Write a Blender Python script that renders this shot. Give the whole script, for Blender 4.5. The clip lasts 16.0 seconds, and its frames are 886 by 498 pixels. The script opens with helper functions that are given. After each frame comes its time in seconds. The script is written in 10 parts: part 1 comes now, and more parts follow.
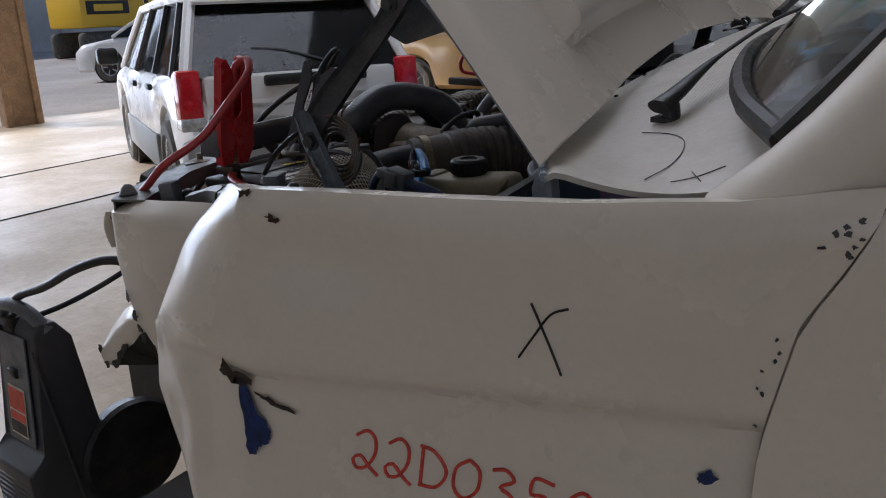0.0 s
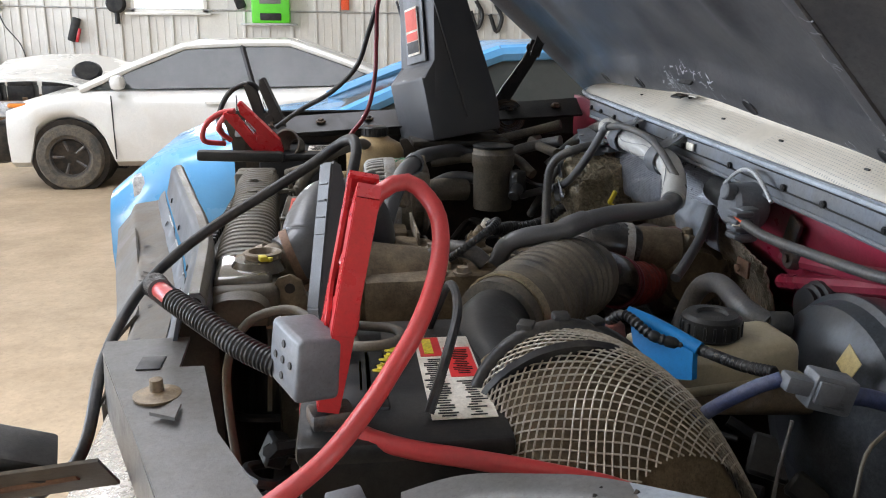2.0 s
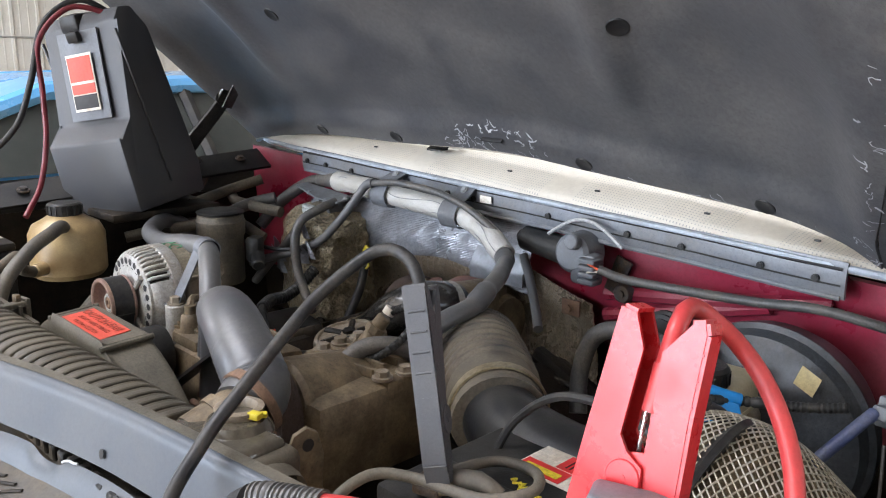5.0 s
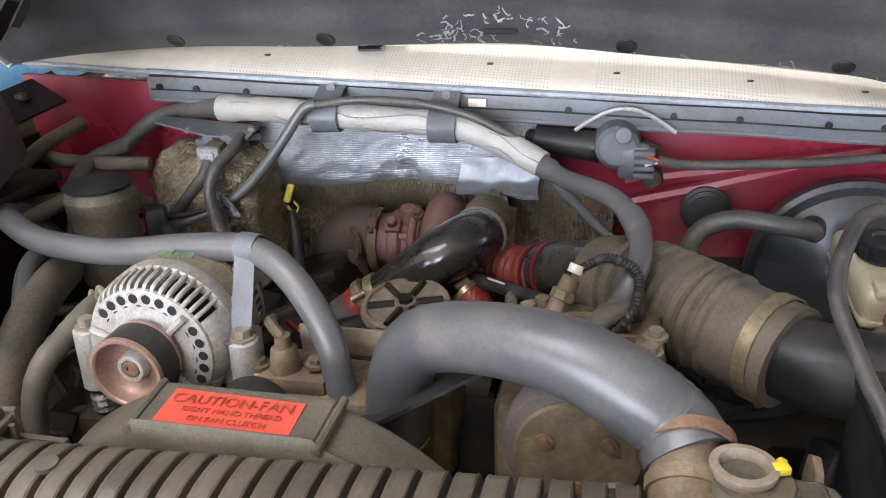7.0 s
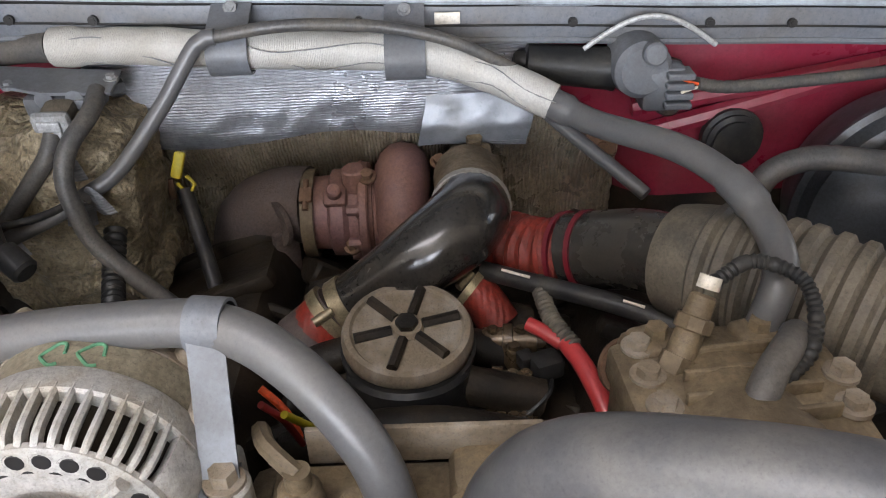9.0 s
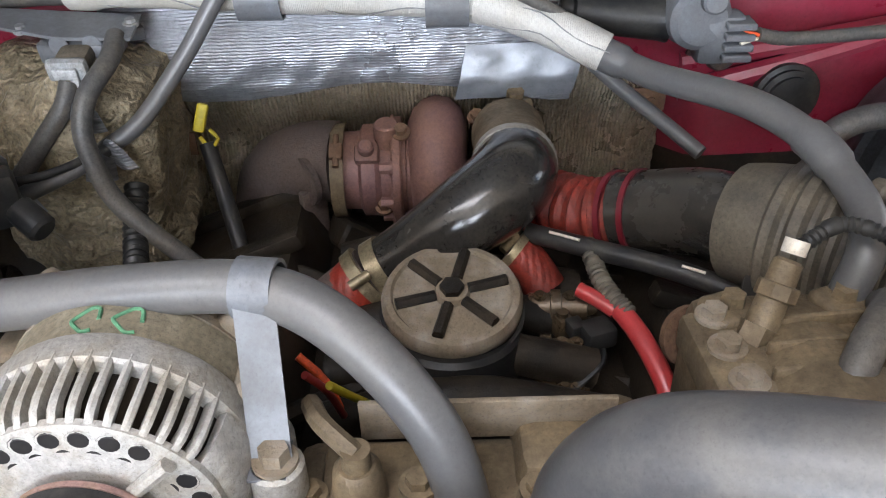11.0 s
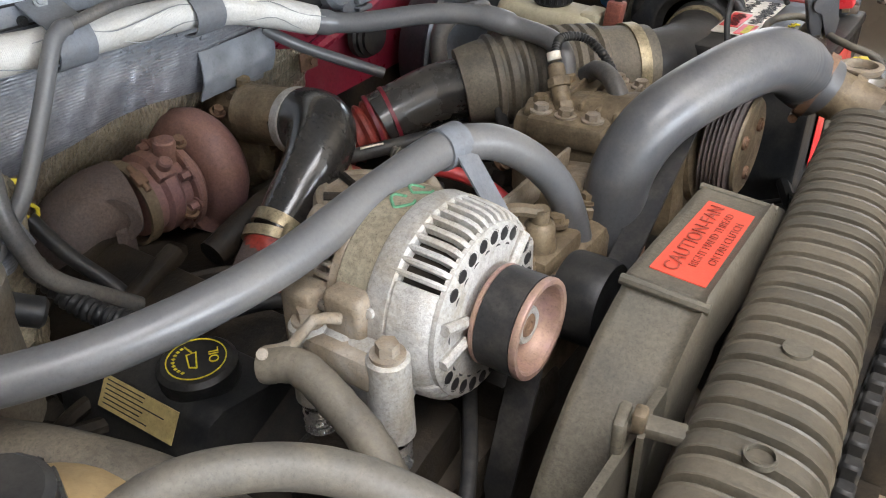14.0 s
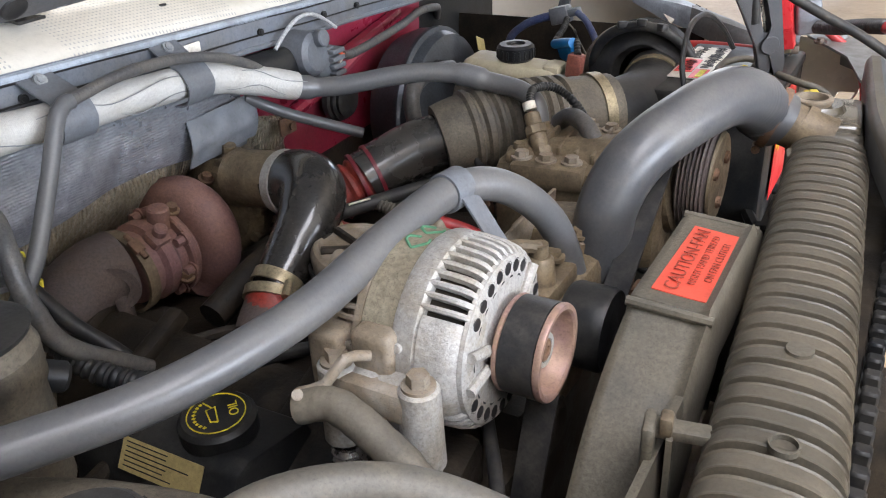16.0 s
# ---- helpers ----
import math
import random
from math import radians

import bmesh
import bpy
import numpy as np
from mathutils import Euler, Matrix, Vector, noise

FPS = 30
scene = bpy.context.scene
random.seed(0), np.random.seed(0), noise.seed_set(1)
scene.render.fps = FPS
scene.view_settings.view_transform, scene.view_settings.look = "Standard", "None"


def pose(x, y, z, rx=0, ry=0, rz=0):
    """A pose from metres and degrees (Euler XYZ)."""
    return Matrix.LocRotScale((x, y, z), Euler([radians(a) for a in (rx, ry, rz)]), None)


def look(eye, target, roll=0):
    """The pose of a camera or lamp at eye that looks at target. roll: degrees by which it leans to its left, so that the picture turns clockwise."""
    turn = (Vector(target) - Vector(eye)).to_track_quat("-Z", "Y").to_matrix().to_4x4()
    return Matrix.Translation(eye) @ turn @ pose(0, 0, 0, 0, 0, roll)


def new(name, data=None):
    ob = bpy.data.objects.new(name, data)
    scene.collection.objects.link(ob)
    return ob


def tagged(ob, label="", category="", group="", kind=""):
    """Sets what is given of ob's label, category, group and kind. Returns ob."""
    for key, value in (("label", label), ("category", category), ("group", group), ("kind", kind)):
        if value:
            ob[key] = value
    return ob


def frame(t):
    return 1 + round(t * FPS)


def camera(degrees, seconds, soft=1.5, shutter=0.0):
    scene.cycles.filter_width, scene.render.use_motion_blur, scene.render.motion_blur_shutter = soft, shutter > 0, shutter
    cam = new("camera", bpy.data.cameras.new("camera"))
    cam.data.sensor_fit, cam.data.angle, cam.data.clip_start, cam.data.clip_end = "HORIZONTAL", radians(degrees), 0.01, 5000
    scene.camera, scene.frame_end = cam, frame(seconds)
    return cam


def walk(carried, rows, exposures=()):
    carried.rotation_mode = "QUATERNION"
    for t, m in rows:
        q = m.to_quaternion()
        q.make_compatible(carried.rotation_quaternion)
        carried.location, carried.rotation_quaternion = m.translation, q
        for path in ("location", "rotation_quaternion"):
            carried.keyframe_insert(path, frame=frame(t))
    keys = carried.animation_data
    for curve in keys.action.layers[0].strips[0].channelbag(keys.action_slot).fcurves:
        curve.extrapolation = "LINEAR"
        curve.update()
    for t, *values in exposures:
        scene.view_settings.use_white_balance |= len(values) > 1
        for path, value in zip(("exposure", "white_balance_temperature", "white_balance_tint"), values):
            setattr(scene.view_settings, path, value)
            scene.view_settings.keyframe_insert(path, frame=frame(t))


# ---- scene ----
cam = camera(57.0, 16.0, 1.05)
PATH = [
    (0, (-0.016, -0.054, 1.456), (-1.068, 1.55, 0.888), -2.5),
    (0.2, (-0.14, -0.025, 1.456), (-1.094, 1.644, 0.906), -1.8),
    (0.5, (-0.342, 0.063, 1.467), (-1.168, 1.81, 0.949), -1.6),
    (1, (-0.644, 0.171, 1.492), (-1.194, 2.031, 1.003), -0.4),
    (1.5, (-0.897, 0.215, 1.5), (-1.0, 2.151, 1.011), -0.2),
    (2, (-1.062, 0.312, 1.497), (-0.829, 2.231, 0.982), 0.3),
    (2.5, (-1.176, 0.414, 1.508), (-0.581, 2.251, 0.988), 1.6),
    (3, (-1.305, 0.484, 1.515), (-0.391, 2.189, 1.009), 1.3),
    (3.5, (-1.376, 0.544, 1.513), (-0.272, 2.134, 1.013), 2.1),
    (3.7, (-1.38, 0.574, 1.516), (-0.254, 2.149, 1.013), 2.0),
    (5.8, (-1.67, 0.795, 1.588), (-0.073, 1.855, 1.015), -1.7),
    (6, (-1.699, 0.866, 1.596), (-0.055, 1.781, 0.918), -1.7),
    (6.5, (-1.665, 1.109, 1.583), (0.075, 1.735, 0.823), -2.5),
    (7, (-1.631, 1.353, 1.602), (0.143, 1.79, 0.79), -2.3),
    (7.5, (-1.593, 1.514, 1.599), (0.214, 1.662, 0.754), -1.7),
    (8, (-1.496, 1.565, 1.586), (0.294, 1.637, 0.697), -1.5),
    (8.5, (-1.392, 1.578, 1.58), (0.367, 1.593, 0.629), -1.7),
    (9, (-1.325, 1.586, 1.565), (0.361, 1.579, 0.49), -1.8),
    (9.2, (-1.308, 1.589, 1.561), (0.351, 1.585, 0.444), -2.0),
    (11.3, (-1.286, 1.645, 1.537), (0.343, 1.636, 0.377), -1.2),
    (11.5, (-1.298, 1.682, 1.55), (0.311, 1.642, 0.363), -1.8),
    (12, (-1.391, 1.852, 1.542), (0.186, 1.393, 0.402), 0.5),
    (12.5, (-1.392, 1.994, 1.548), (0.028, 1.132, 0.434), -0.0),
    (13, (-1.323, 2.066, 1.542), (-0.043, 1.004, 0.431), -1.5),
    (13.5, (-1.287, 2.135, 1.536), (-0.155, 0.9, 0.444), -1.0),
    (14, (-1.272, 2.202, 1.545), (-0.3, 0.816, 0.481), -1.2),
    (14.5, (-1.264, 2.238, 1.546), (-0.323, 0.783, 0.546), -2.6),
    (15, (-1.254, 2.251, 1.546), (-0.35, 0.748, 0.585), -2.4),
    (15.5, (-1.252, 2.252, 1.545), (-0.362, 0.731, 0.599), -2.8),
    (16, (-1.255, 2.258, 1.546), (-0.34, 0.744, 0.613), -3.2),
]
# the film camera opens up as it turns from the bright yard into the shop
EXPOSURE = [(0, -0.85, 5800, 17), (0.5, -0.78, 5750, 15), (1, -0.42, 5600, 14), (1.5, 0.25, 5950, 14), (2, 0.85, 6200, 14), (3, 1.12, 6250, 14), (3.5, 1.25, 6250, 14),
            (6, 1.15, 6300, 17), (7, 1.25, 6450, 18), (8, 1.17, 6550, 18), (9, 1.1, 6650, 17), (11.5, 1.5, 6400, 14), (12, 1.58, 6850, 12), (12.5, 1.5, 7150, 14), (13, 1.48, 6950, 15), (13.5, 1.46, 6500, 13), (14.2, 1.38, 6500, 14), (16, 1.3, 6300, 16)]
walk(cam, [(t, look(eye, target, roll)) for t, eye, target, roll in PATH], EXPOSURE)

# ---- light ----
FLOOR = 0.1
world = bpy.data.worlds.new("world")
scene.world = world
world.use_nodes = True
wn = world.node_tree
sky = wn.nodes.new("ShaderNodeTexSky")
sky.sky_type, sky.sun_disc = "NISHITA", False
sky.sun_elevation, sky.sun_rotation = radians(36), radians(248)
wn.nodes["Background"].inputs["Strength"].default_value = 0.15
wn.links.new(sky.outputs[0], wn.nodes["Background"].inputs[0])
sun = new("sun", bpy.data.lights.new("sun", "SUN"))
sun.data.energy, sun.data.angle, sun.data.color = 5.0, radians(0.5), (1.0, 0.95, 0.88)
sun.matrix_basis = look((-10, -4, 8.0), (0, 0, 0))


def area(name, eye, target, sx, sy, watts, color=(1, 1, 1)):
    """A rectangular lamp: the sky's light in a door or window opening, and added fill."""
    lamp = new(name, bpy.data.lights.new(name, "AREA"))
    lamp.data.shape, lamp.data.size, lamp.data.size_y = "RECTANGLE", sx, sy
    lamp.data.energy, lamp.data.color = watts, color
    lamp.matrix_basis = look(eye, target)
    return lamp


area("door_daylight", (-11.0, 3.0, 2.4), (-1, 2.0, 1.2), 6.0, 4.2, 620, (0.84, 0.93, 1.0))
area("second_door_daylight", (-11.0, 9.6, 2.4), (-1, 5.0, 1.2), 5.0, 4.2, 340, (0.84, 0.93, 1.0))
# Added overhead fill for the top surfaces; the ceiling has no opening here.
area("overhead_fill", (-2.8, 3.2, 5.3), (-2.2, 2.8, 0), 3.5, 3.5, 190, (0.95, 0.97, 1.0))
# Added fill on the driver's side, from an assumed, unseen opening.
area("side_fill", (2.5, -6.8, 2.2), (-0.3, 1, 1.1), 4.0, 3.6, 52, (1.0, 0.98, 0.95))

# ---- materials ----


def mat(name, color, rough=0.5, metal=0.0, dirt=None, amount=0.4, scale=30.0, bump=0.15, fine=220.0, coat=0.0, spread=0.26):
    """A surface with grain, stains or dust at two scales and fine relief."""
    m = bpy.data.materials.new(name)
    m.use_nodes = True
    nt = m.node_tree
    n, l = nt.nodes, nt.links
    bsdf = n["Principled BSDF"]
    tc = n.new("ShaderNodeTexCoord")
    big = n.new("ShaderNodeTexNoise")
    big.inputs["Scale"].default_value, big.inputs["Detail"].default_value, big.inputs["Roughness"].default_value = scale, 6, 0.65
    small = n.new("ShaderNodeTexNoise")
    small.inputs["Scale"].default_value, small.inputs["Detail"].default_value, small.inputs["Roughness"].default_value = fine, 7, 0.7
    l.new(tc.outputs["Object"], big.inputs["Vector"])
    l.new(tc.outputs["Object"], small.inputs["Vector"])
    ramp = n.new("ShaderNodeMapRange")
    ramp.inputs["From Min"].default_value, ramp.inputs["From Max"].default_value = 0.56 - 0.46 * amount, 0.84 - 0.42 * amount
    ramp.interpolation_type = "SMOOTHSTEP"
    l.new(big.outputs["Fac"], ramp.inputs["Value"])
    mixer = n.new("ShaderNodeMix")
    mixer.data_type = "RGBA"
    other = dirt if dirt else tuple(c * 0.75 for c in color)
    mixer.inputs["A"].default_value, mixer.inputs["B"].default_value = (*color, 1), (*other, 1)
    fac = n.new("ShaderNodeMath")
    fac.operation = "MULTIPLY"
    fac.inputs[1].default_value = min(1.0, 0.35 + amount * 0.7)
    l.new(ramp.outputs[0], fac.inputs[0])
    l.new(fac.outputs[0], mixer.inputs["Factor"])
    speck = n.new("ShaderNodeMapRange")
    speck.inputs["From Min"].default_value, speck.inputs["From Max"].default_value = 0.34, 0.66
    speck.inputs["To Min"].default_value, speck.inputs["To Max"].default_value = 1 - spread, 1 + spread
    l.new(small.outputs["Fac"], speck.inputs["Value"])
    tone = n.new("ShaderNodeMix")
    tone.data_type, tone.blend_type = "RGBA", "MULTIPLY"
    tone.inputs["Factor"].default_value = 1.0
    l.new(mixer.outputs["Result"], tone.inputs["A"])
    l.new(speck.outputs[0], tone.inputs["B"])
    grit = n.new("ShaderNodeTexNoise")
    grit.inputs["Scale"].default_value, grit.inputs["Detail"].default_value, grit.inputs["Roughness"].default_value = fine * 1.9, 9, 0.75
    l.new(tc.outputs["Object"], grit.inputs["Vector"])
    gr = n.new("ShaderNodeMapRange")
    gr.inputs["From Min"].default_value, gr.inputs["From Max"].default_value = 0.53, 0.68
    gr.inputs["To Min"].default_value, gr.inputs["To Max"].default_value = 1.0 + spread * 0.35, 1.0 - min(0.65, spread * 1.9)
    l.new(grit.outputs["Fac"], gr.inputs["Value"])
    spot = n.new("ShaderNodeMix")
    spot.data_type, spot.blend_type = "RGBA", "MULTIPLY"
    spot.inputs["Factor"].default_value = 1.0
    l.new(tone.outputs["Result"], spot.inputs["A"])
    l.new(gr.outputs[0], spot.inputs["B"])
    l.new(spot.outputs["Result"], bsdf.inputs["Base Color"])
    rr = n.new("ShaderNodeMapRange")
    rr.inputs["To Min"].default_value, rr.inputs["To Max"].default_value = max(0.03, rough - 0.08), min(1, rough + 0.22)
    l.new(fac.outputs[0], rr.inputs["Value"])
    l.new(rr.outputs[0], bsdf.inputs["Roughness"])
    bsdf.inputs["Metallic"].default_value = metal
    bsdf.inputs["Coat Weight"].default_value = coat
    bsdf.inputs["Coat Roughness"].default_value = 0.08
    if bump:
        b = n.new("ShaderNodeBump")
        b.inputs["Strength"].default_value, b.inputs["Distance"].default_value = bump, 0.002
        add = n.new("ShaderNodeMath")
        l.new(small.outputs["Fac"], add.inputs[0])
        l.new(big.outputs["Fac"], add.inputs[1])
        l.new(add.outputs[0], b.inputs["Height"])
        l.new(b.outputs[0], bsdf.inputs["Normal"])
    return m


def wave_bump(m, scale, strength, direction="X", distance=0.003, twist=5.0):
    """Adds woven or crinkled relief to a material."""
    n, l = m.node_tree.nodes, m.node_tree.links
    w = n.new("ShaderNodeTexWave")
    w.bands_direction = direction
    w.inputs["Scale"].default_value, w.inputs["Distortion"].default_value, w.inputs["Detail"].default_value = scale, twist, 3.0
    w.inputs["Detail Scale"].default_value = 1.5
    tc = n.new("ShaderNodeTexCoord")
    l.new(tc.outputs["Object"], w.inputs["Vector"])
    b = n.new("ShaderNodeBump")
    b.inputs["Strength"].default_value, b.inputs["Distance"].default_value = strength, distance
    l.new(w.outputs["Fac"], b.inputs["Height"])
    bs = n["Principled BSDF"]
    if bs.inputs["Normal"].links:
        l.new(bs.inputs["Normal"].links[0].from_socket, b.inputs["Normal"])
    l.new(b.outputs[0], bs.inputs["Normal"])
    return m


def dots(m, pitch, size, color, y0, y1):
    """Perforations: small dark holes on a grid, between two places along the panel."""
    n, l = m.node_tree.nodes, m.node_tree.links
    tc = n.new("ShaderNodeTexCoord")
    sep = n.new("ShaderNodeSeparateXYZ")
    l.new(tc.outputs["Object"], sep.inputs[0])

    def op(kind, a, b=None):
        q = n.new("ShaderNodeMath")
        q.operation = kind
        for i, v in enumerate((a, b)):
            if v is None:
                continue
            if isinstance(v, (int, float)):
                q.inputs[i].default_value = v
            else:
                l.new(v, q.inputs[i])
        return q.outputs[0]
    fx = op("SUBTRACT", op("FRACT", op("DIVIDE", op("ADD", sep.outputs["X"], 10), pitch)), 0.5)
    fy = op("SUBTRACT", op("FRACT", op("DIVIDE", op("ADD", sep.outputs["Y"], 10), pitch)), 0.5)
    d = op("ADD", op("MULTIPLY", fx, fx), op("MULTIPLY", fy, fy))
    hole = op("LESS_THAN", d, size * size)
    band = op("MULTIPLY", op("GREATER_THAN", sep.outputs["Y"], y0), op("LESS_THAN", sep.outputs["Y"], y1))
    gap = op("GREATER_THAN", op("ABSOLUTE", op("SUBTRACT", op("FRACT", op("DIVIDE", sep.outputs["Y"], 0.32)), 0.5)), 0.1)
    hole = op("MULTIPLY", op("MULTIPLY", hole, band), gap)
    bs = n["Principled BSDF"]
    mx = n.new("ShaderNodeMix")
    mx.data_type = "RGBA"
    l.new(bs.inputs["Base Color"].links[0].from_socket, mx.inputs["A"])
    mx.inputs["B"].default_value = (*color, 1)
    l.new(hole, mx.inputs["Factor"])
    l.new(mx.outputs["Result"], bs.inputs["Base Color"])
    return m


WHITE = mat("white_truck_paint", (0.73, 0.665, 0.57), 0.34, 0, (0.675, 0.61, 0.515), 0.25, 2.2, 0.015, 90, 0.3, 0.02)
COWLW = dots(mat("white_cowl_paint", (0.66, 0.62, 0.545), 0.42, 0, (0.54, 0.495, 0.42), 0.3, 8, 0.03, 90, 0.2, 0.05), 0.0052, 0.2, (0.40, 0.39, 0.37), 0.95, 1.95)
COREG = mat("worn_grey_core_steel", (0.14, 0.139, 0.135), 0.42, 0.15, (0.11, 0.10, 0.085), 0.35, 16, 0.15, 180, 0, 0.14)
HINGE = mat("worn_black_hinge_steel", (0.03, 0.031, 0.034), 0.42, 0.1, (0.085, 0.08, 0.074), 0.4, 26, 0.2, 200, 0, 0.25)
BRACKETM = mat("scuffed_blue_grey_steel", (0.19, 0.215, 0.25), 0.4, 0.2, (0.035, 0.035, 0.037), 0.45, 18, 0.15, 160, 0, 0.2)
UNDER = mat("black_hood_underside", (0.058, 0.058, 0.062), 0.45, 0, (0.105, 0.10, 0.096), 0.45, 6, 0.2, 120, 0.0, 0.15)
CHIP = mat("chipped_primer", (0.42, 0.43, 0.45), 0.6, 0, (0.2, 0.2, 0.21), 0.4, 60, 0.3, spread=0.1)
RED = mat("red_body_paint", (0.27, 0.02, 0.045), 0.35, 0, (0.30, 0.085, 0.105), 0.4, 5, 0.05, 150, 0.3, 0.10)
SEALER = mat("grey_seam_sealer", (0.16, 0.17, 0.18), 0.6, 0, (0.3, 0.29, 0.27), 0.4, 22, 0.2)
PRIMER = mat("grey_primer", (0.145, 0.16, 0.185), 0.45, 0, (0.12, 0.11, 0.095), 0.45, 10, 0.1, 160, 0.05, spread=0.15)
CORE = mat("dusty_core_support", (0.05, 0.047, 0.042), 0.5, 0.05, (0.105, 0.08, 0.05), 0.45, 9, 0.2, 160, 0, 0.2)
BLUEM = mat("blue_torn_metal", (0.03, 0.07, 0.27), 0.4, 0, (0.02, 0.03, 0.06), 0.4, 60, 0.3)
DARKM = mat("dark_bare_metal", (0.07, 0.07, 0.075), 0.45, 0.6, (0.14, 0.09, 0.05), 0.5, 40, 0.3)
ALU = mat("dusty_cast_aluminium", (0.385, 0.375, 0.355), 0.52, 0.2, (0.28, 0.24, 0.175), 0.4, 35, 0.5, 260, 0, 0.2)
ALUD = mat("grimy_cast_aluminium", (0.34, 0.30, 0.25), 0.65, 0.2, (0.17, 0.125, 0.075), 0.6, 30, 0.5, 240, 0, 0.2)
TAN = mat("oily_tan_casting", (0.20, 0.15, 0.09), 0.5, 0.15, (0.065, 0.048, 0.03), 0.5, 22, 0.4, 200, 0, 0.2)
STATOR = mat("stator_steel", (0.30, 0.265, 0.195), 0.55, 0.3, (0.19, 0.16, 0.11), 0.45, 25, 0.3)
PULLEY = mat("mauve_worn_pulley", (0.30, 0.185, 0.165), 0.42, 0.35, (0.30, 0.2, 0.13), 0.5, 40, 0.1, spread=0.16)
STEEL = mat("bright_steel", (0.62, 0.61, 0.59), 0.3, 0.9, (0.35, 0.3, 0.24), 0.35, 60, 0.1)
PRINT = mat("worn_hose_print", (0.12, 0.115, 0.105), 0.6, bump=0)
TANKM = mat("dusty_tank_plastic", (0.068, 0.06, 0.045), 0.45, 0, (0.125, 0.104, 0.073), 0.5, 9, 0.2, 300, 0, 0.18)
FENDRAIL = mat("worn_blue_grey_rail", (0.37, 0.415, 0.47), 0.4, 0.1, (0.12, 0.12, 0.12), 0.35, 14, 0.1, 160, 0, 0.12)
RUST = mat("rusty_steel", (0.15, 0.085, 0.055), 0.7, 0.3, (0.21, 0.13, 0.075), 0.4, 60, 0.4)
TURBO = mat("purple_brown_cast_iron", (0.200, 0.108, 0.105), 0.55, 0.15, (0.24, 0.125, 0.075), 0.36, 11, 0.3, 260, 0, 0.2)
TURBOD = mat("dark_cast_iron", (0.095, 0.075, 0.07), 0.7, 0.2, (0.125, 0.088, 0.07), 0.4, 16, 0.5, 300)
RUBBER = mat("black_rubber", (0.019, 0.019, 0.02), 0.45, 0, (0.062, 0.056, 0.047), 0.4, 30, 0.1, spread=0.2)
HOSE = mat("grey_dusty_rubber_hose", (0.062, 0.061, 0.061), 0.46, 0, (0.12, 0.105, 0.085), 0.4, 22, 0.1, 260)
BIGHOSE = mat("grey_radiator_hose", (0.066, 0.067, 0.071), 0.40, 0, (0.15, 0.14, 0.125), 0.35, 9, 0.08, 260, 0, 0.12)
SILVERHOSE = mat("dusty_silver_grey_hose", (0.10, 0.10, 0.102), 0.42, 0.05, (0.14, 0.13, 0.115), 0.3, 8, 0.05, 300, 0, 0.09)
PLASTIC = mat("black_plastic", (0.013, 0.0135, 0.0145), 0.40, 0, (0.042, 0.039, 0.034), 0.45, 18, 0.15, spread=0.2)
DUSTY = mat("dust_covered_black_plastic", (0.045, 0.041, 0.035), 0.55, 0, (0.15, 0.125, 0.09), 0.6, 16, 0.3, 260, 0, 0.25)
SHROUD = mat("dusty_shroud_plastic", (0.07, 0.063, 0.048), 0.5, 0, (0.125, 0.108, 0.078), 0.5, 14, 0.3, 300, 0, 0.24)
GREYP = mat("grey_plastic", (0.135, 0.145, 0.162), 0.45, 0, (0.10, 0.10, 0.10), 0.4, 20, 0.1, spread=0.12)
CHARGER = mat("charcoal_charger_case", (0.055, 0.056, 0.062), 0.5, 0, (0.085, 0.083, 0.08), 0.35, 8, 0.25, 500, spread=0.1)
REDP = mat("red_clamp_plastic", (0.54, 0.025, 0.03), 0.35, 0, (0.42, 0.03, 0.03), 0.3, 25, 0.05, spread=0.07)
REDC = mat("red_cable_rubber", (0.46, 0.045, 0.045), 0.38, 0, (0.30, 0.04, 0.04), 0.35, 25, 0.05, spread=0.07)
REDD = mat("maroon_cable_rubber", (0.15, 0.012, 0.02), 0.4, 0, (0.09, 0.01, 0.015), 0.35, 25, 0.05, spread=0.08)
SIL = wave_bump(mat("red_silicone_hose", (0.36, 0.035, 0.02), 0.45, 0, (0.07, 0.02, 0.015), 0.6, 14, 0.1), 40, 0.2, "Y")
FOIL = wave_bump(wave_bump(mat("silver_heat_foil", (0.36, 0.38, 0.42), 0.34, 0.66, (0.23, 0.232, 0.24), 0.45, 7, 0.05, 120, 0, 0.14), 14, 0.28, "DIAGONAL", 0.004, 6.0), 100, 0.36, "Z", 0.0018, 3.0)
FOILB = wave_bump(mat("sooty_ribbed_foil", (0.54, 0.47, 0.36), 0.32, 0.45, (0.24, 0.185, 0.12), 0.45, 9, 0.1, 160), 80, 0.9, "Y", 0.003, 3.0)
RAILM = mat("bare_grey_rail_steel", (0.064, 0.074, 0.088), 0.46, 0.1, (0.11, 0.11, 0.11), 0.3, 5, 0.03, 240, 0, 0.07)
TANHOSE = mat("mud_dusted_hose", (0.085, 0.078, 0.066), 0.55, 0, (0.17, 0.145, 0.105), 0.45, 12, 0.15, 260, 0, 0.16)
SLEEVE = wave_bump(wave_bump(mat("silver_woven_sleeve", (0.47, 0.46, 0.435), 0.5, 0.08, (0.38, 0.345, 0.285), 0.35, 10, 0.3, 400, 0, 0.1), 190, 0.3, "Y", 0.001), 12, 0.22, "DIAGONAL", 0.005)
FIBRE = wave_bump(mat("dirty_fibre_insulation", (0.33, 0.275, 0.185), 0.36, 0, (0.13, 0.105, 0.065), 0.5, 9, 0.7, 150, 0.1, 0.34), 26, 0.6, "DIAGONAL", 0.004, 14.0)
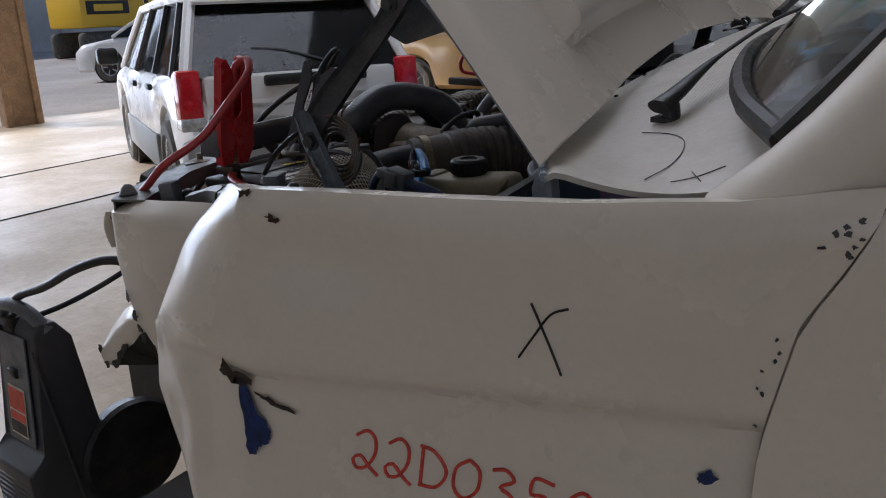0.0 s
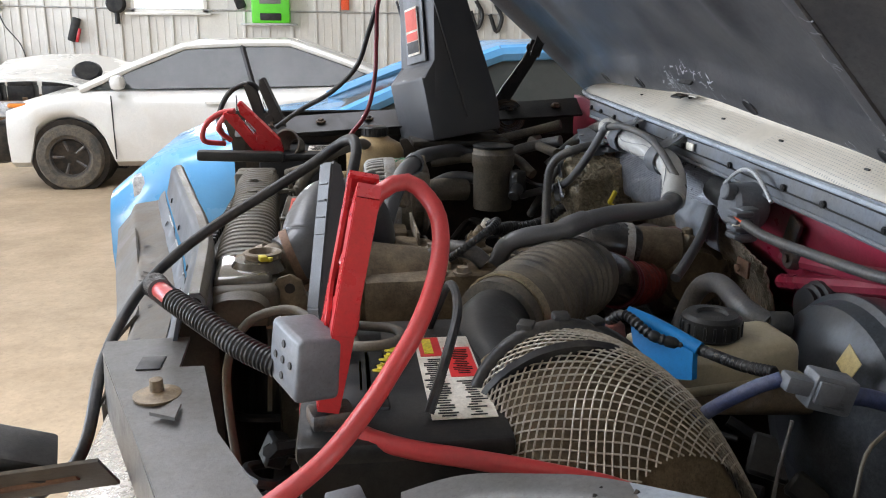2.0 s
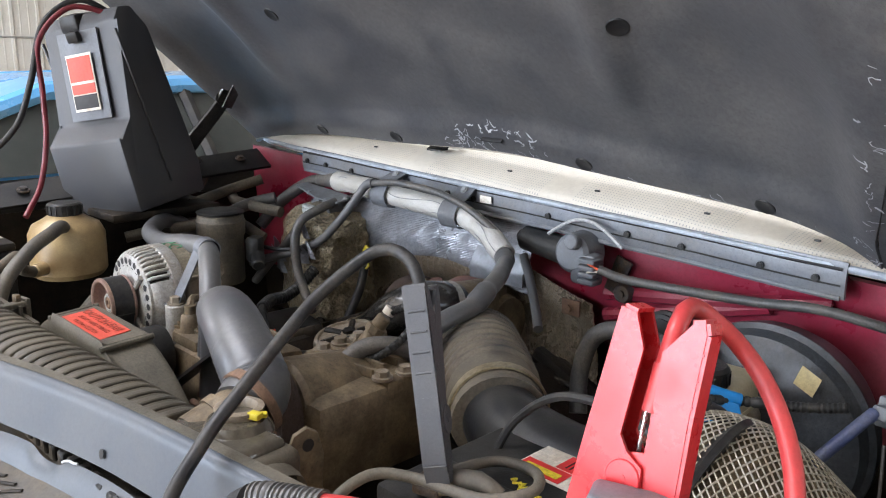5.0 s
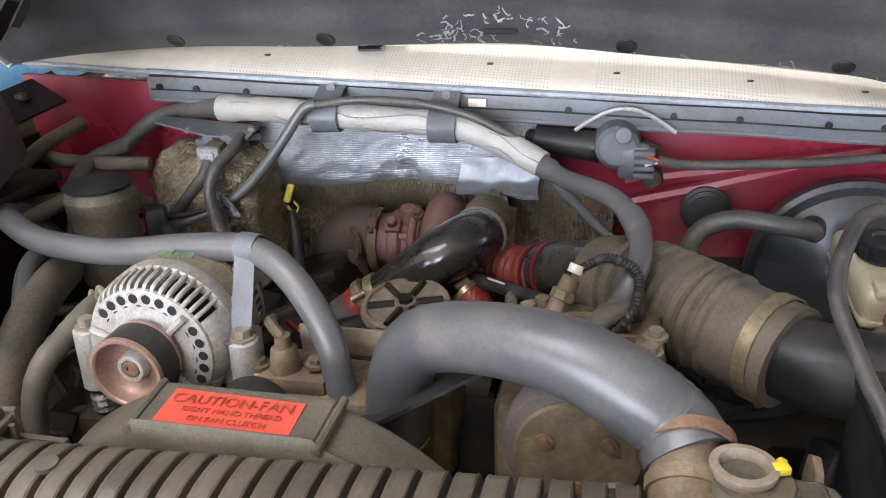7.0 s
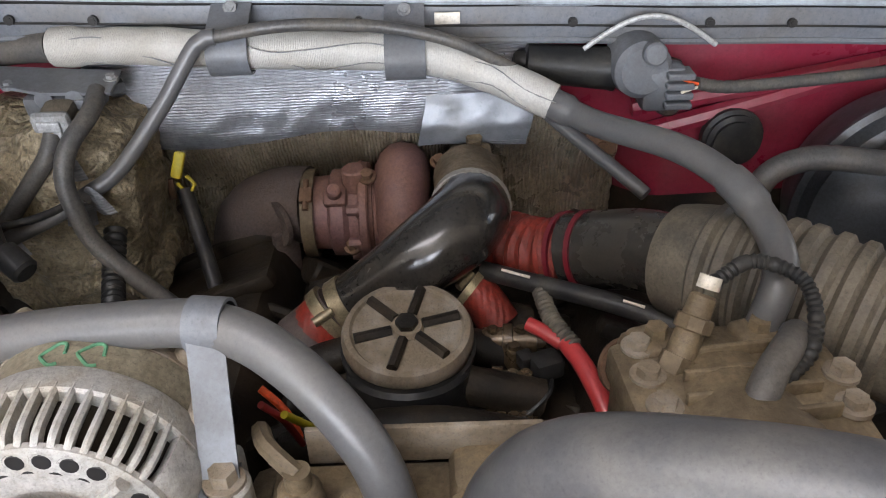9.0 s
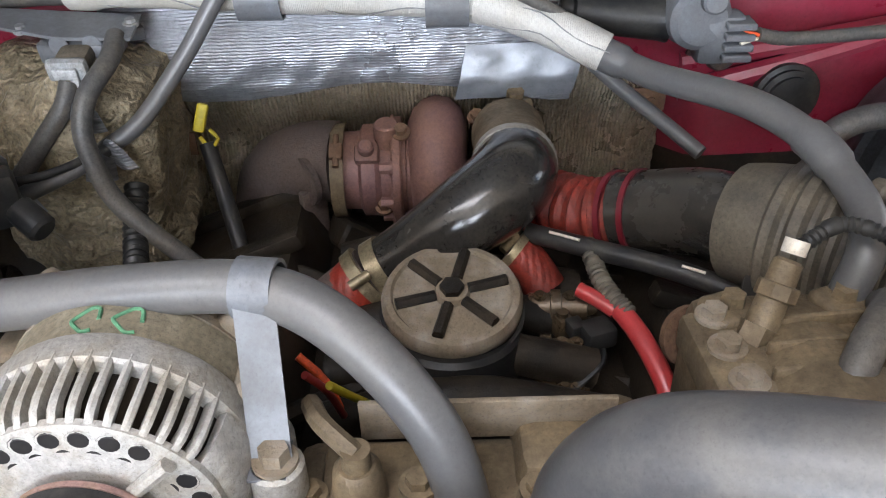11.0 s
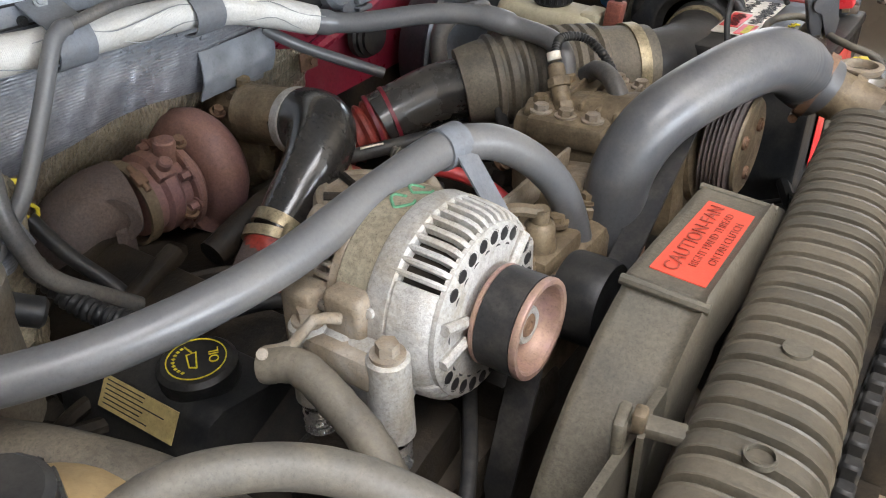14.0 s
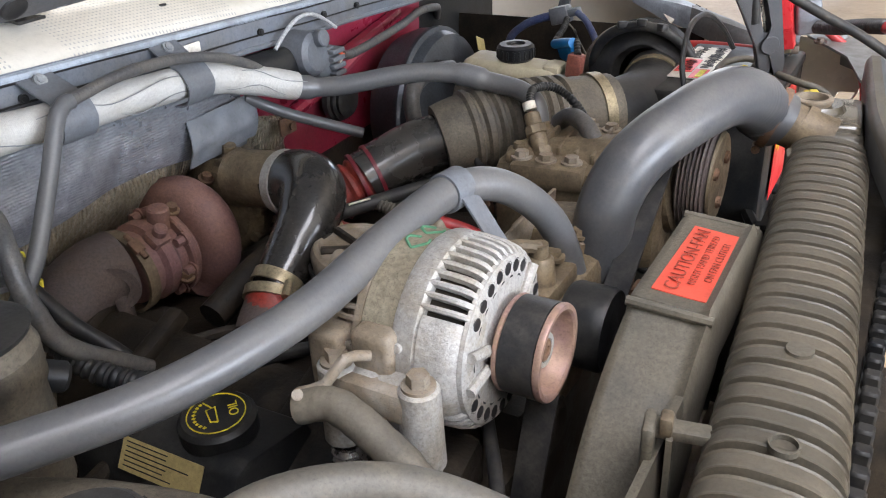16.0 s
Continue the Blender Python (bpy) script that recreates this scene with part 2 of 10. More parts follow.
AMBER = mat("amber_aged_plastic", (0.43, 0.315, 0.155), 0.36, 0, (0.24, 0.155, 0.07), 0.4, 14, 0.03, 220, 0, 0.08)
RESERV = mat("yellowed_white_plastic", (0.45, 0.40, 0.28), 0.38, 0, (0.34, 0.285, 0.18), 0.35, 12, 0.03, 220, 0, 0.08)
BLUEP = mat("blue_plastic_tag", (0.01, 0.20, 0.52), 0.4, 0, (0.01, 0.15, 0.40), 0.3, 30, 0.05, spread=0.06)
BROWNP = mat("brown_connector_plastic", (0.22, 0.075, 0.055), 0.45)
YELLOW = mat("yellow_plastic", (0.62, 0.50, 0.03), 0.4, spread=0.08)
BRASS = mat("dull_brass", (0.33, 0.275, 0.175), 0.4, 0.6, (0.19, 0.15, 0.09), 0.4, 50, 0.1)
LABELR = mat("red_label", (0.62, 0.075, 0.045), 0.5, 0, (0.46, 0.085, 0.05), 0.35, 30, 0.05, spread=0.1)
LABELV = mat("vivid_red_label", (0.66, 0.03, 0.03), 0.4, 0, (0.55, 0.03, 0.03), 0.3, 30, 0.03, spread=0.06)
LABELW = mat("white_label", (0.70, 0.66, 0.58), 0.5, 0, (0.45, 0.38, 0.28), 0.4, 40, 0.05, spread=0.14)
LABELY = mat("yellowed_label", (0.48, 0.38, 0.16), 0.5, 0, (0.33, 0.25, 0.11), 0.4, 40, 0.05, spread=0.14)
INK = mat("black_ink", (0.015, 0.014, 0.014), 0.5, bump=0, spread=0.05)
BROWNINK = mat("faded_brown_ink", (0.30, 0.05, 0.03), 0.5, bump=0)
REDINK = mat("red_paint_marker", (0.62, 0.055, 0.03), 0.5, bump=0)
YELINK = mat("yellow_paint_marker", (0.68, 0.56, 0.03), 0.5, bump=0)
MESHM = mat("dusty_wire_mesh", (0.46, 0.43, 0.37), 0.5, 0.4, (0.30, 0.25, 0.17), 0.45, 40, 0.1)
FILTERM = mat("brown_filter_paper", (0.14, 0.105, 0.06), 0.9, 0, (0.07, 0.05, 0.03), 0.5, 20, 0.5)
# Near-black for oily grime, and for shade painted in deep in the bay.
GRIME_SHADE = mat("oily_grime_and_bay_shade", (0.010, 0.0085, 0.007), 0.5, 0.05, (0.048, 0.035, 0.022), 0.45, 16, 0.6, 160)
# Reflections cut back so these blacks stay dark in the deep bay.
for m_ in (GRIME_SHADE, PLASTIC, RUBBER):
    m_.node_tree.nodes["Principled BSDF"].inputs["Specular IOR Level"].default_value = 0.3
ALUFLY = mat("pale_flange", (0.42, 0.43, 0.44), 0.5, 0.2, (0.28, 0.27, 0.25), 0.4, 30, 0.1)


def glass(name, color, rough=0.03):
    m = bpy.data.materials.new(name)
    m.use_nodes = True
    b = m.node_tree.nodes["Principled BSDF"]
    b.inputs["Base Color"].default_value = (*color, 1)
    b.inputs["Roughness"].default_value = rough
    b.inputs["Transmission Weight"].default_value = 1.0
    b.inputs["IOR"].default_value = 1.2
    return m


GLASS = glass("window_glass", (0.75, 0.8, 0.78))

# ---- mesh helpers ----


def part(name, bm, material, parent=None, label="", sharp=38):
    """Links a bmesh as one mesh object under a thing or a part."""
    bmesh.ops.recalc_face_normals(bm, faces=bm.faces)
    for f in bm.faces:
        f.smooth = True
    lim = radians(sharp)
    for e in bm.edges:
        if len(e.link_faces) == 2 and e.calc_face_angle(0) > lim:
            e.smooth = False
    me = bpy.data.meshes.new(name)
    bm.to_mesh(me)
    bm.free()
    me.materials.append(material)
    ob = new(name, me)
    if parent:
        ob.parent = parent
        if parent.type == "EMPTY":
            ob.matrix_parent_inverse = parent.matrix_basis.inverted()
    if label:
        ob["label"] = label
    return ob


def thing(name, base, label, category, group="", kind=""):
    e = new(name)
    e.empty_display_size = 0.05
    e.matrix_basis = Matrix.Translation(base)
    return tagged(e, label, category, group, kind)


def box(bm, c, s, rot=(0, 0, 0), bev=0.003, seg=2):
    m = Matrix.Translation(c) @ Euler([radians(a) for a in rot]).to_matrix().to_4x4() @ Matrix.Diagonal((*s, 1))
    r = bmesh.ops.create_cube(bm, size=1, matrix=m)
    if bev:
        vs = set(r["verts"])
        es = [e for e in bm.edges if e.verts[0] in vs and e.verts[1] in vs]
        bmesh.ops.bevel(bm, geom=es, offset=min(bev, min(s) * 0.45), segments=seg, affect="EDGES", profile=0.5)
    return bm


def frame_of(axis):
    a = Vector(axis).normalized()
    h = Vector((0, 0, 1)) if abs(a.z) < 0.9 else Vector((1, 0, 0))
    u = a.cross(h).normalized()
    return a, u, a.cross(u).normalized()


def lathe(bm, prof, p0, axis, n=28, close=True):
    """Turns (distance, radius) pairs round an axis."""
    a, u, v = frame_of(axis)
    p0 = Vector(p0)
    rings = []
    for d, r in prof:
        if r < 1e-6:
            rings.append([bm.verts.new(p0 + a * d)])
        else:
            rings.append([bm.verts.new(p0 + a * d + (u * math.cos(2 * math.pi * i / n) + v * math.sin(2 * math.pi * i / n)) * r) for i in range(n)])
    for k in range(len(rings) - 1):
        A, B_ = rings[k], rings[k + 1]
        for i in range(n):
            j = (i + 1) % n
            if len(A) == 1 and len(B_) == 1:
                break
            if len(A) == 1:
                bm.faces.new((A[0], B_[i], B_[j]))
            elif len(B_) == 1:
                bm.faces.new((A[i], A[j], B_[0]))
            else:
                bm.faces.new((A[i], A[j], B_[j], B_[i]))
    return bm


def cyl(bm, p0, p1, r0, r1=None, n=20, bev=0.0):
    p0, p1 = Vector(p0), Vector(p1)
    r1 = r0 if r1 is None else r1
    L = (p1 - p0).length
    b = min(bev, L * 0.4, r0 * 0.5, r1 * 0.5)
    prof = [(0, 0), (0, r0 - b)] + ([(b, r0)] if b else []) + ([(L - b, r1)] if b else []) + [(L, r1 - b), (L, 0)]
    return lathe(bm, prof, p0, p1 - p0, n)


def smooth_path(pts, step=0.008):
    """A Catmull-Rom curve through the points, at even steps."""
    P = [Vector(p) for p in pts]
    P = [P[0] * 2 - P[1]] + P + [P[-1] * 2 - P[-2]]
    out = []
    for i in range(1, len(P) - 2):
        a, b, c, d = P[i - 1:i + 3]
        k = max(2, int((c - b).length / step))
        for s in range(k):
            t = s / k
            out.append(0.5 * (2 * b + (c - a) * t + (2 * a - 5 * b + 4 * c - d) * t * t + (3 * b - a - 3 * c + d) * t ** 3))
    out.append(P[-2])
    return out


def tube(bm, pts, r, n=12, step=0.008, rfun=None, flat=1.0, curve=True, caps=True):
    """A hose or cable. rfun(s, share): radius by length, for ribs and crimps."""
    C = smooth_path(pts, step) if curve else [Vector(p) for p in pts]
    t0 = (C[1] - C[0]).normalized()
    _, u, v = frame_of(t0)
    total = sum((C[i + 1] - C[i]).length for i in range(len(C) - 1))
    s = 0.0
    rings = []
    for i, p in enumerate(C):
        t = (C[min(i + 1, len(C) - 1)] - C[max(i - 1, 0)]).normalized()
        u = (u - t * u.dot(t)).normalized()
        v = t.cross(u)
        if i:
            s += (p - C[i - 1]).length
        rr = rfun(s, s / total) if rfun else r
        rings.append([bm.verts.new(p + (u * math.cos(2 * math.pi * k / n) + v * math.sin(2 * math.pi * k / n) * flat) * rr) for k in range(n)])
    for A, B_ in zip(rings, rings[1:]):
        for k in range(n):
            j = (k + 1) % n
            bm.faces.new((A[k], A[j], B_[j], B_[k]))
    if caps:
        bm.faces.new(rings[0][::-1])
        bm.faces.new(rings[-1])
    return bm


def ribbed(r, amp, pitch):
    return lambda s, f: r + amp * (1 if (s % pitch) < pitch * 0.55 else -1)


def surf(bm, fn, nu, nv, thick=0.0):
    """A sheet from fn(u, v), u and v from 0 to 1, with a thickness."""
    V = [[bm.verts.new(fn(i / nu, j / nv)) for j in range(nv + 1)] for i in range(nu + 1)]
    fs = [bm.faces.new((V[i][j], V[i + 1][j], V[i + 1][j + 1], V[i][j + 1])) for i in range(nu) for j in range(nv)]
    if thick:
        bmesh.ops.recalc_face_normals(bm, faces=fs)
        bmesh.ops.solidify(bm, geom=fs, thickness=thick)
    return bm


def plate(bm, pts, off):
    """A flat plate: an outline and the vector of its thickness."""
    off = Vector(off)
    A = [bm.verts.new(Vector(p)) for p in pts]
    B_ = [bm.verts.new(Vector(p) + off) for p in pts]
    bm.faces.new(A)
    bm.faces.new(B_[::-1])
    for i in range(len(A)):
        j = (i + 1) % len(A)
        bm.faces.new((A[i], B_[i], B_[j], A[j]))
    return bm


def bolt(bm, p, axis, r=0.008, h=0.007, washer=True):
    a = Vector(axis).normalized()
    p = Vector(p)
    if washer:
        cyl(bm, p - a * 0.002, p + a * 0.0015, r * 1.45, n=16)
    cyl(bm, p, p + a * h, r, r * 0.95, n=6)
    return bm


def lerp(a, b, t):
    return a + (b - a) * t


def table(x, rows):
    """Linear look-up in (x, y) rows."""
    if x <= rows[0][0]:
        return rows[0][1]
    for (a, p), (b, q) in zip(rows, rows[1:]):
        if x <= b:
            return lerp(p, q, (x - a) / (b - a))
    return rows[-1][1]


def ctable(x, rows):
    """Smooth look-up in (x, y) rows."""
    if x <= rows[0][0] or x >= rows[-1][0]:
        return table(x, rows)
    for k in range(len(rows) - 1):
        if x <= rows[k + 1][0]:
            break
    (x1, y1), (x2, y2) = rows[k], rows[k + 1]
    x0, y0 = rows[max(k - 1, 0)]
    x3, y3 = rows[min(k + 2, len(rows) - 1)]
    m1, m2 = (y2 - y0) / (x2 - x0), (y3 - y1) / (x3 - x1)
    d, t = x2 - x1, (x - x1) / (x2 - x1)
    return (2 * t ** 3 - 3 * t * t + 1) * y1 + (t ** 3 - 2 * t * t + t) * d * m1 + (3 * t * t - 2 * t ** 3) * y2 + (t ** 3 - t * t) * d * m2


def writing(name, body, size, at, right, up, material, parent, depth=0.0006, label=""):
    """Letters in the built-in font, laid on a surface."""
    c = bpy.data.curves.new(name, "FONT")
    c.body, c.size, c.extrude, c.align_x, c.align_y = body, size, depth, "CENTER", "CENTER"
    tmp = bpy.data.objects.new("tmp", c)
    scene.collection.objects.link(tmp)
    bpy.context.view_layer.update()
    me = bpy.data.meshes.new_from_object(tmp)
    bpy.data.objects.remove(tmp)
    r, u = Vector(right).normalized(), Vector(up).normalized()
    m = Matrix((r, u, r.cross(u))).transposed().to_4x4()
    m.translation = Vector(at)
    me.transform(m)
    me.name = name
    me.materials.append(material)
    ob = new(name, me)
    ob.parent = parent
    if parent.type == "EMPTY":
        ob.matrix_parent_inverse = parent.matrix_basis.inverted()
    if label:
        ob["label"] = label
    return ob


def rnd(a, b):
    return random.uniform(a, b)

# ---- the workshop ----
CONCRETE = mat("stained_concrete_floor", (0.47, 0.365, 0.245), 0.5, 0, (0.31, 0.235, 0.15), 0.5, 0.9, 0.1, 25, 0, 0.1)
ASPHALT = mat("pale_dusty_yard", (0.52, 0.48, 0.42), 0.9, 0, (0.38, 0.35, 0.30), 0.5, 0.4, 0.2, 12, spread=0.12)
PANEL = mat("white_metal_wall_panel", (0.70, 0.68, 0.63), 0.45, 0, (0.55, 0.52, 0.46), 0.4, 1.2, 0.03, 40, spread=0.05)
TIMBER = mat("raw_timber_post", (0.34, 0.22, 0.12), 0.75, 0, (0.2, 0.12, 0.07), 0.5, 6, 0.3, 60, spread=0.2)
CEIL = mat("white_ceiling_liner", (0.62, 0.60, 0.56), 0.7, 0, (0.5, 0.48, 0.44), 0.4, 1, 0.05, 30, spread=0.05)
DOORG = mat("grey_door_paint", (0.14, 0.135, 0.135), 0.5, 0, (0.2, 0.19, 0.18), 0.4, 3, 0.05, 40, spread=0.06)
GALV = mat("galvanised_conduit", (0.5, 0.5, 0.49), 0.4, 0.7, (0.36, 0.35, 0.33), 0.4, 12, 0.1)
GREENP = mat("bright_green_plastic", (0.12, 0.62, 0.03), 0.4, 0, (0.1, 0.5, 0.03), 0.3, 10, 0.05, spread=0.05)
ORANGE = mat("orange_red_paint", (0.72, 0.10, 0.03), 0.5)
RENDERW = mat("pale_masonry", (0.56, 0.53, 0.50), 0.9, 0, (0.44, 0.41, 0.38), 0.5, 0.6, 0.2, 10, spread=0.08)

bm = bmesh.new()
box(bm, (-2.0, 2.5, FLOOR - 0.1), (19.4, 21.4, 0.2), bev=0)
tagged(part("floor", bm, CONCRETE), "stained concrete workshop floor with dirt and old cracks", "floor", kind="structure")
bm = bmesh.new()
surf(bm, lambda u, v: Vector(((u - 0.5) * 1600, (v - 0.5) * 1600, FLOOR - 0.03)), 8, 8)
tagged(part("ground", bm, ASPHALT), "pale dusty yard in sunlight outside the workshop door", "ground", kind="structure")
for y0, y1, x in ((1.0, 6.0, -5.9), (3.6, 12.9, -7.6)):
    bm = bmesh.new()
    tube(bm, [(x, y0, FLOOR + 0.001), (x + 0.03, (y0 + y1) / 2, FLOOR + 0.001), (x - 0.02, y1, FLOOR + 0.001)], 0.008, 6, 0.3)
    part("floor_crack", bm, GRIME_SHADE, bpy.data.objects["floor"])


def wall_run(name, label, p0, p1, z0, z1, ribs=True, thick=0.12, side=1):
    """A straight run of wall with upright ribs on its inner face. side: +1, the room lies to the left of p0 to p1."""
    bm = bmesh.new()
    p0, p1 = Vector((*p0, 0)), Vector((*p1, 0))
    d = (p1 - p0).normalized()
    nrm = Vector((-d.y, d.x, 0)) * side
    L = (p1 - p0).length
    ang = math.degrees(math.atan2(d.y, d.x))
    mid = (p0 + p1) / 2 - nrm * thick / 2
    box(bm, (mid.x, mid.y, (z0 + z1) / 2), (L, thick, z1 - z0), (0, 0, ang), 0)
    if ribs:
        k = int(L / 0.345)
        for i in range(k):
            q = p0 + d * (0.17 + i * 0.345)
            box(bm, (q.x + nrm.x * 0.012, q.y + nrm.y * 0.012, (z0 + z1) / 2), (0.05, 0.03, z1 - z0), (0, 0, ang), 0.008, 1)
            for s in (0.115, 0.23):
                q2 = q + d * s
                box(bm, (q2.x, q2.y, (z0 + z1) / 2), (0.02, 0.012, z1 - z0), (0, 0, ang), 0.003, 1)
    return tagged(part(name, bm, PANEL), label, "wall", kind="structure")


WY = 13.0
for nm, a, b, z0, z1 in (("wall_north", (7.7, WY), (-2.99, WY), FLOOR, 5.6), ("wall_north_window_bay_low", (-2.99, WY), (-4.06, WY), FLOOR, 1.74), ("wall_north_window_bay_top", (-2.99, WY), (-4.06, WY), 2.9, 5.6),
                         ("wall_north_mid", (-4.06, WY), (-7.2, WY), FLOOR, 5.6), ("wall_north_door_top", (-7.2, WY), (-8.2, WY), 2.3, 5.6), ("wall_north_end", (-8.2, WY), (-11.6, WY), FLOOR, 5.6)):
    wall_run(nm, "white ribbed sheet-metal workshop wall", a, b, z0, z1)
wall_run("wall_west_header", "white wall above the tall vehicle doors", (-11.5, WY), (-11.5, -8), 4.6, 5.6)
wall_run("wall_west_south", "white wall beside the vehicle door", (-11.5, -0.6), (-11.5, -8), FLOOR, 4.6)
wall_run("wall_south_a", "white workshop wall", (-11.5, -8), (-0.5, -8), FLOOR, 5.6, False)
wall_run("wall_south_b", "white workshop wall", (5.0, -8), (7.7, -8), FLOOR, 5.6, False)
wall_run("wall_south_header", "white wall above an unseen side opening", (-0.5, -8), (5.0, -8), 4.2, 5.6, False)
wall_run("wall_east", "white workshop wall", (7.7, -8), (7.7, WY), FLOOR, 5.6, False)
bm = bmesh.new()
box(bm, (-2.0, 2.5, 5.68), (19.4, 21.4, 0.16), bev=0)
tagged(part("ceiling", bm, CEIL), "white lined workshop ceiling", "ceiling", kind="structure")
bm = bmesh.new()
box(bm, (-11.45, 6.5, 2.4), (0.32, 0.34, 4.6), bev=0.01)
box(bm, (-11.3, 6.28, 2.4), (0.1, 0.1, 4.6), bev=0.01)
box(bm, (-11.3, 6.72, 2.4), (0.1, 0.1, 4.6), bev=0.01)
tagged(part("trim_door_post", bm, TIMBER), "timber post between the two vehicle doors", "post", kind="structure")
bm = bmesh.new()
box(bm, (-11.42, 12.9, 2.4), (0.2, 0.14, 4.6), bev=0.01)
tagged(part("trim_door_jamb", bm, TIMBER), "timber jamb at the edge of the vehicle door", "jamb", kind="structure")

win = thing("window_1", (-3.52, WY, 1.86), "white framed workshop window, bright with daylight", "window", kind="structure")
bm = bmesh.new()
for cx, cz, sx, sz in ((-4.03, 2.32, 0.06, 1.16), (-3.02, 2.32, 0.06, 1.16), (-3.525, 2.87, 1.07, 0.06), (-3.525, 1.77, 1.07, 0.06)):
    box(bm, (cx, WY + 0.03, cz), (sx, 0.14, sz), bev=0.006)
part("window_frame", bm, PANEL, win)
bm = bmesh.new()
box(bm, (-3.525, WY - 0.05, 1.725), (1.2, 0.12, 0.035), bev=0.006)
part("window_sill", bm, PANEL, win)
bm = bmesh.new()
box(bm, (-3.525, WY + 0.05, 2.32), (0.97, 0.008, 1.06), bev=0)
pane = part("pane", bm, GLASS, win)
pane.visible_shadow = False
bm = bmesh.new()
surf(bm, lambda u, v: Vector((lerp(-4.9, -2.2, u), WY + 1.6, lerp(1.0, 4.4, v))), 1, 1)
glow = mat("bright_sky_backdrop", (0.8, 0.86, 0.9), 1.0, bump=0)
glow.node_tree.nodes["Principled BSDF"].inputs["Emission Color"].default_value = (0.95, 0.98, 1, 1)
glow.node_tree.nodes["Principled BSDF"].inputs["Emission Strength"].default_value = 1.6
tagged(part("backdrop", bm, glow), "bright hazy daylight outside the window", "backdrop", kind="structure")
area("window_daylight", (-3.525, WY + 0.3, 2.4), (-3.0, 6, 0.8), 0.95, 0.92, 45)

door = thing("door_1", (-7.7, WY, FLOOR), "grey workshop door with a pale lower panel", "door", kind="structure")
bm = bmesh.new()
box(bm, (-7.7, WY + 0.03, 1.2), (0.92, 0.05, 2.12), bev=0.005)
leaf = part("door_leaf", bm, DOORG, door)
bm = bmesh.new()
box(bm, (-7.7, WY - 0.005, 1.05), (0.86, 0.02, 0.34), bev=0.005)
part("lower_panel", bm, PANEL, door)
bm = bmesh.new()
for x in (-8.2, -7.2):
    box(bm, (x, WY, 1.22), (0.1, 0.16, 2.26), bev=0.006)
box(bm, (-7.7, WY, 2.32), (1.1, 0.16, 0.1), bev=0.006)
part("door_frame", bm, TIMBER, door)
bm = bmesh.new()
cyl(bm, (-7.32, WY - 0.01, 1.1), (-7.32, WY - 0.07, 1.1), 0.025)
part("door_handle", bm, STEEL, door)

con = thing("electrical_conduit", (-5.0, WY - 0.02, 1.8), "galvanised conduit run along the metal wall", "conduit")
bm = bmesh.new()
tube(bm, [(-6.6, WY - 0.03, 1.84), (-4.5, WY - 0.03, 1.80), (-1.5, WY - 0.03, 1.77), (3.0, WY - 0.03, 1.74)], 0.013, 8, 0.4)
part("pipe", bm, GALV, con)
for x, z in ((-6.55, 1.84), (-5.87, 1.82), (0.15, 1.75)):
    bm = bmesh.new()
    box(bm, (x, WY - 0.035, z), (0.08, 0.06, 0.12), bev=0.008)
    part("junction_box", bm, GALV, con)
cord = thing("power_cord", (-5.8, WY - 0.05, 1.3), "black cord drooping from a junction box on the wall", "cord")
bm = bmesh.new()
tube(bm, [(-5.87, WY - 0.05, 1.78), (-5.8, WY - 0.05, 1.55), (-5.62, WY - 0.05, 1.3), (-5.55, WY - 0.05, 1.05)], 0.008, 6, 0.05)
part("cable", bm, RUBBER, cord)
reel = thing("cord_reel", (-4.25, WY - 0.08, 1.8), "dark cord reel hung on the wall", "reel")
bm = bmesh.new()
lathe(bm, [(0, 0), (0, 0.13), (0.03, 0.135), (0.05, 0.10), (0.09, 0.10), (0.11, 0.13), (0.13, 0.11), (0.13, 0)], (-4.25, WY - 0.01, 1.86), (0, -1, 0), 20)
part("drum", bm, PLASTIC, reel)
bm = bmesh.new()
cyl(bm, (-4.25, WY - 0.06, 1.74), (-4.25, WY - 0.06, 1.58), 0.035)
part("plug", bm, PLASTIC, reel)
tool = thing("hanging_tool", (-4.86, WY - 0.05, 1.4), "black and red hand tool hung on the wall", "tool")
bm = bmesh.new()
box(bm, (-4.86, WY - 0.06, 1.5), (0.11, 0.08, 0.34), (0, 18, 0), 0.02)
body = part("tool_body", bm, PLASTIC, tool)
bm = bmesh.new()
box(bm, (-4.80, WY - 0.09, 1.42), (0.04, 0.04, 0.2), (0, 18, 0), 0.01)
part("grip", bm, REDP, tool)
tool2 = thing("hanging_grease_gun", (-2.55, WY - 0.05, 1.8), "black tool hung on the wall beside a green case", "tool")
bm = bmesh.new()
box(bm, (-2.55, WY - 0.06, 1.98), (0.14, 0.08, 0.36), (0, -20, 0), 0.02)
cyl(bm, (-2.62, WY - 0.06, 2.12), (-2.48, WY - 0.06, 1.84), 0.04)
part("tool_body", bm, PLASTIC, tool2)
case = thing("green_tool_case", (-2.07, WY - 0.12, 1.60), "bright green plastic tool case with dark windows on a wall shelf", "case")
bm = bmesh.new()
box(bm, (-2.07, WY - 0.14, 1.83), (0.54, 0.26, 0.46), bev=0.025)
part("shell", bm, GREENP, case)
bm = bmesh.new()
box(bm, (-2.07, WY - 0.275, 1.93), (0.30, 0.012, 0.12), bev=0.01)
part("window", bm, DOORG, case)
bm = bmesh.new()
box(bm, (-2.07, WY - 0.275, 1.69), (0.30, 0.02, 0.10), bev=0.02)
part("handle", bm, PLASTIC, case)
bm = bmesh.new()
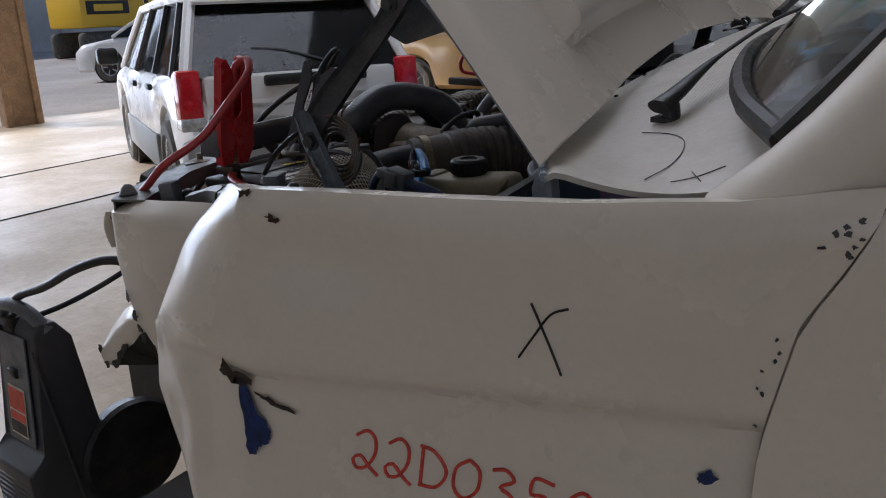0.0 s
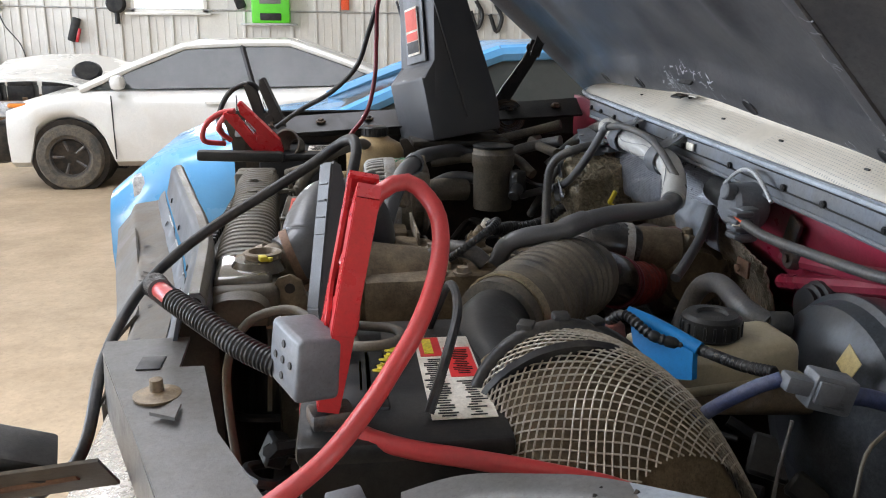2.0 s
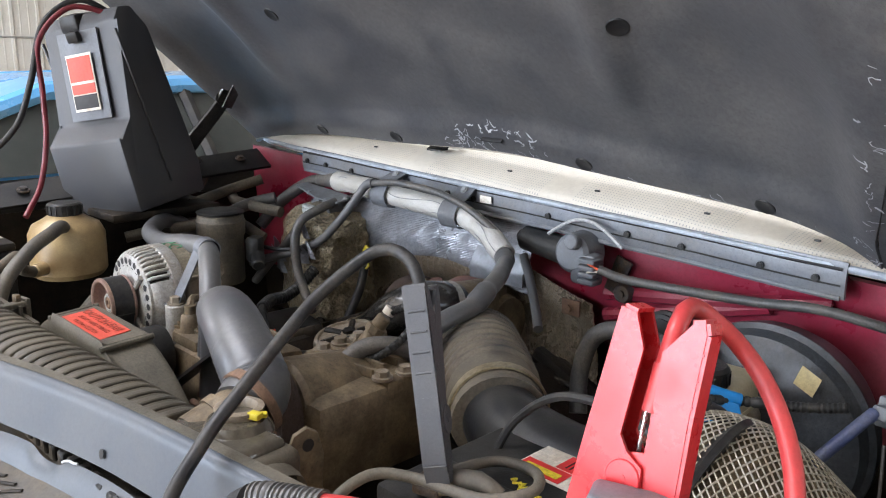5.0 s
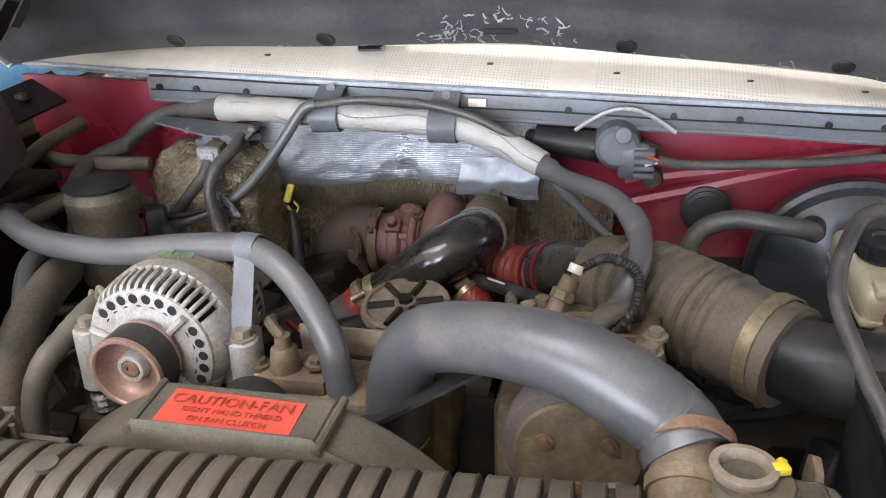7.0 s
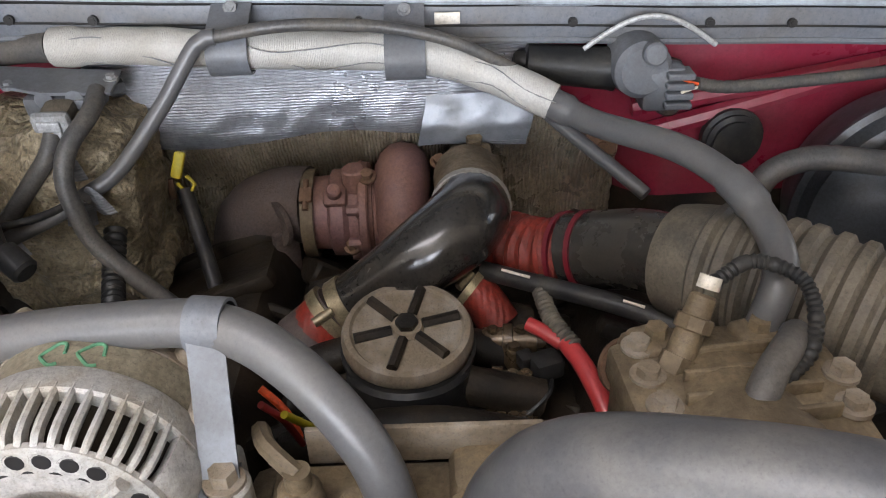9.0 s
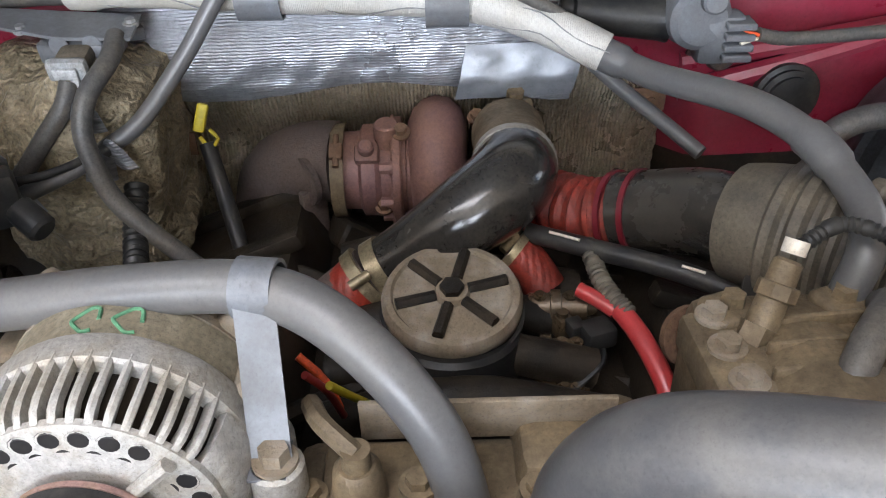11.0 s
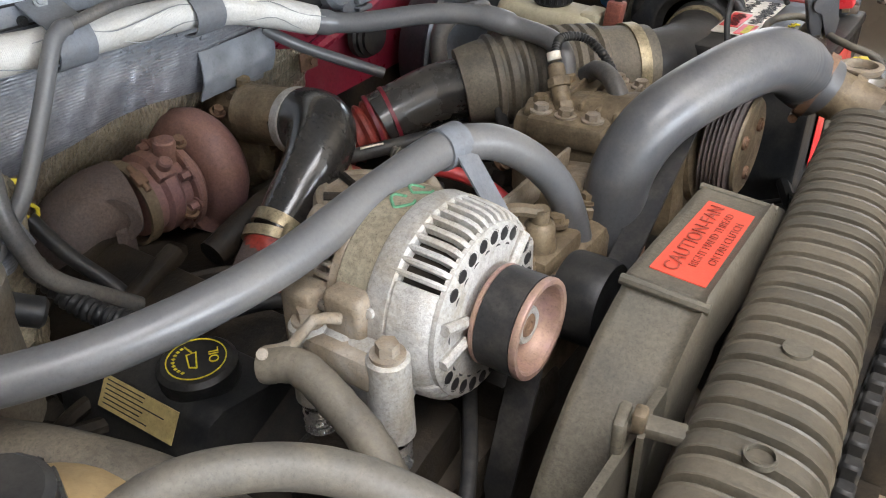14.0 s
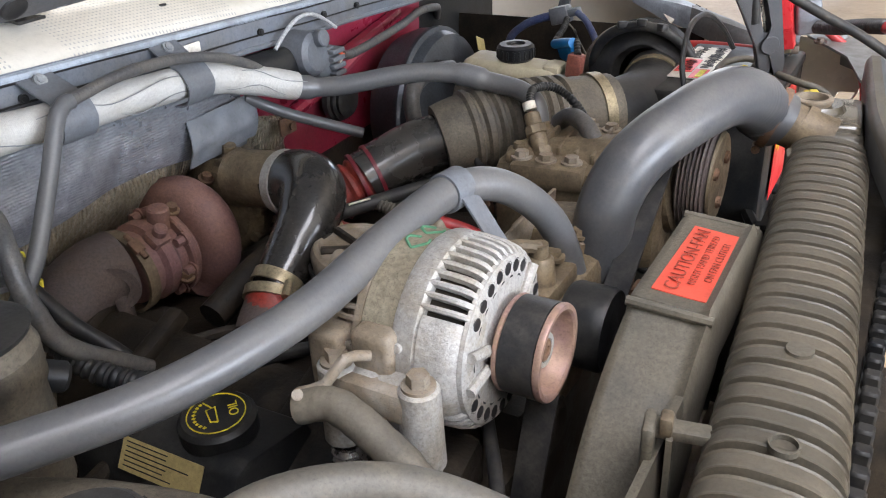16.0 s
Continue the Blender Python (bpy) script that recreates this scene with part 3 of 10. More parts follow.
for dx in (-0.08, 0.03, 0.13):
    cyl(bm, (-2.07 + dx, WY - 0.12, 2.06), (-2.07 + dx, WY - 0.12, 2.14), 0.035)
tagged(part("small_bottles", bm, TIMBER), "small bottles standing on the green case", "bottle")
shelf = bmesh.new()
box(shelf, (-2.1, WY - 0.14, 1.585), (0.8, 0.28, 0.03), bev=0.004)
tagged(part("wall_shelf", shelf, GALV), "narrow metal shelf on the wall", "shelf")
bm = bmesh.new()
box(bm, (-1.0, WY - 0.03, 3.0), (0.12, 0.05, 2.4), bev=0.005)
tagged(part("orange_post", bm, ORANGE), "orange-red painted strip on the metal wall", "post", kind="structure")
for k, (x, z) in enumerate(((0.95, 1.95), (1.25, 1.9))):
    bm = bmesh.new()
    tube(bm, [(x, WY - 0.05, z), (x + 0.1, WY - 0.06, z - 0.2), (x + 0.02, WY - 0.06, z - 0.4), (x - 0.08, WY - 0.05, z - 0.15)], 0.03, 8, 0.05)
    tagged(part("air_hose_coil", bm, PLASTIC), "coil of black air hose hung on the wall", "hose")

WOOD = mat("weathered_crate_wood", (0.24, 0.15, 0.085), 0.8, 0, (0.13, 0.08, 0.05), 0.5, 12, 0.3, 80)


def crate(x, y, z):
    c = thing("wooden_crate", (x, y, z), "weathered slatted wooden crate holding parts", "crate", "crates by the wall")
    for k in range(3):
        for sy in (-0.3, 0.3):
            bm = bmesh.new()
            box(bm, (x, y + sy, z + 0.09 + k * 0.165), (0.8, 0.025, 0.14), bev=0.004, seg=1)
            part("slat", bm, WOOD, c)
        for sx in (-0.39, 0.39):
            bm = bmesh.new()
            box(bm, (x + sx, y, z + 0.09 + k * 0.165), (0.025, 0.57, 0.14), bev=0.004, seg=1)
            part("slat", bm, WOOD, c)
    for sx in (-0.36, 0.36):
        for sy in (-0.275, 0.275):
            bm = bmesh.new()
            box(bm, (x + sx, y + sy, z + 0.27), (0.05, 0.05, 0.52), bev=0.004, seg=1)
            part("corner_post", bm, WOOD, c)
    bm = bmesh.new()
    box(bm, (x, y, z + 0.03), (0.78, 0.58, 0.03), bev=0.003, seg=1)
    part("crate_base", bm, WOOD, c)


crate(-5.6, 12.1, FLOOR)
crate(-4.75, 12.15, FLOOR)
for x, y, s in ((-5.75, 12.1, 0.3), (-5.35, 12.1, 0.34), (-4.9, 12.1, 0.36), (-4.5, 12.15, 0.3)):
    b = thing("car_battery", (x, y, FLOOR + 0.045), "old black car battery in a wooden crate", "battery", "old batteries by the wall")
    bm = bmesh.new()
    box(bm, (x, y, FLOOR + 0.36), (s, 0.2, 0.62), bev=0.01)
    part("case", bm, PLASTIC, b)
    bm = bmesh.new()
    box(bm, (x, y, FLOOR + 0.70), (s * 0.95, 0.19, 0.07), bev=0.01)
    part("lid", bm, PLASTIC, b)
    bm = bmesh.new()
    cyl(bm, (x - s * 0.3, y, FLOOR + 0.73), (x - s * 0.3, y, FLOOR + 0.76), 0.012, 0.01)
    part("terminal", bm, STEEL, b)

# ---- vehicles in and before the workshop ----
TYRE = mat("dusty_tyre_rubber", (0.05, 0.046, 0.04), 0.8, 0, (0.15, 0.125, 0.09), 0.5, 8, 0.3, 60)
RIM = mat("black_steel_rim", (0.06, 0.06, 0.06), 0.45, 0.5, (0.16, 0.13, 0.1), 0.4, 14, 0.1)
ALLOY = mat("silver_alloy_rim", (0.5, 0.5, 0.5), 0.35, 0.7, (0.3, 0.27, 0.23), 0.4, 14, 0.1)
CARGLASS = mat("dark_car_glass", (0.012, 0.014, 0.016), 0.06, 0, (0.03, 0.03, 0.03), 0.3, 4, 0, 60, 0.4)
CARGLASSL = mat("hazy_car_glass", (0.075, 0.085, 0.08), 0.06, 0, (0.12, 0.125, 0.115), 0.4, 2, 0, 60, 0.4, 0.02)
TAIL = mat("red_tail_lens", (0.50, 0.01, 0.02), 0.15, 0, (0.3, 0.01, 0.01), 0.3, 20, 0, 60, 0.4)
CLEARL = mat("clear_lamp_lens", (0.55, 0.57, 0.58), 0.12, 0.2, (0.2, 0.2, 0.2), 0.4, 20, 0, 60, 0.4)
AMBERL = mat("amber_lens", (0.65, 0.2, 0.02), 0.2)
CARWHITE = mat("white_car_paint", (0.74, 0.73, 0.69), 0.3, 0, (0.6, 0.57, 0.5), 0.35, 2.5, 0.02, 60, 0.5, 0.03)
CARSILV = mat("pale_silver_paint", (0.66, 0.645, 0.62), 0.3, 0.0, (0.52, 0.50, 0.46), 0.3, 2.5, 0.02, 60, 0.5, 0.03)
CARGOLD = mat("gold_beige_paint", (0.42, 0.25, 0.09), 0.4, 0.15, (0.33, 0.2, 0.09), 0.4, 2.5, 0.02, 60, 0.4, 0.03)
CARBLUE = mat("sky_blue_paint", (0.10, 0.33, 0.62), 0.3, 0, (0.13, 0.31, 0.52), 0.35, 2.5, 0.02, 60, 0.5, 0.03)
CLAD = mat("grey_bumper_plastic", (0.22, 0.215, 0.20), 0.6, 0, (0.28, 0.262, 0.23), 0.4, 3, 0.1, 80, 0, 0.06)
YEL = mat("machine_yellow_paint", (0.70, 0.42, 0.02), 0.4)


def wheel(parent, x, y, z, r, w, rim, spokes, turn):
    t = bmesh.new()
    ax = Vector((-math.sin(turn), math.cos(turn), 0))
    p = Vector((x, y, z)) - ax * w / 2
    lathe(t, [(0.02, r * 0.62), (0.0, r * 0.7), (0.005, r * 0.93), (w * 0.18, r), (w * 0.82, r), (w - 0.005, r * 0.93), (w, r * 0.7), (w - 0.02, r * 0.62)], p, ax, 28)
    wh = part("wheel", t, TYRE, parent)
    t = bmesh.new()
    lathe(t, [(w * 0.5, 0.001), (w * 0.5, r * 0.2), (w * 0.42, r * 0.28), (w * 0.42, r * 0.5), (w * 0.12, r * 0.58), (w * 0.1, r * 0.64), (w * 0.9, r * 0.64), (w * 0.88, r * 0.58), (w * 0.58, r * 0.5), (w * 0.58, r * 0.28), (w * 0.5, 0.001)], p, ax, 24)
    side = Vector((math.cos(turn), math.sin(turn), 0))
    for k in range(spokes):
        a = 2 * math.pi * k / spokes
        d = side * math.cos(a) + Vector((0, 0, 1)) * math.sin(a)
        for s in (0.33, 0.67):
            c = p + ax * w * s + d * r * 0.36
            cyl(t, c - d * r * 0.17, c + d * r * 0.17, r * 0.05, r * 0.07, 8)
    part("rim", t, rim, wh)


def car(name, label, at, heading, L, W, prof, roof, paint, glassm, rim=ALLOY, wr=0.33, wb=(0.85, 3.5), tilt=0.0, glass_rows=(), nose_open=False):
    """A car: a lower body from its side outline, a greenhouse, glass, wheels. at: the middle of the front, on the ground. prof: (back from the front, height)."""
    c = thing(name, at, label, "car")
    a = Vector((-math.cos(heading), -math.sin(heading), 0))
    s = Vector((math.sin(heading), -math.cos(heading), 0))
    o = Vector(at)

    def P(d, w, h):
        return o + a * d + s * w + Vector((0, 0, h))
    bm = bmesh.new()

    def section(d, zlow, ztop, half):
        """One cross-section of the lower body, rounded."""
        pts = [(half * 0.86, zlow), (half * 0.97, zlow + 0.06), (half, lerp(zlow, ztop, 0.45)), (half * 0.99, lerp(zlow, ztop, 0.75)), (half * 0.945, lerp(zlow, ztop, 0.93)), (half * 0.87, ztop)]
        return [P(d, w, h) for w, h in pts] + [P(d, 0, ztop + 0.025)] + [P(d, -w, h) for w, h in reversed(pts)]
    N = 46
    rows = []
    for i in range(N + 1):
        d = lerp(0.34 if nose_open else 0.0, L, i / N)
        z = table(d, prof)
        zl = 0.22 if not any(abs(d - x) < wr * 1.15 for x in wb) else 0.22 + math.sqrt(max(0, (wr * 1.15) ** 2 - min((d - x) ** 2 for x in wb if abs(d - x) < wr * 1.15))) + wr - 0.22 + 0.0
        zl = min(zl, z - 0.1)
        e = min(d, L - d)
        half = W / 2 * (1 - 0.16 * max(0, 1 - e / 0.5) ** 2)
        rows.append([bm.verts.new(v) for v in section(d, zl, z, half)])
    for A, B_ in zip(rows, rows[1:]):
        for k in range(len(A) - 1):
            bm.faces.new((A[k], A[k + 1], B_[k + 1], B_[k]))
    bm.faces.new(rows[0])
    bm.faces.new(rows[-1][::-1])
    part("body", bm, paint, c)
    for x in wb:
        for sd in (-1, 1):
            bm = bmesh.new()
            cyl(bm, P(x, sd * W * 0.26, wr), P(x, sd * W * 0.47, wr), wr * 1.16, n=24)
            part("wheel_arch", bm, GRIME_SHADE, c)
    for x in wb:
        for sd in (-1, 1):
            q = P(x, sd * (W / 2 - 0.10), wr)
            wheel(c, q.x, q.y, q.z, wr, 0.2, rim, 5, heading)
    # greenhouse
    (d0, z0), (d1, z1), (d2, z2), (d3, z3) = roof
    hb, ht = W / 2 * 0.93, W / 2 * 0.74

    def loft(bm, e0, e1):
        ring = []
        for d, z, h in ((d0, z0, hb), (d1, z1, ht), (d2, z2, ht), (d3, z3, hb)):
            ring.append((P(d, h + (e1 if h == ht else e0), z), P(d, -h - (e1 if h == ht else e0), z)))
        return ring
    r = loft(None, 0, 0)
    for nm, quad in (("rear_window", (r[0][0], r[1][0], r[1][1], r[0][1])), ("windscreen", (r[2][0], r[3][0], r[3][1], r[2][1])),
                     ("side_window", (r[0][0], r[1][0], r[2][0], r[3][0])), ("side_window", (r[3][1], r[2][1], r[1][1], r[0][1]))):
        bm = bmesh.new()
        f = bm.faces.new([bm.verts.new(p) for p in quad])
        bmesh.ops.solidify(bm, geom=[f], thickness=0.006)
        part(nm, bm, glassm, c, "dark window glass")
    # roof skin and pillars
    bm = bmesh.new()

    def skin(u, v):
        d = lerp(d1 - 0.12, d2 + 0.12, u)
        w = lerp(-1, 1, v) * (ht + 0.015)
        e = min(1, min(u, 1 - u) * 7)
        return P(d, w, lerp(z1, z2, u) + 0.012 - 0.05 * (1 - e) ** 2 + 0.045 * (1 - (2 * v - 1) ** 2) * e)
    surf(bm, skin, 16, 10, 0.02)
    part("roof", bm, paint, c)
    for sd in (0, 1):
        for p, q in ((r[0][sd], r[1][sd]), (r[1][sd], r[2][sd]), (r[3][sd], r[2][sd])):
            bm = bmesh.new()
            tube(bm, [p, (p + q) / 2 + Vector((0, 0, 0.015)), q], 0.04, 8, 0.2)
            part("pillar", bm, paint, c)
        for f in glass_rows:
            lo, hi = r[0][sd].lerp(r[3][sd], f), r[1][sd].lerp(r[2][sd], f)
            bm = bmesh.new()
            tube(bm, [lo, hi], 0.03, 6, 0.3)
            part("door_pillar", bm, PLASTIC, c)
    return c, P


def blk(c, P, name, d, w, h, size, material, turn, bev=0.02, rot=(0, 0), label=""):
    bm = bmesh.new()
    q = P(d, w, h)
    box(bm, q, size, (rot[0], rot[1], math.degrees(turn)), bev)
    return part(name, bm, material, c, label)


# white saloon, front damaged
wh, P = car("white_saloon_car", "white saloon car with a smashed front, parked on the workshop floor", (-4.31, 8.69, FLOOR), math.pi, 4.5, 1.78,
            [(0, 0.62), (0.25, 0.80), (0.7, 0.93), (1.3, 1.0), (2.2, 0.99), (3.6, 1.02), (4.3, 1.02), (4.5, 0.72)],
            [(1.05, 0.98), (2.05, 1.40), (3.1, 1.43), (4.2, 1.03)], CARWHITE, CARGLASSL, RIM, 0.325, (0.9, 3.55), glass_rows=(0.53,), nose_open=True)
blk(wh, P, "mirror", 1.45, -0.98, 1.06, (0.12, 0.22, 0.14), CARWHITE, math.pi, 0.05)
blk(wh, P, "headlight", 0.36, -0.74, 0.79, (0.42, 0.18, 0.15), CLEARL, math.pi, 0.05)
blk(wh, P, "indicator", 0.48, -0.79, 0.82, (0.26, 0.08, 0.07), AMBERL, math.pi, 0.02)
bm = bmesh.new()
for k in range(16):
    q = P(rnd(-0.05, 0.3), rnd(-0.75, 0.8), rnd(0.28, 0.68))
    box(bm, q, (rnd(0.06, 0.2), rnd(0.06, 0.25), rnd(0.05, 0.16)), (rnd(0, 60), rnd(0, 60), rnd(0, 90)), 0.01, 1)
part("broken_front", bm, PLASTIC, wh, "torn black plastic and brackets where the bumper was")
bm = bmesh.new()
box(bm, P(0.22, 0, 0.46), (0.26, 1.45, 0.40), (0, 4, 180), 0.05)
box(bm, P(0.12, -0.55, 0.42), (0.2, 0.3, 0.36), (8, 12, 160), 0.04)
box(bm, P(0.10, 0.35, 0.5), (0.18, 0.5, 0.16), (0, -8, 190), 0.03)
part("bare_front_structure", bm, GRIME_SHADE, wh, "dark bare structure behind the missing bumper")
for k, (dd, ww) in enumerate(((2.35, -0.9), (3.2, -0.9))):
    blk(wh, P, "door_handle", dd, ww, 0.86, (0.2, 0.03, 0.035), CARWHITE, math.pi, 0.012)
for dd in (1.35, 2.55, 3.5):
    blk(wh, P, "door_gap", dd, -0.885, 0.62, (0.012, 0.012, 0.62), PLASTIC, math.pi, 0.002)
bm = bmesh.new()
surf(bm, lambda u, v: P(lerp(-0.15, 1.2, u), lerp(-0.7, 0.7, v), 1.00 + 0.07 * math.sin(u * 3.1) + 0.02 * math.cos(v * 6) + 0.2 * v - 0.12 * max(0, u - 0.75) * 4 * 0.3), 10, 10, 0.03)
part("bonnet", bm, CARWHITE, wh, "bent white bonnet standing proud")
bm = bmesh.new()
lathe(bm, [(0, 0), (0, 0.14), (0.02, 0.15), (0.05, 0.12), (0.05, 0)], P(1.0, -0.35, 1.12), (0.1, -0.7, 0.7), 18)
part("headlamp_unit", bm, PLASTIC, wh, "loose dark lamp unit lying on the bonnet")

wh.scale = (0.9, 0.9, 0.9)

# gold saloon seen from behind
gd, P = car("gold_saloon_car", "old gold-beige saloon car with red tail lights", (-10.6, 10.65, FLOOR), math.pi + 0.04, 4.7, 1.75,
            [(0, 0.7), (0.2, 0.82), (1.3, 0.95), (2.4, 0.95), (3.5, 0.98), (4.55, 0.97), (4.7, 0.8)],
            [(1.35, 0.95), (2.0, 1.38), (2.9, 1.38), (3.6, 0.98)], CARGOLD, CARGLASSL, RIM, 0.31, (0.9, 3.6), glass_rows=(0.5,))
for sw in (-1, 1):
    blk(gd, P, "tail_light", 4.69, sw * 0.5, 0.80, (0.05, 0.55, 0.17), TAIL, math.pi + 0.04, 0.02)
    blk(gd, P, "reverse_light", 4.705, sw * 0.42, 0.80, (0.04, 0.3, 0.1), CLEARL, math.pi + 0.04, 0.01)
blk(gd, P, "plate_recess", 4.69, 0, 0.79, (0.05, 0.34, 0.17), PLASTIC, math.pi + 0.04, 0.01)
blk(gd, P, "bumper", 4.72, 0, 0.54, (0.16, 1.7, 0.2), CARGOLD, math.pi + 0.04, 0.05)
blk(gd, P, "bumper_strip", 4.79, 0, 0.54, (0.04, 1.66, 0.05), PLASTIC, math.pi + 0.04, 0.01)

# silver utility vehicle close by, seen from behind
HEAD = math.atan2(0.512, -0.859)
tail_l = Vector((-4.08, 3.31, FLOOR))
fwd, rgt = Vector((-0.859, 0.512, 0)), Vector((0.512, 0.859, 0))
front = tail_l + rgt * 0.79 + fwd * 4.4
sv, P = car("silver_utility_vehicle", "pale silver utility vehicle with roof rails and grey lower cladding", tuple(front), HEAD, 4.55, 1.66,
            [(0, 0.75), (0.2, 0.9), (1.1, 1.03), (4.3, 1.08), (4.5, 1.06), (4.55, 0.9)],
            [(1.0, 1.0), (1.75, 1.55), (4.15, 1.60), (4.5, 1.07)], CARSILV, CARGLASS, ALLOY, 0.36, (0.9, 3.65), glass_rows=(0.3, 0.62, 0.86))
for sw in (-1, 1):
    blk(sv, P, "tail_light", 4.47, sw * 0.76, 0.93, (0.16, 0.16, 0.40), TAIL, HEAD, 0.03)
    blk(sv, P, "reverse_light", 4.48, sw * 0.76, 0.775, (0.165, 0.165, 0.09), CLEARL, HEAD, 0.02)
    bm = bmesh.new()
    tube(bm, [P(1.9, sw * 0.6, 1.61), P(2.1, sw * 0.6, 1.70), P(3.9, sw * 0.6, 1.73), P(4.15, sw * 0.6, 1.62)], 0.022, 8, 0.2)
    part("roof_rail", bm, PLASTIC, sv)
blk(sv, P, "mirror", 1.35, 0.95, 1.13, (0.12, 0.2, 0.17), PLASTIC, HEAD, 0.04)
blk(sv, P, "mirror", 1.35, -0.95, 1.13, (0.12, 0.2, 0.17), PLASTIC, HEAD, 0.04)
blk(sv, P, "rear_bumper", 4.48, 0, 0.48, (0.22, 1.68, 0.36), CLAD, HEAD, 0.06)
blk(sv, P, "bumper_cover", 4.52, 0, 0.66, (0.10, 1.4, 0.14), CARSILV, HEAD, 0.04)
blk(sv, P, "tailgate", 4.50, 0, 0.90, (0.10, 1.34, 0.36), CARSILV, HEAD, 0.04)
blk(sv, P, "tailgate_handle", 4.56, 0.08, 1.03, (0.05, 0.72, 0.075), PLASTIC, HEAD, 0.02)
blk(sv, P, "latch_recess", 4.575, 0.22, 0.70, (0.02, 0.2, 0.09), PLASTIC, HEAD, 0.01)
blk(sv, P, "reflector", 4.60, -0.2, 0.47, (0.01, 0.3, 0.035), TAIL, HEAD, 0.005)
blk(sv, P, "high_stop_light", 4.20, 0, 1.57, (0.05, 0.42, 0.09), PLASTIC, HEAD, 0.02)
bm = bmesh.new()
tube(bm, [P(4.47, 0.2, 1.13), P(4.40, -0.1, 1.22), P(4.38, -0.3, 1.24)], 0.012, 6, 0.1)
part("rear_wiper", bm, PLASTIC, sv)
blk(sv, P, "side_cladding", 2.3, -0.82, 0.42, (1.9, 0.05, 0.3), CLAD, HEAD, 0.03)
blk(sv, P, "door_handle", 2.3, -0.845, 0.92, (0.16, 0.04, 0.05), PLASTIC, HEAD, 0.015)
blk(sv, P, "door_handle", 3.25, -0.845, 0.95, (0.16, 0.04, 0.05), PLASTIC, HEAD, 0.015)

sv.scale = (0.965, 0.965, 0.93)

# blue saloon on the far side of the truck
bl, P = car("blue_saloon_car", "sky-blue saloon car with hazy taped windows", (-2.1, 4.7, FLOOR), math.pi, 4.4, 1.72,
            [(0, 0.7), (0.2, 0.86), (0.6, 0.95), (1.1, 1.02), (3.8, 1.0), (4.3, 0.98), (4.4, 0.7)],
            [(0.95, 1.0), (1.75, 1.30), (2.9, 1.31), (3.8, 1.0)], CARBLUE, CARGLASSL, RIM, 0.31, (0.85, 3.4), glass_rows=(0.5,))
blk(bl, P, "headlight", 0.28, 0.62, 0.72, (0.34, 0.3, 0.15), CLEARL, math.pi, 0.04)
blk(bl, P, "headlight", 0.28, -0.62, 0.72, (0.34, 0.3, 0.15), CLEARL, math.pi, 0.04)

# the yard outside
oc, P = car("white_hatchback_car", "white car parked in the sunny yard", (-18.4, 12.6, FLOOR), math.pi + 0.5, 4.3, 1.78,
            [(0, 0.7), (0.2, 0.85), (1.1, 1.0), (3.9, 1.05), (4.2, 1.02), (4.3, 0.7)],
            [(1.0, 1.0), (1.8, 1.48), (3.4, 1.52), (4.1, 1.04)], CARWHITE, CARGLASS, ALLOY, 0.33, (0.85, 3.4), glass_rows=(0.5,))
blk(oc, P, "rear_bumper", 4.25, 0, 0.45, (0.2, 1.7, 0.26), PLASTIC, math.pi + 0.5, 0.05)
oc, P = car("white_estate_car", "white car parked in the sunny yard", (-20.5, 16.2, FLOOR), math.pi + 0.4, 4.5, 1.78,
            [(0, 0.7), (0.2, 0.85), (1.1, 0.98), (3.9, 1.0), (4.3, 1.0), (4.5, 0.7)],
            [(1.1, 0.98), (2.0, 1.42), (3.2, 1.43), (4.1, 1.0)], CARWHITE, CARGLASS, ALLOY, 0.33, (0.85, 3.5), glass_rows=(0.5,))
ex = thing("yellow_excavator", (-30, 21.5, FLOOR), "yellow excavator standing in the yard", "excavator")
bm = bmesh.new()
box(bm, (-30, 21.5, 1.9), (2.2, 3.6, 1.3), bev=0.1)
house = part("engine_housing", bm, YEL, ex)
bm = bmesh.new()
box(bm, (-28.88, 20.9, 2.0), (0.04, 1.9, 0.5), bev=0.01)
part("name_panel", bm, PLASTIC, ex, "dark panel with a plain yellow bar")
bm = bmesh.new()
box(bm, (-28.85, 20.9, 2.0), (0.03, 1.3, 0.26), bev=0.01)
part("name_bar", bm, YEL, ex)
bm = bmesh.new()
box(bm, (-30, 22.6, 2.7), (1.4, 1.5, 1.7), bev=0.1)
part("cab", bm, CARGLASS, ex)
bm = bmesh.new()
tube(bm, [(-29, 23.2, 2.0), (-28, 24.5, 4.6), (-27, 26.5, 4.9), (-26.5, 28, 2.6)], 0.28, 8, 0.5)
part("boom", bm, YEL, ex)
for dx in (-0.9, 0.9):
    bm = bmesh.new()
    box(bm, (-30 + dx, 21.6, 0.60), (0.5, 4.0, 1.0), bev=0.4, seg=4)
    part("track", bm, TYRE, ex)
bm = bmesh.new()
box(bm, (-42, 22, 3.6), (0.5, 60, 7.2), bev=0)
for k in range(12):
    box(bm, (-41.7, -5 + k * 4.6, 3.6), (0.2, 0.25, 7.2), bev=0.02, seg=1)
tagged(part("neighbouring_building", bm, RENDERW), "pale masonry building across the sunny yard", "building")
# ---- the truck ----
truck = thing("pickup_truck", (-0.3, 1.55, FLOOR), "white pickup truck, crumpled front fender, open bonnet, red engine bay", "truck")


def cowl(y):
    """The front edge of the cowl across the truck: its place and height."""
    t = (y - 1.0) / 1.15
    return lerp(-0.467, -0.511, t), lerp(1.288, 1.343, t)


# firewall
bm = bmesh.new()


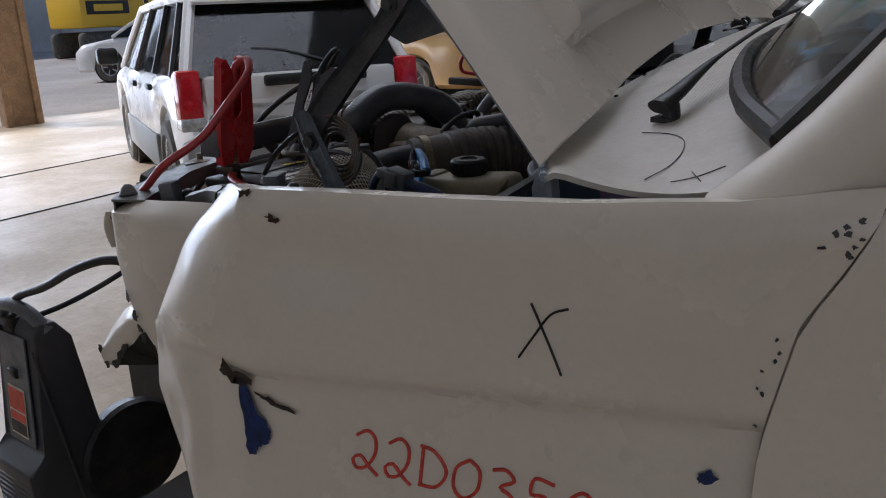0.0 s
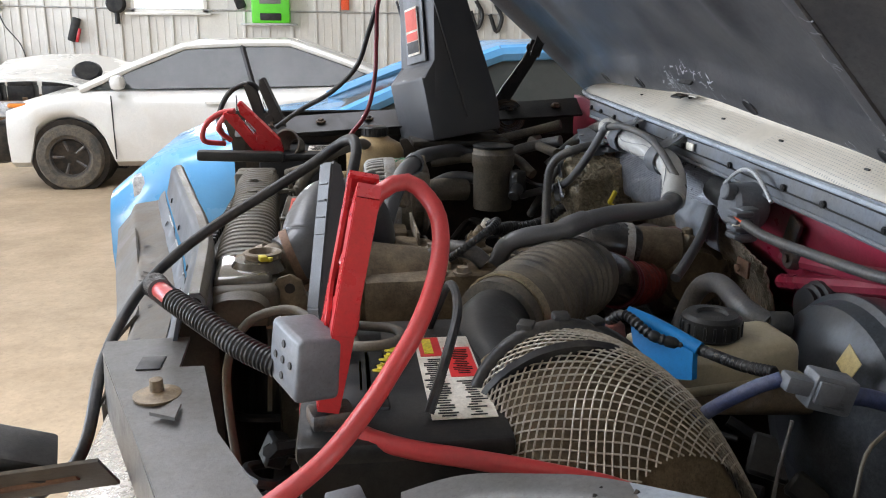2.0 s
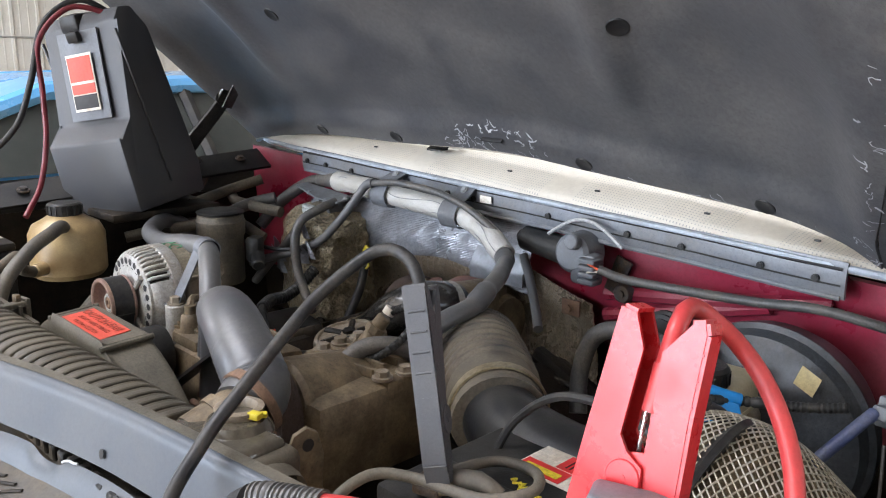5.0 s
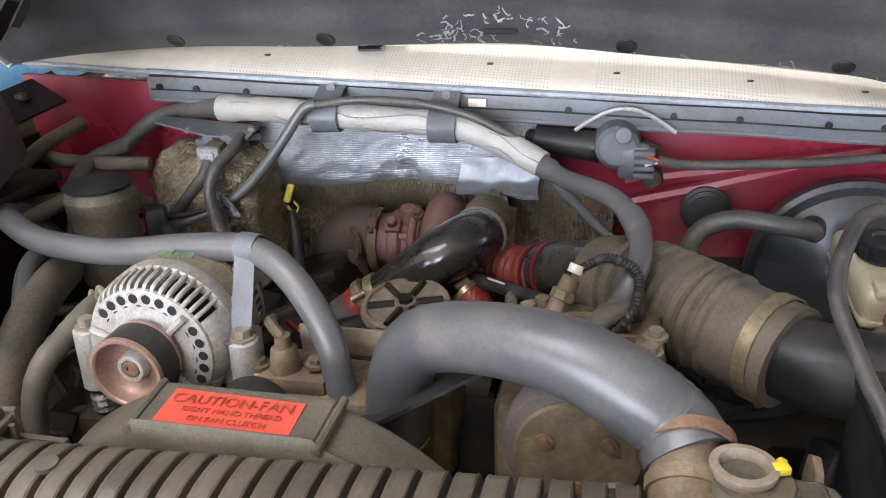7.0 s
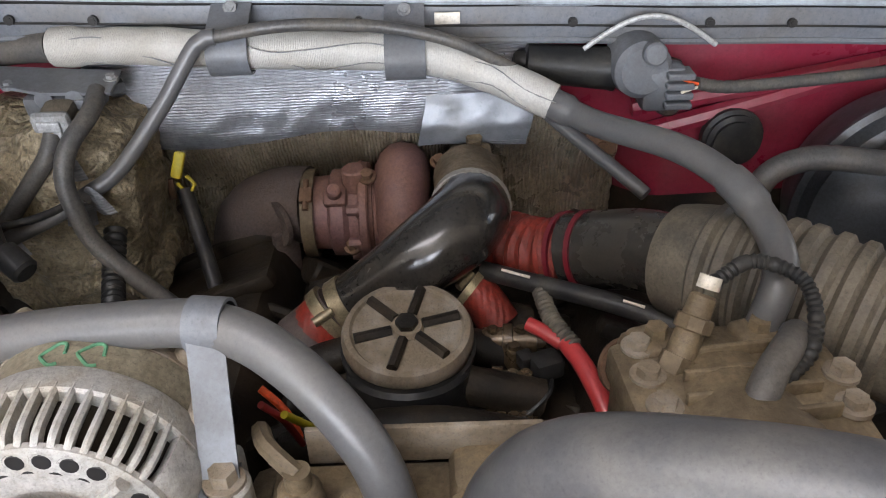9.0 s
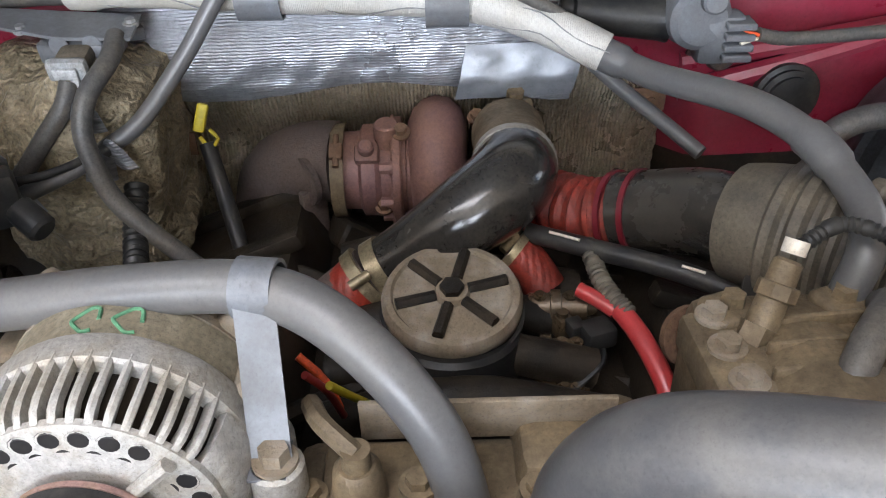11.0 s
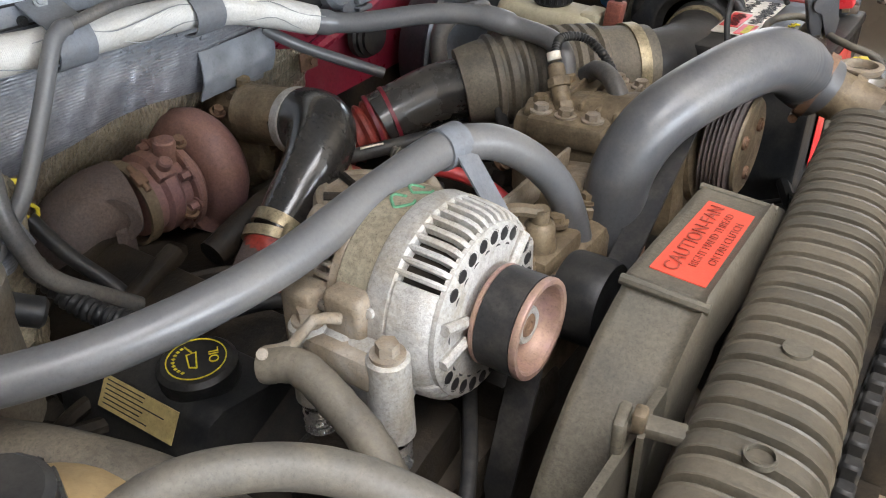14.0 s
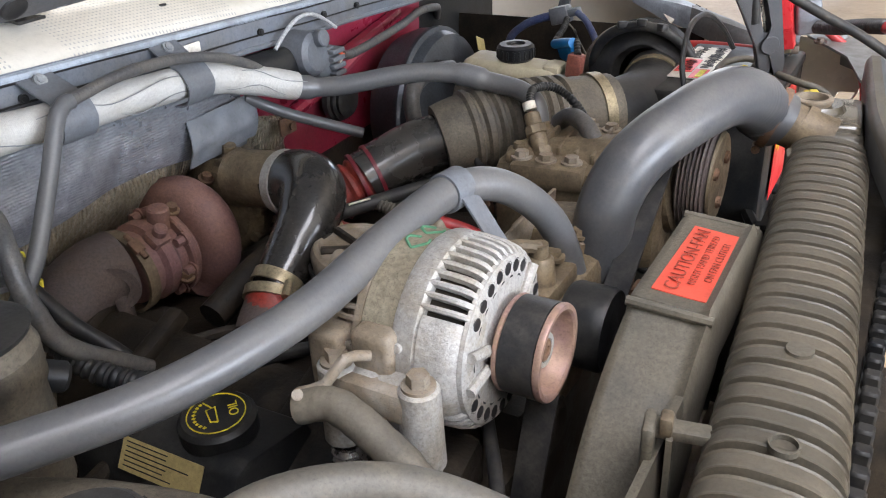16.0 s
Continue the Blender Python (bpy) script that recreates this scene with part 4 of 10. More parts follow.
def recess(y, z):
    """How far the firewall steps back below the cowl, behind the turbocharger."""
    k = min(1.0, max(0.0, (1.19 - z) / 0.09))
    w = min(1.0, max(0.0, (y - 1.33) / 0.10)) * min(1.0, max(0.0, (2.0 - y) / 0.1))
    return 0.10 * k * k * (3 - 2 * k) * w


def fw(z0, z1, y0=0.93, y1=2.5):
    def f(u, v):
        y = lerp(y0, y1, u)
        x, z = cowl(y)
        zz = lerp(min(z0, z - 0.005), z1, v)
        s = (z - zz) / 0.75
        d = 0.03 + 0.012 * math.sin(s * 9) * math.exp(-((y - 1.15) / 0.35) ** 2) + 0.02 * max(0, s - 0.1)
        return Vector((x + d + recess(y, zz), y, zz))
    return f


surf(bm, fw(9.0, 1.07, 0.93, 2.33), 62, 14, 0.012)
fwall = part("firewall", bm, RED, truck, "red painted firewall")
# Below 1.07 the firewall is near-black instead of red.
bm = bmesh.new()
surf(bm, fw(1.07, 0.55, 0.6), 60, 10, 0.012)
part("lower_firewall", bm, GRIME_SHADE, truck, "near-black lower firewall")
bm = bmesh.new()
for (a, b) in (((1.36, 1.19), (1.02, 1.245)), ((1.36, 1.155), (1.1, 1.225))):
    (y0, z0), (y1, z1) = a, b
    tube(bm, [(cowl(y0)[0] + 0.034, y0, z0), (cowl((y0 + y1) / 2)[0] + 0.026, (y0 + y1) / 2, (z0 + z1) / 2), (cowl(y1)[0] + 0.03, y1, z1)], 0.011, 8, 0.03)
part("firewall_bead", bm, RED, truck)

# Added black sheet: the dark gap between cowl and fender, put in as colour.
bm = bmesh.new()
surf(bm, lambda u, v: fw(1.275, 1.07, 0.6, 0.928)(u, v) + Vector((0.004, 0, 0)), 12, 8, 0.012)
part("cowl_gap_shade", bm, PLASTIC, truck, "black sheet standing in for the shaded gap under the cowl end")

# cowl flange, with screws
bm = bmesh.new()


def flange(u, v):
    y = lerp(0.995, 2.08, u)
    x, z = cowl(y)
    return Vector((x - 0.012 - 0.003 * math.sin(v * 3.1), y, lerp(z + 0.026, z - 0.022, v)))


surf(bm, flange, 60, 4, 0.006)
part("cowl_flange", bm, PRIMER, truck, "grey cowl flange with screws")
for dz, dx, r, m_ in ((0.017, -0.0155, 0.0022, INK), (-0.0205, -0.0135, 0.0035, PRIMER), (-0.004, -0.0168, 0.0012, PLASTIC)):
    bm = bmesh.new()
    tube(bm, [(cowl(1.0 + 0.0537 * k)[0] + dx, 1.0 + 0.0537 * k, cowl(1.0 + 0.0537 * k)[1] + dz + 0.0006 * math.sin(k * 5)) for k in range(21)], r, 6, 0.03)
    part("flange_seam", bm, m_, truck)
for y in (1.03, 1.10, 1.213, 1.30, 1.443, 1.60, 1.66, 1.80, 1.92, 2.0, 2.06):
    bm = bmesh.new()
    x, z = cowl(y)
    bolt(bm, (x - 0.018, y, z), (-1, 0, 0), 0.0034, 0.0025)
    part("screw", bm, PLASTIC, truck)
bm = bmesh.new()
x, z = cowl(1.571)
box(bm, (x - 0.019, 1.571, z + 0.004), (0.003, 0.026, 0.012), bev=0.001)
part("clip", bm, LABELW, truck)

# cowl top panel
bm = bmesh.new()


CY0, CYL = 0.69, 1.75


def cowltop(u, v):
    y = CY0 + CYL * u
    x, z = cowl(min(max(y, 0.9), 2.2))
    e = min(1.0, min(y - CY0, CY0 + CYL - y) / 0.40)
    k = (1 - e) ** 2
    near = max(0.0, 1 - (y - CY0) / 0.55)
    x0 = x - 0.014 + (0.098 if y < 1.5 else 0.14) * k
    x1 = lerp(-0.115, -0.33, max(0.0, math.sin(math.pi * u)) ** 0.7)
    lip = 0.0 if v > 0.06 else -0.012 * (1 - v / 0.06)
    return Vector((lerp(x0, x1, v), y, z + 0.028 + lip - 0.015 * k + 0.055 * v * (1 - k) * (1 - near) + 0.018 * v * v * near + (0.012 - 0.034 * near) * math.sin(math.pi * v)))


surf(bm, cowltop, 70, 20, 0.006)
part("cowl_panel", bm, COWLW, truck, "white cowl panel with small punched holes")
bm = bmesh.new()
tube(bm, [cowltop(u, 0.02) + Vector((-0.003, 0, -0.002)) for u in [i / 24 for i in range(25)]], 0.005, 8, 0.03)
part("cowl_edge", bm, FENDRAIL, truck, "rounded blue-grey front edge of the cowl")
for y, d in ((1.05, 0.05), (1.2, 0.05), (1.38, 0.05), (1.56, 0.06), (1.9, 0.05), (1.98, 0.09)):
    bm = bmesh.new()
    u = (y - CY0) / CYL
    p = cowltop(u, d * 4)
    box(bm, p + Vector((0, 0, 0.001)), (0.004, 0.009, 0.003), bev=0.001)
    part("drain_slot", bm, INK, truck)
bm = bmesh.new()
plate(bm, [(-0.388, 0.700, 1.292), (-0.374, 0.700, 1.284), (-0.372, 0.700, 1.262), (-0.380, 0.700, 1.235), (-0.392, 0.700, 1.240), (-0.396, 0.700, 1.27)], (0.003, 0.012, 0))
part("torn_cowl_end", bm, FENDRAIL, truck, "pale torn strip under the cowl's corner")
noz = thing("washer_nozzle", (-0.425, 1.745, 1.37), "small black washer nozzle on the white cowl", "nozzle")
bm = bmesh.new()
cyl(bm, (-0.43, 1.74, 1.362), (-0.435, 1.745, 1.388), 0.011, 0.008, bev=0.002)
part("stem", bm, PLASTIC, noz)
bm = bmesh.new()
box(bm, (-0.44, 1.75, 1.392), (0.02, 0.032, 0.012), (0, 20, 20), 0.003)
part("head", bm, PLASTIC, noz)
wip = thing("windscreen_wiper", (-0.318, 0.918, 1.31), "black windscreen wiper arm on its pivot", "wiper")
bm = bmesh.new()
cyl(bm, (-0.320, 0.918, 1.308), (-0.320, 0.918, 1.338), 0.013, 0.011, bev=0.003)
plate(bm, [(-0.338, 0.900, 1.314), (-0.312, 0.905, 1.312), (-0.268, 0.975, 1.314), (-0.262, 0.990, 1.318), (-0.290, 0.975, 1.320), (-0.325, 0.945, 1.318)], (0, 0, 0.006))
part("pivot", bm, PLASTIC, wip)
bm = bmesh.new()
tube(bm, [(-0.330, 0.902, 1.332), (-0.318, 0.930, 1.345), (-0.304, 0.985, 1.368), (-0.290, 1.035, 1.386), (-0.262, 1.16, 1.418), (-0.238, 1.305, 1.437)], 0.0075, 12, 0.01, lambda s, f: 0.0165 - 0.0125 * min(1, f / 0.34), flat=0.55)
part("arm", bm, PLASTIC, wip)
bm = bmesh.new()
tube(bm, [(-0.263, 1.205, 1.427), (-0.283, 1.555, 1.459), (-0.283, 1.905, 1.462)], 0.007, 6, 0.05)
part("blade", bm, RUBBER, wip)

# windscreen, pillar, door
bm = bmesh.new()


def screen(u, v):
    y = lerp(0.69, 2.38, u)
    b = math.sin(math.pi * u) ** 0.6
    return Vector((lerp(-0.145, -0.30, b) + 0.58 * v + 0.03 * b * math.sin(math.pi * v), lerp(y, lerp(0.8, 2.27, u), v), 1.335 + 0.054 * b + 0.66 * v))


surf(bm, screen, 30, 8, 0.006)
ws = part("windscreen", bm, GLASS, truck, "dusty windscreen")
ws.visible_shadow = False
bm = bmesh.new()
tube(bm, [screen(i / 20, 0.0) + Vector((-0.005, 0, 0)) for i in range(21)], 0.012, 8, 0.03)
tube(bm, [screen(0, i / 6) + Vector((-0.004, -0.01, 0)) for i in range(7)], 0.014, 8, 0.05)
part("windscreen_seal", bm, RUBBER, truck)
bm = bmesh.new()
tube(bm, [(-0.17, 0.64, 1.262), (-0.09, 0.648, 1.335), (0.06, 0.675, 1.53), (0.44, 0.76, 2.02)], 0.045, 10, 0.03)
part("pillar", bm, WHITE, truck)
bm = bmesh.new()
tube(bm, [(-0.15, 2.43, 1.29), (0.06, 2.41, 1.53), (0.44, 2.33, 2.02)], 0.045, 10, 0.03)
part("pillar", bm, WHITE, truck)
bm = bmesh.new()
surf(bm, lambda u, v: Vector((lerp(0.4, 1.9, u), lerp(0.72, 2.36, v), 2.02 + 0.05 * math.sin(math.pi * v) + 0.03 * math.sin(math.pi * u))), 8, 8, 0.03)
part("cab_roof", bm, WHITE, truck)
bm = bmesh.new()
surf(bm, lambda u, v: Vector((lerp(-0.31, 0.5, u), lerp(0.66, 2.42, v), 1.27 + 0.06 * math.sin(math.pi * v) - 0.04 * (1 - u))), 6, 10, 0.02)
part("dashboard", bm, PLASTIC, truck)
bm = bmesh.new()
box(bm, (1.9, 1.55, 1.25), (0.06, 1.7, 1.5), bev=0.03)
part("cab_back", bm, PLASTIC, truck)

FTOP = [(-0.665, 1.281), (-0.464, 1.286), (-0.30, 1.290), (-0.16, 1.301), (-0.108, 1.312), (-0.07, 1.318)]


def front_gap(z):
    """The line where fender and door meet."""
    return table(z, [(0.6, -0.155), (1.091, -0.135), (1.146, -0.123), (1.204, -0.110), (1.257, -0.080), (1.294, -0.062), (1.33, -0.055)])


def fender_y(x, z, ztop):
    y = 0.553 + 0.12 * (max(x, -0.66) + 0.45) + 0.012 * math.cos((z - 1.12) * 9) - 0.012
    top = max(0.0, (z - (ztop - 0.045)) / 0.045)
    y += 0.02 * top ** 2.2
    k = min(1.0, max(0.0, (1.127 + 0.07 * x - z) / 0.022))
    y += 0.015 * k * k * (3 - 2 * k)
    y += 0.012 * noise.noise((x * 3.1, 2.0, z * 4.0)) + 0.02 * math.exp(-(((x + 0.56) / 0.09) ** 2 + ((z - 1.22) / 0.05) ** 2)) - 0.01 * math.exp(-(((x + 0.2) / 0.08) ** 2 + ((z - 1.2) / 0.05) ** 2))
    return y


def fender(u, v):
    z1 = 1.285
    x = lerp(-0.655, -0.065, u)
    zt = table(x, FTOP)
    z = lerp(zt, 0.62, v ** 1.15)
    x = lerp(-0.655, front_gap(z), u)
    return Vector((x, fender_y(x, z, zt), z))


FRONT_EDGE = [(0.0, (-0.864, 0.728, 1.202)), (0.16, (-0.885, 0.645, 1.14)), (0.3, (-0.903, 0.59, 1.07)), (0.45, (-0.885, 0.568, 0.99)), (0.62, (-0.833, 0.558, 0.865)), (1.0, (-0.80, 0.55, 0.62))]


def front_edge(v):
    return Vector([table(v, [(a, p[i]) for a, p in FRONT_EDGE]) for i in range(3)])


def fold(u, v):
    a = fender(0, v)
    b = front_edge(v)
    k = min(1.0, v / 0.22)
    k = k * k * (3 - 2 * k)
    mid = a.lerp(b, 0.5) + Vector((0, -0.03, 0))
    c = mid.lerp(Vector((a.x - 0.14, a.y - 0.006, a.z)), k)
    p = a * (1 - u) ** 2 + c * 2 * u * (1 - u) + b * u * u
    p.y -= 0.004 * math.sin(math.pi * u) * (1 - k)
    p.z += 0.020 * math.sin(math.pi * u) * (1 - v)
    p.y += 0.006 * noise.noise((u * 4, v * 9, 1.0))
    return p


bm = bmesh.new()
surf(bm, lambda u, v: fold(1 - 2 * u, v) if u < 0.5 else fender((u - 0.5) * 2, v), 72, 60)
bmesh.ops.remove_doubles(bm, verts=bm.verts, dist=0.0004)
bmesh.ops.recalc_face_normals(bm, faces=bm.faces)
bmesh.ops.solidify(bm, geom=bm.faces[:], thickness=0.003)
fen = part("fender", bm, WHITE, truck, "dented white front fender with marker writing")
# inner lip of the fender
bm = bmesh.new()
surf(bm, lambda u, v: fender(u, 0) + Vector((0, 0.004 + 0.05 * v, -0.001 - 0.008 * v * v)), 30, 4, 0.003)
part("fender_lip", bm, WHITE, truck)
bm = bmesh.new()
surf(bm, lambda u, v: fold(u, 0) + Vector((0.62 * u ** 0.5, 0.78, 0)) * (0.004 + (0.05 - 0.035 * u) * v) + Vector((0, 0, -0.001 - 0.008 * v * v)), 24, 4, 0.003)
part("fender_lip", bm, WHITE, truck)

# crumpled front piece
FP = [(-1.186, 1.150), (-1.176, 1.172), (-1.10, 1.188), (-1.0, 1.196), (-0.94, 1.196), (-0.883, 1.184), (-0.875, 1.13), (-0.87, 1.05), (-0.875, 0.975), (-0.97, 0.95), (-1.07, 0.965), (-1.10, 1.0), (-1.126, 1.032), (-1.15, 1.094), (-1.186, 1.10)]


def crumple(u, v):
    x = lerp(-1.18, -0.875, u)
    zt = table(x, [(-1.18, 1.166), (-1.10, 1.186), (-1.0, 1.194), (-0.94, 1.196), (-0.875, 1.182)])
    zb = table(x, [(-1.18, 1.098), (-1.15, 1.09), (-1.126, 1.032), (-1.07, 0.96), (-0.97, 0.95), (-0.875, 0.96)])
    z = lerp(zt, zb, v)
    y = 0.722 + 0.03 * max(0, 1 - v * 9) ** 2 - 0.02 * math.sin(math.pi * u) + 0.02 * max(0, 1 - (x + 1.18) / 0.03) + 0.012 * noise.noise((x * 6, z * 6, 3))
    return Vector((x, y, z))


bm = bmesh.new()
surf(bm, crumple, 30, 22, 0.003)
part("torn_fender_front", bm, WHITE, truck, "crumpled torn front piece of the fender")
for x0, z0, s in ((-0.905, 1.150, 0.014), (-0.915, 1.142, 0.010), (-0.955, 1.014, 0.016), (-0.944, 1.004, 0.014), (-0.935, 0.992, 0.020), (-0.925, 0.975, 0.022), (-0.95, 0.985, 0.012), (-0.972, 0.982, 0.018), (-0.915, 0.955, 0.024), (-1.118, 1.035, 0.012), (-1.10, 1.005, 0.014), (-1.092, 0.985, 0.012), (-1.085, 0.968, 0.014), (-1.185, 1.152, 0.009)):
    bm = bmesh.new()
    ring = []
    for j in range(11):
        a = 2 * math.pi * j / 11
        r = s * rnd(0.3, 1.0)
        x, z = x0 + r * 0.7 * math.cos(a), z0 + r * math.sin(a)
        zt, zb = crumple((x + 1.18) / 0.305, 0).z, crumple((x + 1.18) / 0.305, 1).z
        ring.append((x, crumple((x + 1.18) / 0.305, min(1.0, max(0.0, (z - zt) / (zb - zt)))).y - 0.004, z))
    plate(bm, ring, (0, -0.0012, 0))
    part("torn_chip", bm, BLUEM if z0 > 1.13 and x0 > -1.0 else INK, truck, "dark chip where the paint has torn off")
bm = bmesh.new()
surf(bm, lambda u, v: Vector((-1.182 - 0.012 * math.sin(math.pi * v) + 0.01 * u, 0.73 + 0.06 * u, lerp(1.162, 1.10, v) - 0.01 * u)), 5, 8, 0.003)
part("folded_edge", bm, WHITE, truck)
bm = bmesh.new()


def flap(u, v):
    """A curled strip of torn bumper skin: u from its root to the tip, v down."""
    a = Vector((-1.185, 0.785, 1.0)).lerp(Vector((-1.385, 0.835, 0.868)), u)
    b = Vector((-1.150, 0.765, 0.955)).lerp(Vector((-1.30, 0.79, 0.838)), u)
    return a.lerp(b, v) + Vector((0, -0.022 * math.sin(math.pi * v) - 0.01 * u, 0.012 * math.sin(math.pi * u) + 0.004 * noise.noise((u * 5, v * 4, 7))))


surf(bm, flap, 18, 12, 0.003)
part("torn_bumper_flap", bm, WHITE, truck, "curled white strip of torn bumper skin")
bm = bmesh.new()
surf(bm, lambda u, v: flap(u * 0.92, 1.0).lerp(Vector((-1.12 - 0.11 * u, 0.80, 0.90 - 0.05 * u)), v) + Vector((0, 0.02 * v, 0.005 * math.sin(u * 17) * v)), 14, 8, 0.003)
part("torn_bumper_backing", bm, PLASTIC, truck, "black torn plastic inside the bumper skin")
for k in range(9):
    bm = bmesh.new()
    c = flap(0.62 + 0.05 * k if k < 7 else 0.97, 0.97 if k < 7 else 0.5 * (k - 7) + 0.3) + Vector((0, -0.004, 0))
    plate(bm, [c + Vector((rnd(0.3, 1) * 0.011 * math.cos(j * 0.9), -0.001, rnd(0.3, 1) * 0.011 * math.sin(j * 0.9))) for j in range(7)], (0, -0.001, 0))
    part("torn_chip", bm, INK, truck)
bm = bmesh.new()
surf(bm, lambda u, v: Vector((-1.11 + 0.05 * u, 0.73 + 0.01 * v, 0.965 - 0.10 * u - 0.05 * v)), 6, 6, 0.003)
part("torn_bumper_flap", bm, WHITE, truck)
# core support and radiator rail
RAILX = lambda y: ctable(y, [(1.0, -1.213), (1.09, -1.222), (1.22, -1.236), (1.33, -1.25), (1.45, -1.275), (1.6, -1.313), (2.0, -1.41), (2.42, -1.49)])
# bumper and grille remains ahead of the core support
bm = bmesh.new()
box(bm, (-1.50, 1.9, 0.62), (0.16, 1.2, 0.2), (0, 0, 3), 0.03)
part("bumper", bm, STEEL, truck)
bm = bmesh.new()
surf(bm, lambda u, v: Vector((RAILX(lerp(1.3, 1.95, u)) - 0.078 - 0.035 * v, lerp(1.3, 1.95, u), 1.158 - 0.04 * v - 0.008 * math.sin(u * 9))), 20, 5, 0.004)
part("header_panel", bm, CORE, truck)

# paint chips, tape and marker
for name, pts, material, lift in (
        ("paint_scuff", [(-0.722, 1.058), (-0.709, 1.080), (-0.703, 1.062), (-0.686, 1.068), (-0.668, 1.064), (-0.670, 1.054), (-0.684, 1.048), (-0.701, 1.050)], DARKM, 0.004),
        ("scratch", [(-0.668, 1.046), (-0.645, 1.038), (-0.612, 1.030), (-0.614, 1.027), (-0.648, 1.033)], DARKM, 0.004),
        ("blue_scrape", [(-0.690, 1.050), (-0.678, 1.052), (-0.660, 1.02), (-0.648, 1.0), (-0.652, 0.984), (-0.664, 0.978), (-0.668, 0.966), (-0.680, 0.968), (-0.684, 1.0)], BLUEM, 0.004),
        ("paint_chip", [(-0.655, 1.280), (-0.646, 1.282), (-0.638, 1.280), (-0.642, 1.275), (-0.648, 1.277), (-0.653, 1.274)], DARKM, 0.004),
        ("paint_chip", [(-0.618, 1.258), (-0.612, 1.26), (-0.608, 1.254), (-0.60, 1.255), (-0.605, 1.25), (-0.614, 1.251)], DARKM, 0.004),
        ("paint_chip", [(-0.182, 1.052), (-0.172, 1.057), (-0.165, 1.048), (-0.172, 1.044), (-0.183, 1.042)], BLUEM, 0.004)):
    bm = bmesh.new()
    cx, cz = sum(p[0] for p in pts) / len(pts), sum(p[1] for p in pts) / len(pts)
    fine = []
    for (a, b), (c, d) in zip(pts, pts[1:] + pts[:1]):
        for k in range(4):
            t = k / 4
            fine.append((lerp(a, c, t) + rnd(-0.002, 0.002), lerp(b, d, t) + rnd(-0.002, 0.002)))

    def on(x, z):
        if x > -0.655:
            return Vector((x, fender_y(x, z, table(x, FTOP)) - lift, z))
        best = min((fold(i / 20, j / 40) for i in range(21) for j in range(41)), key=lambda p: (p.x - x) ** 2 + (p.z - z) ** 2)
        return Vector((x, best.y - lift - 0.002, z))
    c = bm.verts.new(on(cx, cz))
    ring = [bm.verts.new(on(*p)) for p in fine]
    for i in range(len(ring)):
        bm.faces.new((c, ring[i], ring[(i + 1) % len(ring)]))
    bmesh.ops.solidify(bm, geom=bm.faces[:], thickness=0.0012)
    part(name, bm, material, truck)


def stroke(bm, pts, r=0.0018, lift=0.001):
    out = []
    for x, z in [(p.x, p.y) for p in smooth_path([(a, b, 0) for a, b in pts], 0.004)]:
        out.append((x, fender_y(x, z, table(x, FTOP)) - lift, z))
    tube(bm, out, r, 6, flat=1.0, curve=False)


bm = bmesh.new()
stroke(bm, [(-0.330, 1.197), (-0.321, 1.173), (-0.304, 1.128)], 0.0012)
stroke(bm, [(-0.295, 1.196), (-0.312, 1.188), (-0.330, 1.163), (-0.345, 1.140)], 0.0012)
part("marker_cross", bm, INK, truck, "black marker cross")
bm = bmesh.new()
GL = {"2": [[(0.1, 0.85), (0.45, 1.05), (0.75, 0.9), (0.8, 0.5), (0.55, 0.1), (0.2, 0.0), (0.05, 0.2), (0.3, 0.35), (0.65, 0.12), (1.0, -0.05)]],
      "D": [[(0.1, 0.95), (0.15, 0.0)], [(0.0, 1.0), (0.5, 0.95), (0.95, 0.55), (0.7, 0.1), (0.1, 0.0)]],
      "0": [[(0.5, 1.0), (0.1, 0.7), (0.1, 0.2), (0.45, 0.0), (0.85, 0.3), (0.85, 0.8), (0.5, 1.0)]],
      "3": [[(0.1, 0.9), (0.5, 1.0), (0.8, 0.8), (0.4, 0.55), (0.8, 0.4), (0.75, 0.1), (0.35, 0.0), (0.1, 0.12)]],
      "5": [[(0.85, 1.0), (0.25, 1.0), (0.2, 0.6), (0.6, 0.65), (0.85, 0.35), (0.6, 0.03), (0.1, 0.05)]],
      "C": [[(0.9, 0.85), (0.5, 1.0), (0.1, 0.6), (0.2, 0.1), (0.6, 0.0), (0.9, 0.2)]]}
for k, ch in enumerate("22D035C"):
    x0, z0 = -0.545 + k * 0.0395, 0.978 - k * 0.0022
    for st in GL[ch]:
        stroke(bm, [(x0 + a * 0.034 + b * 0.006, z0 + b * 0.044 - 0.004 * a) for a, b in st], 0.0019)
part("marker_number", bm, REDINK, truck, "red hand-written number")

# driver's door
bm = bmesh.new()


def door_skin(u, v):
    z = lerp(1.31, 0.62, v)
    return Vector((front_gap(z) + 0.0022 + 1.2 * u, 0.585 + 0.012 * math.cos((z - 1.12) * 9) + 0.02 * max(0, (z - 1.26) / 0.05) ** 2 + 0.004 * noise.noise((u * 4, v * 4, 7)), z))


surf(bm, door_skin, 24, 24, 0.004)
part("door", bm, WHITE, truck, "white driver's door")
bm = bmesh.new()
surf(bm, lambda u, v: Vector((front_gap(lerp(1.29, 0.62, v)) - 0.02 + 0.045 * u, 0.604 + 0.012 * math.cos((lerp(1.29, 0.62, v) - 1.12) * 9), lerp(1.29, 0.62, v))), 3, 20, 0.002)
part("door_jamb", bm, WHITE, truck)
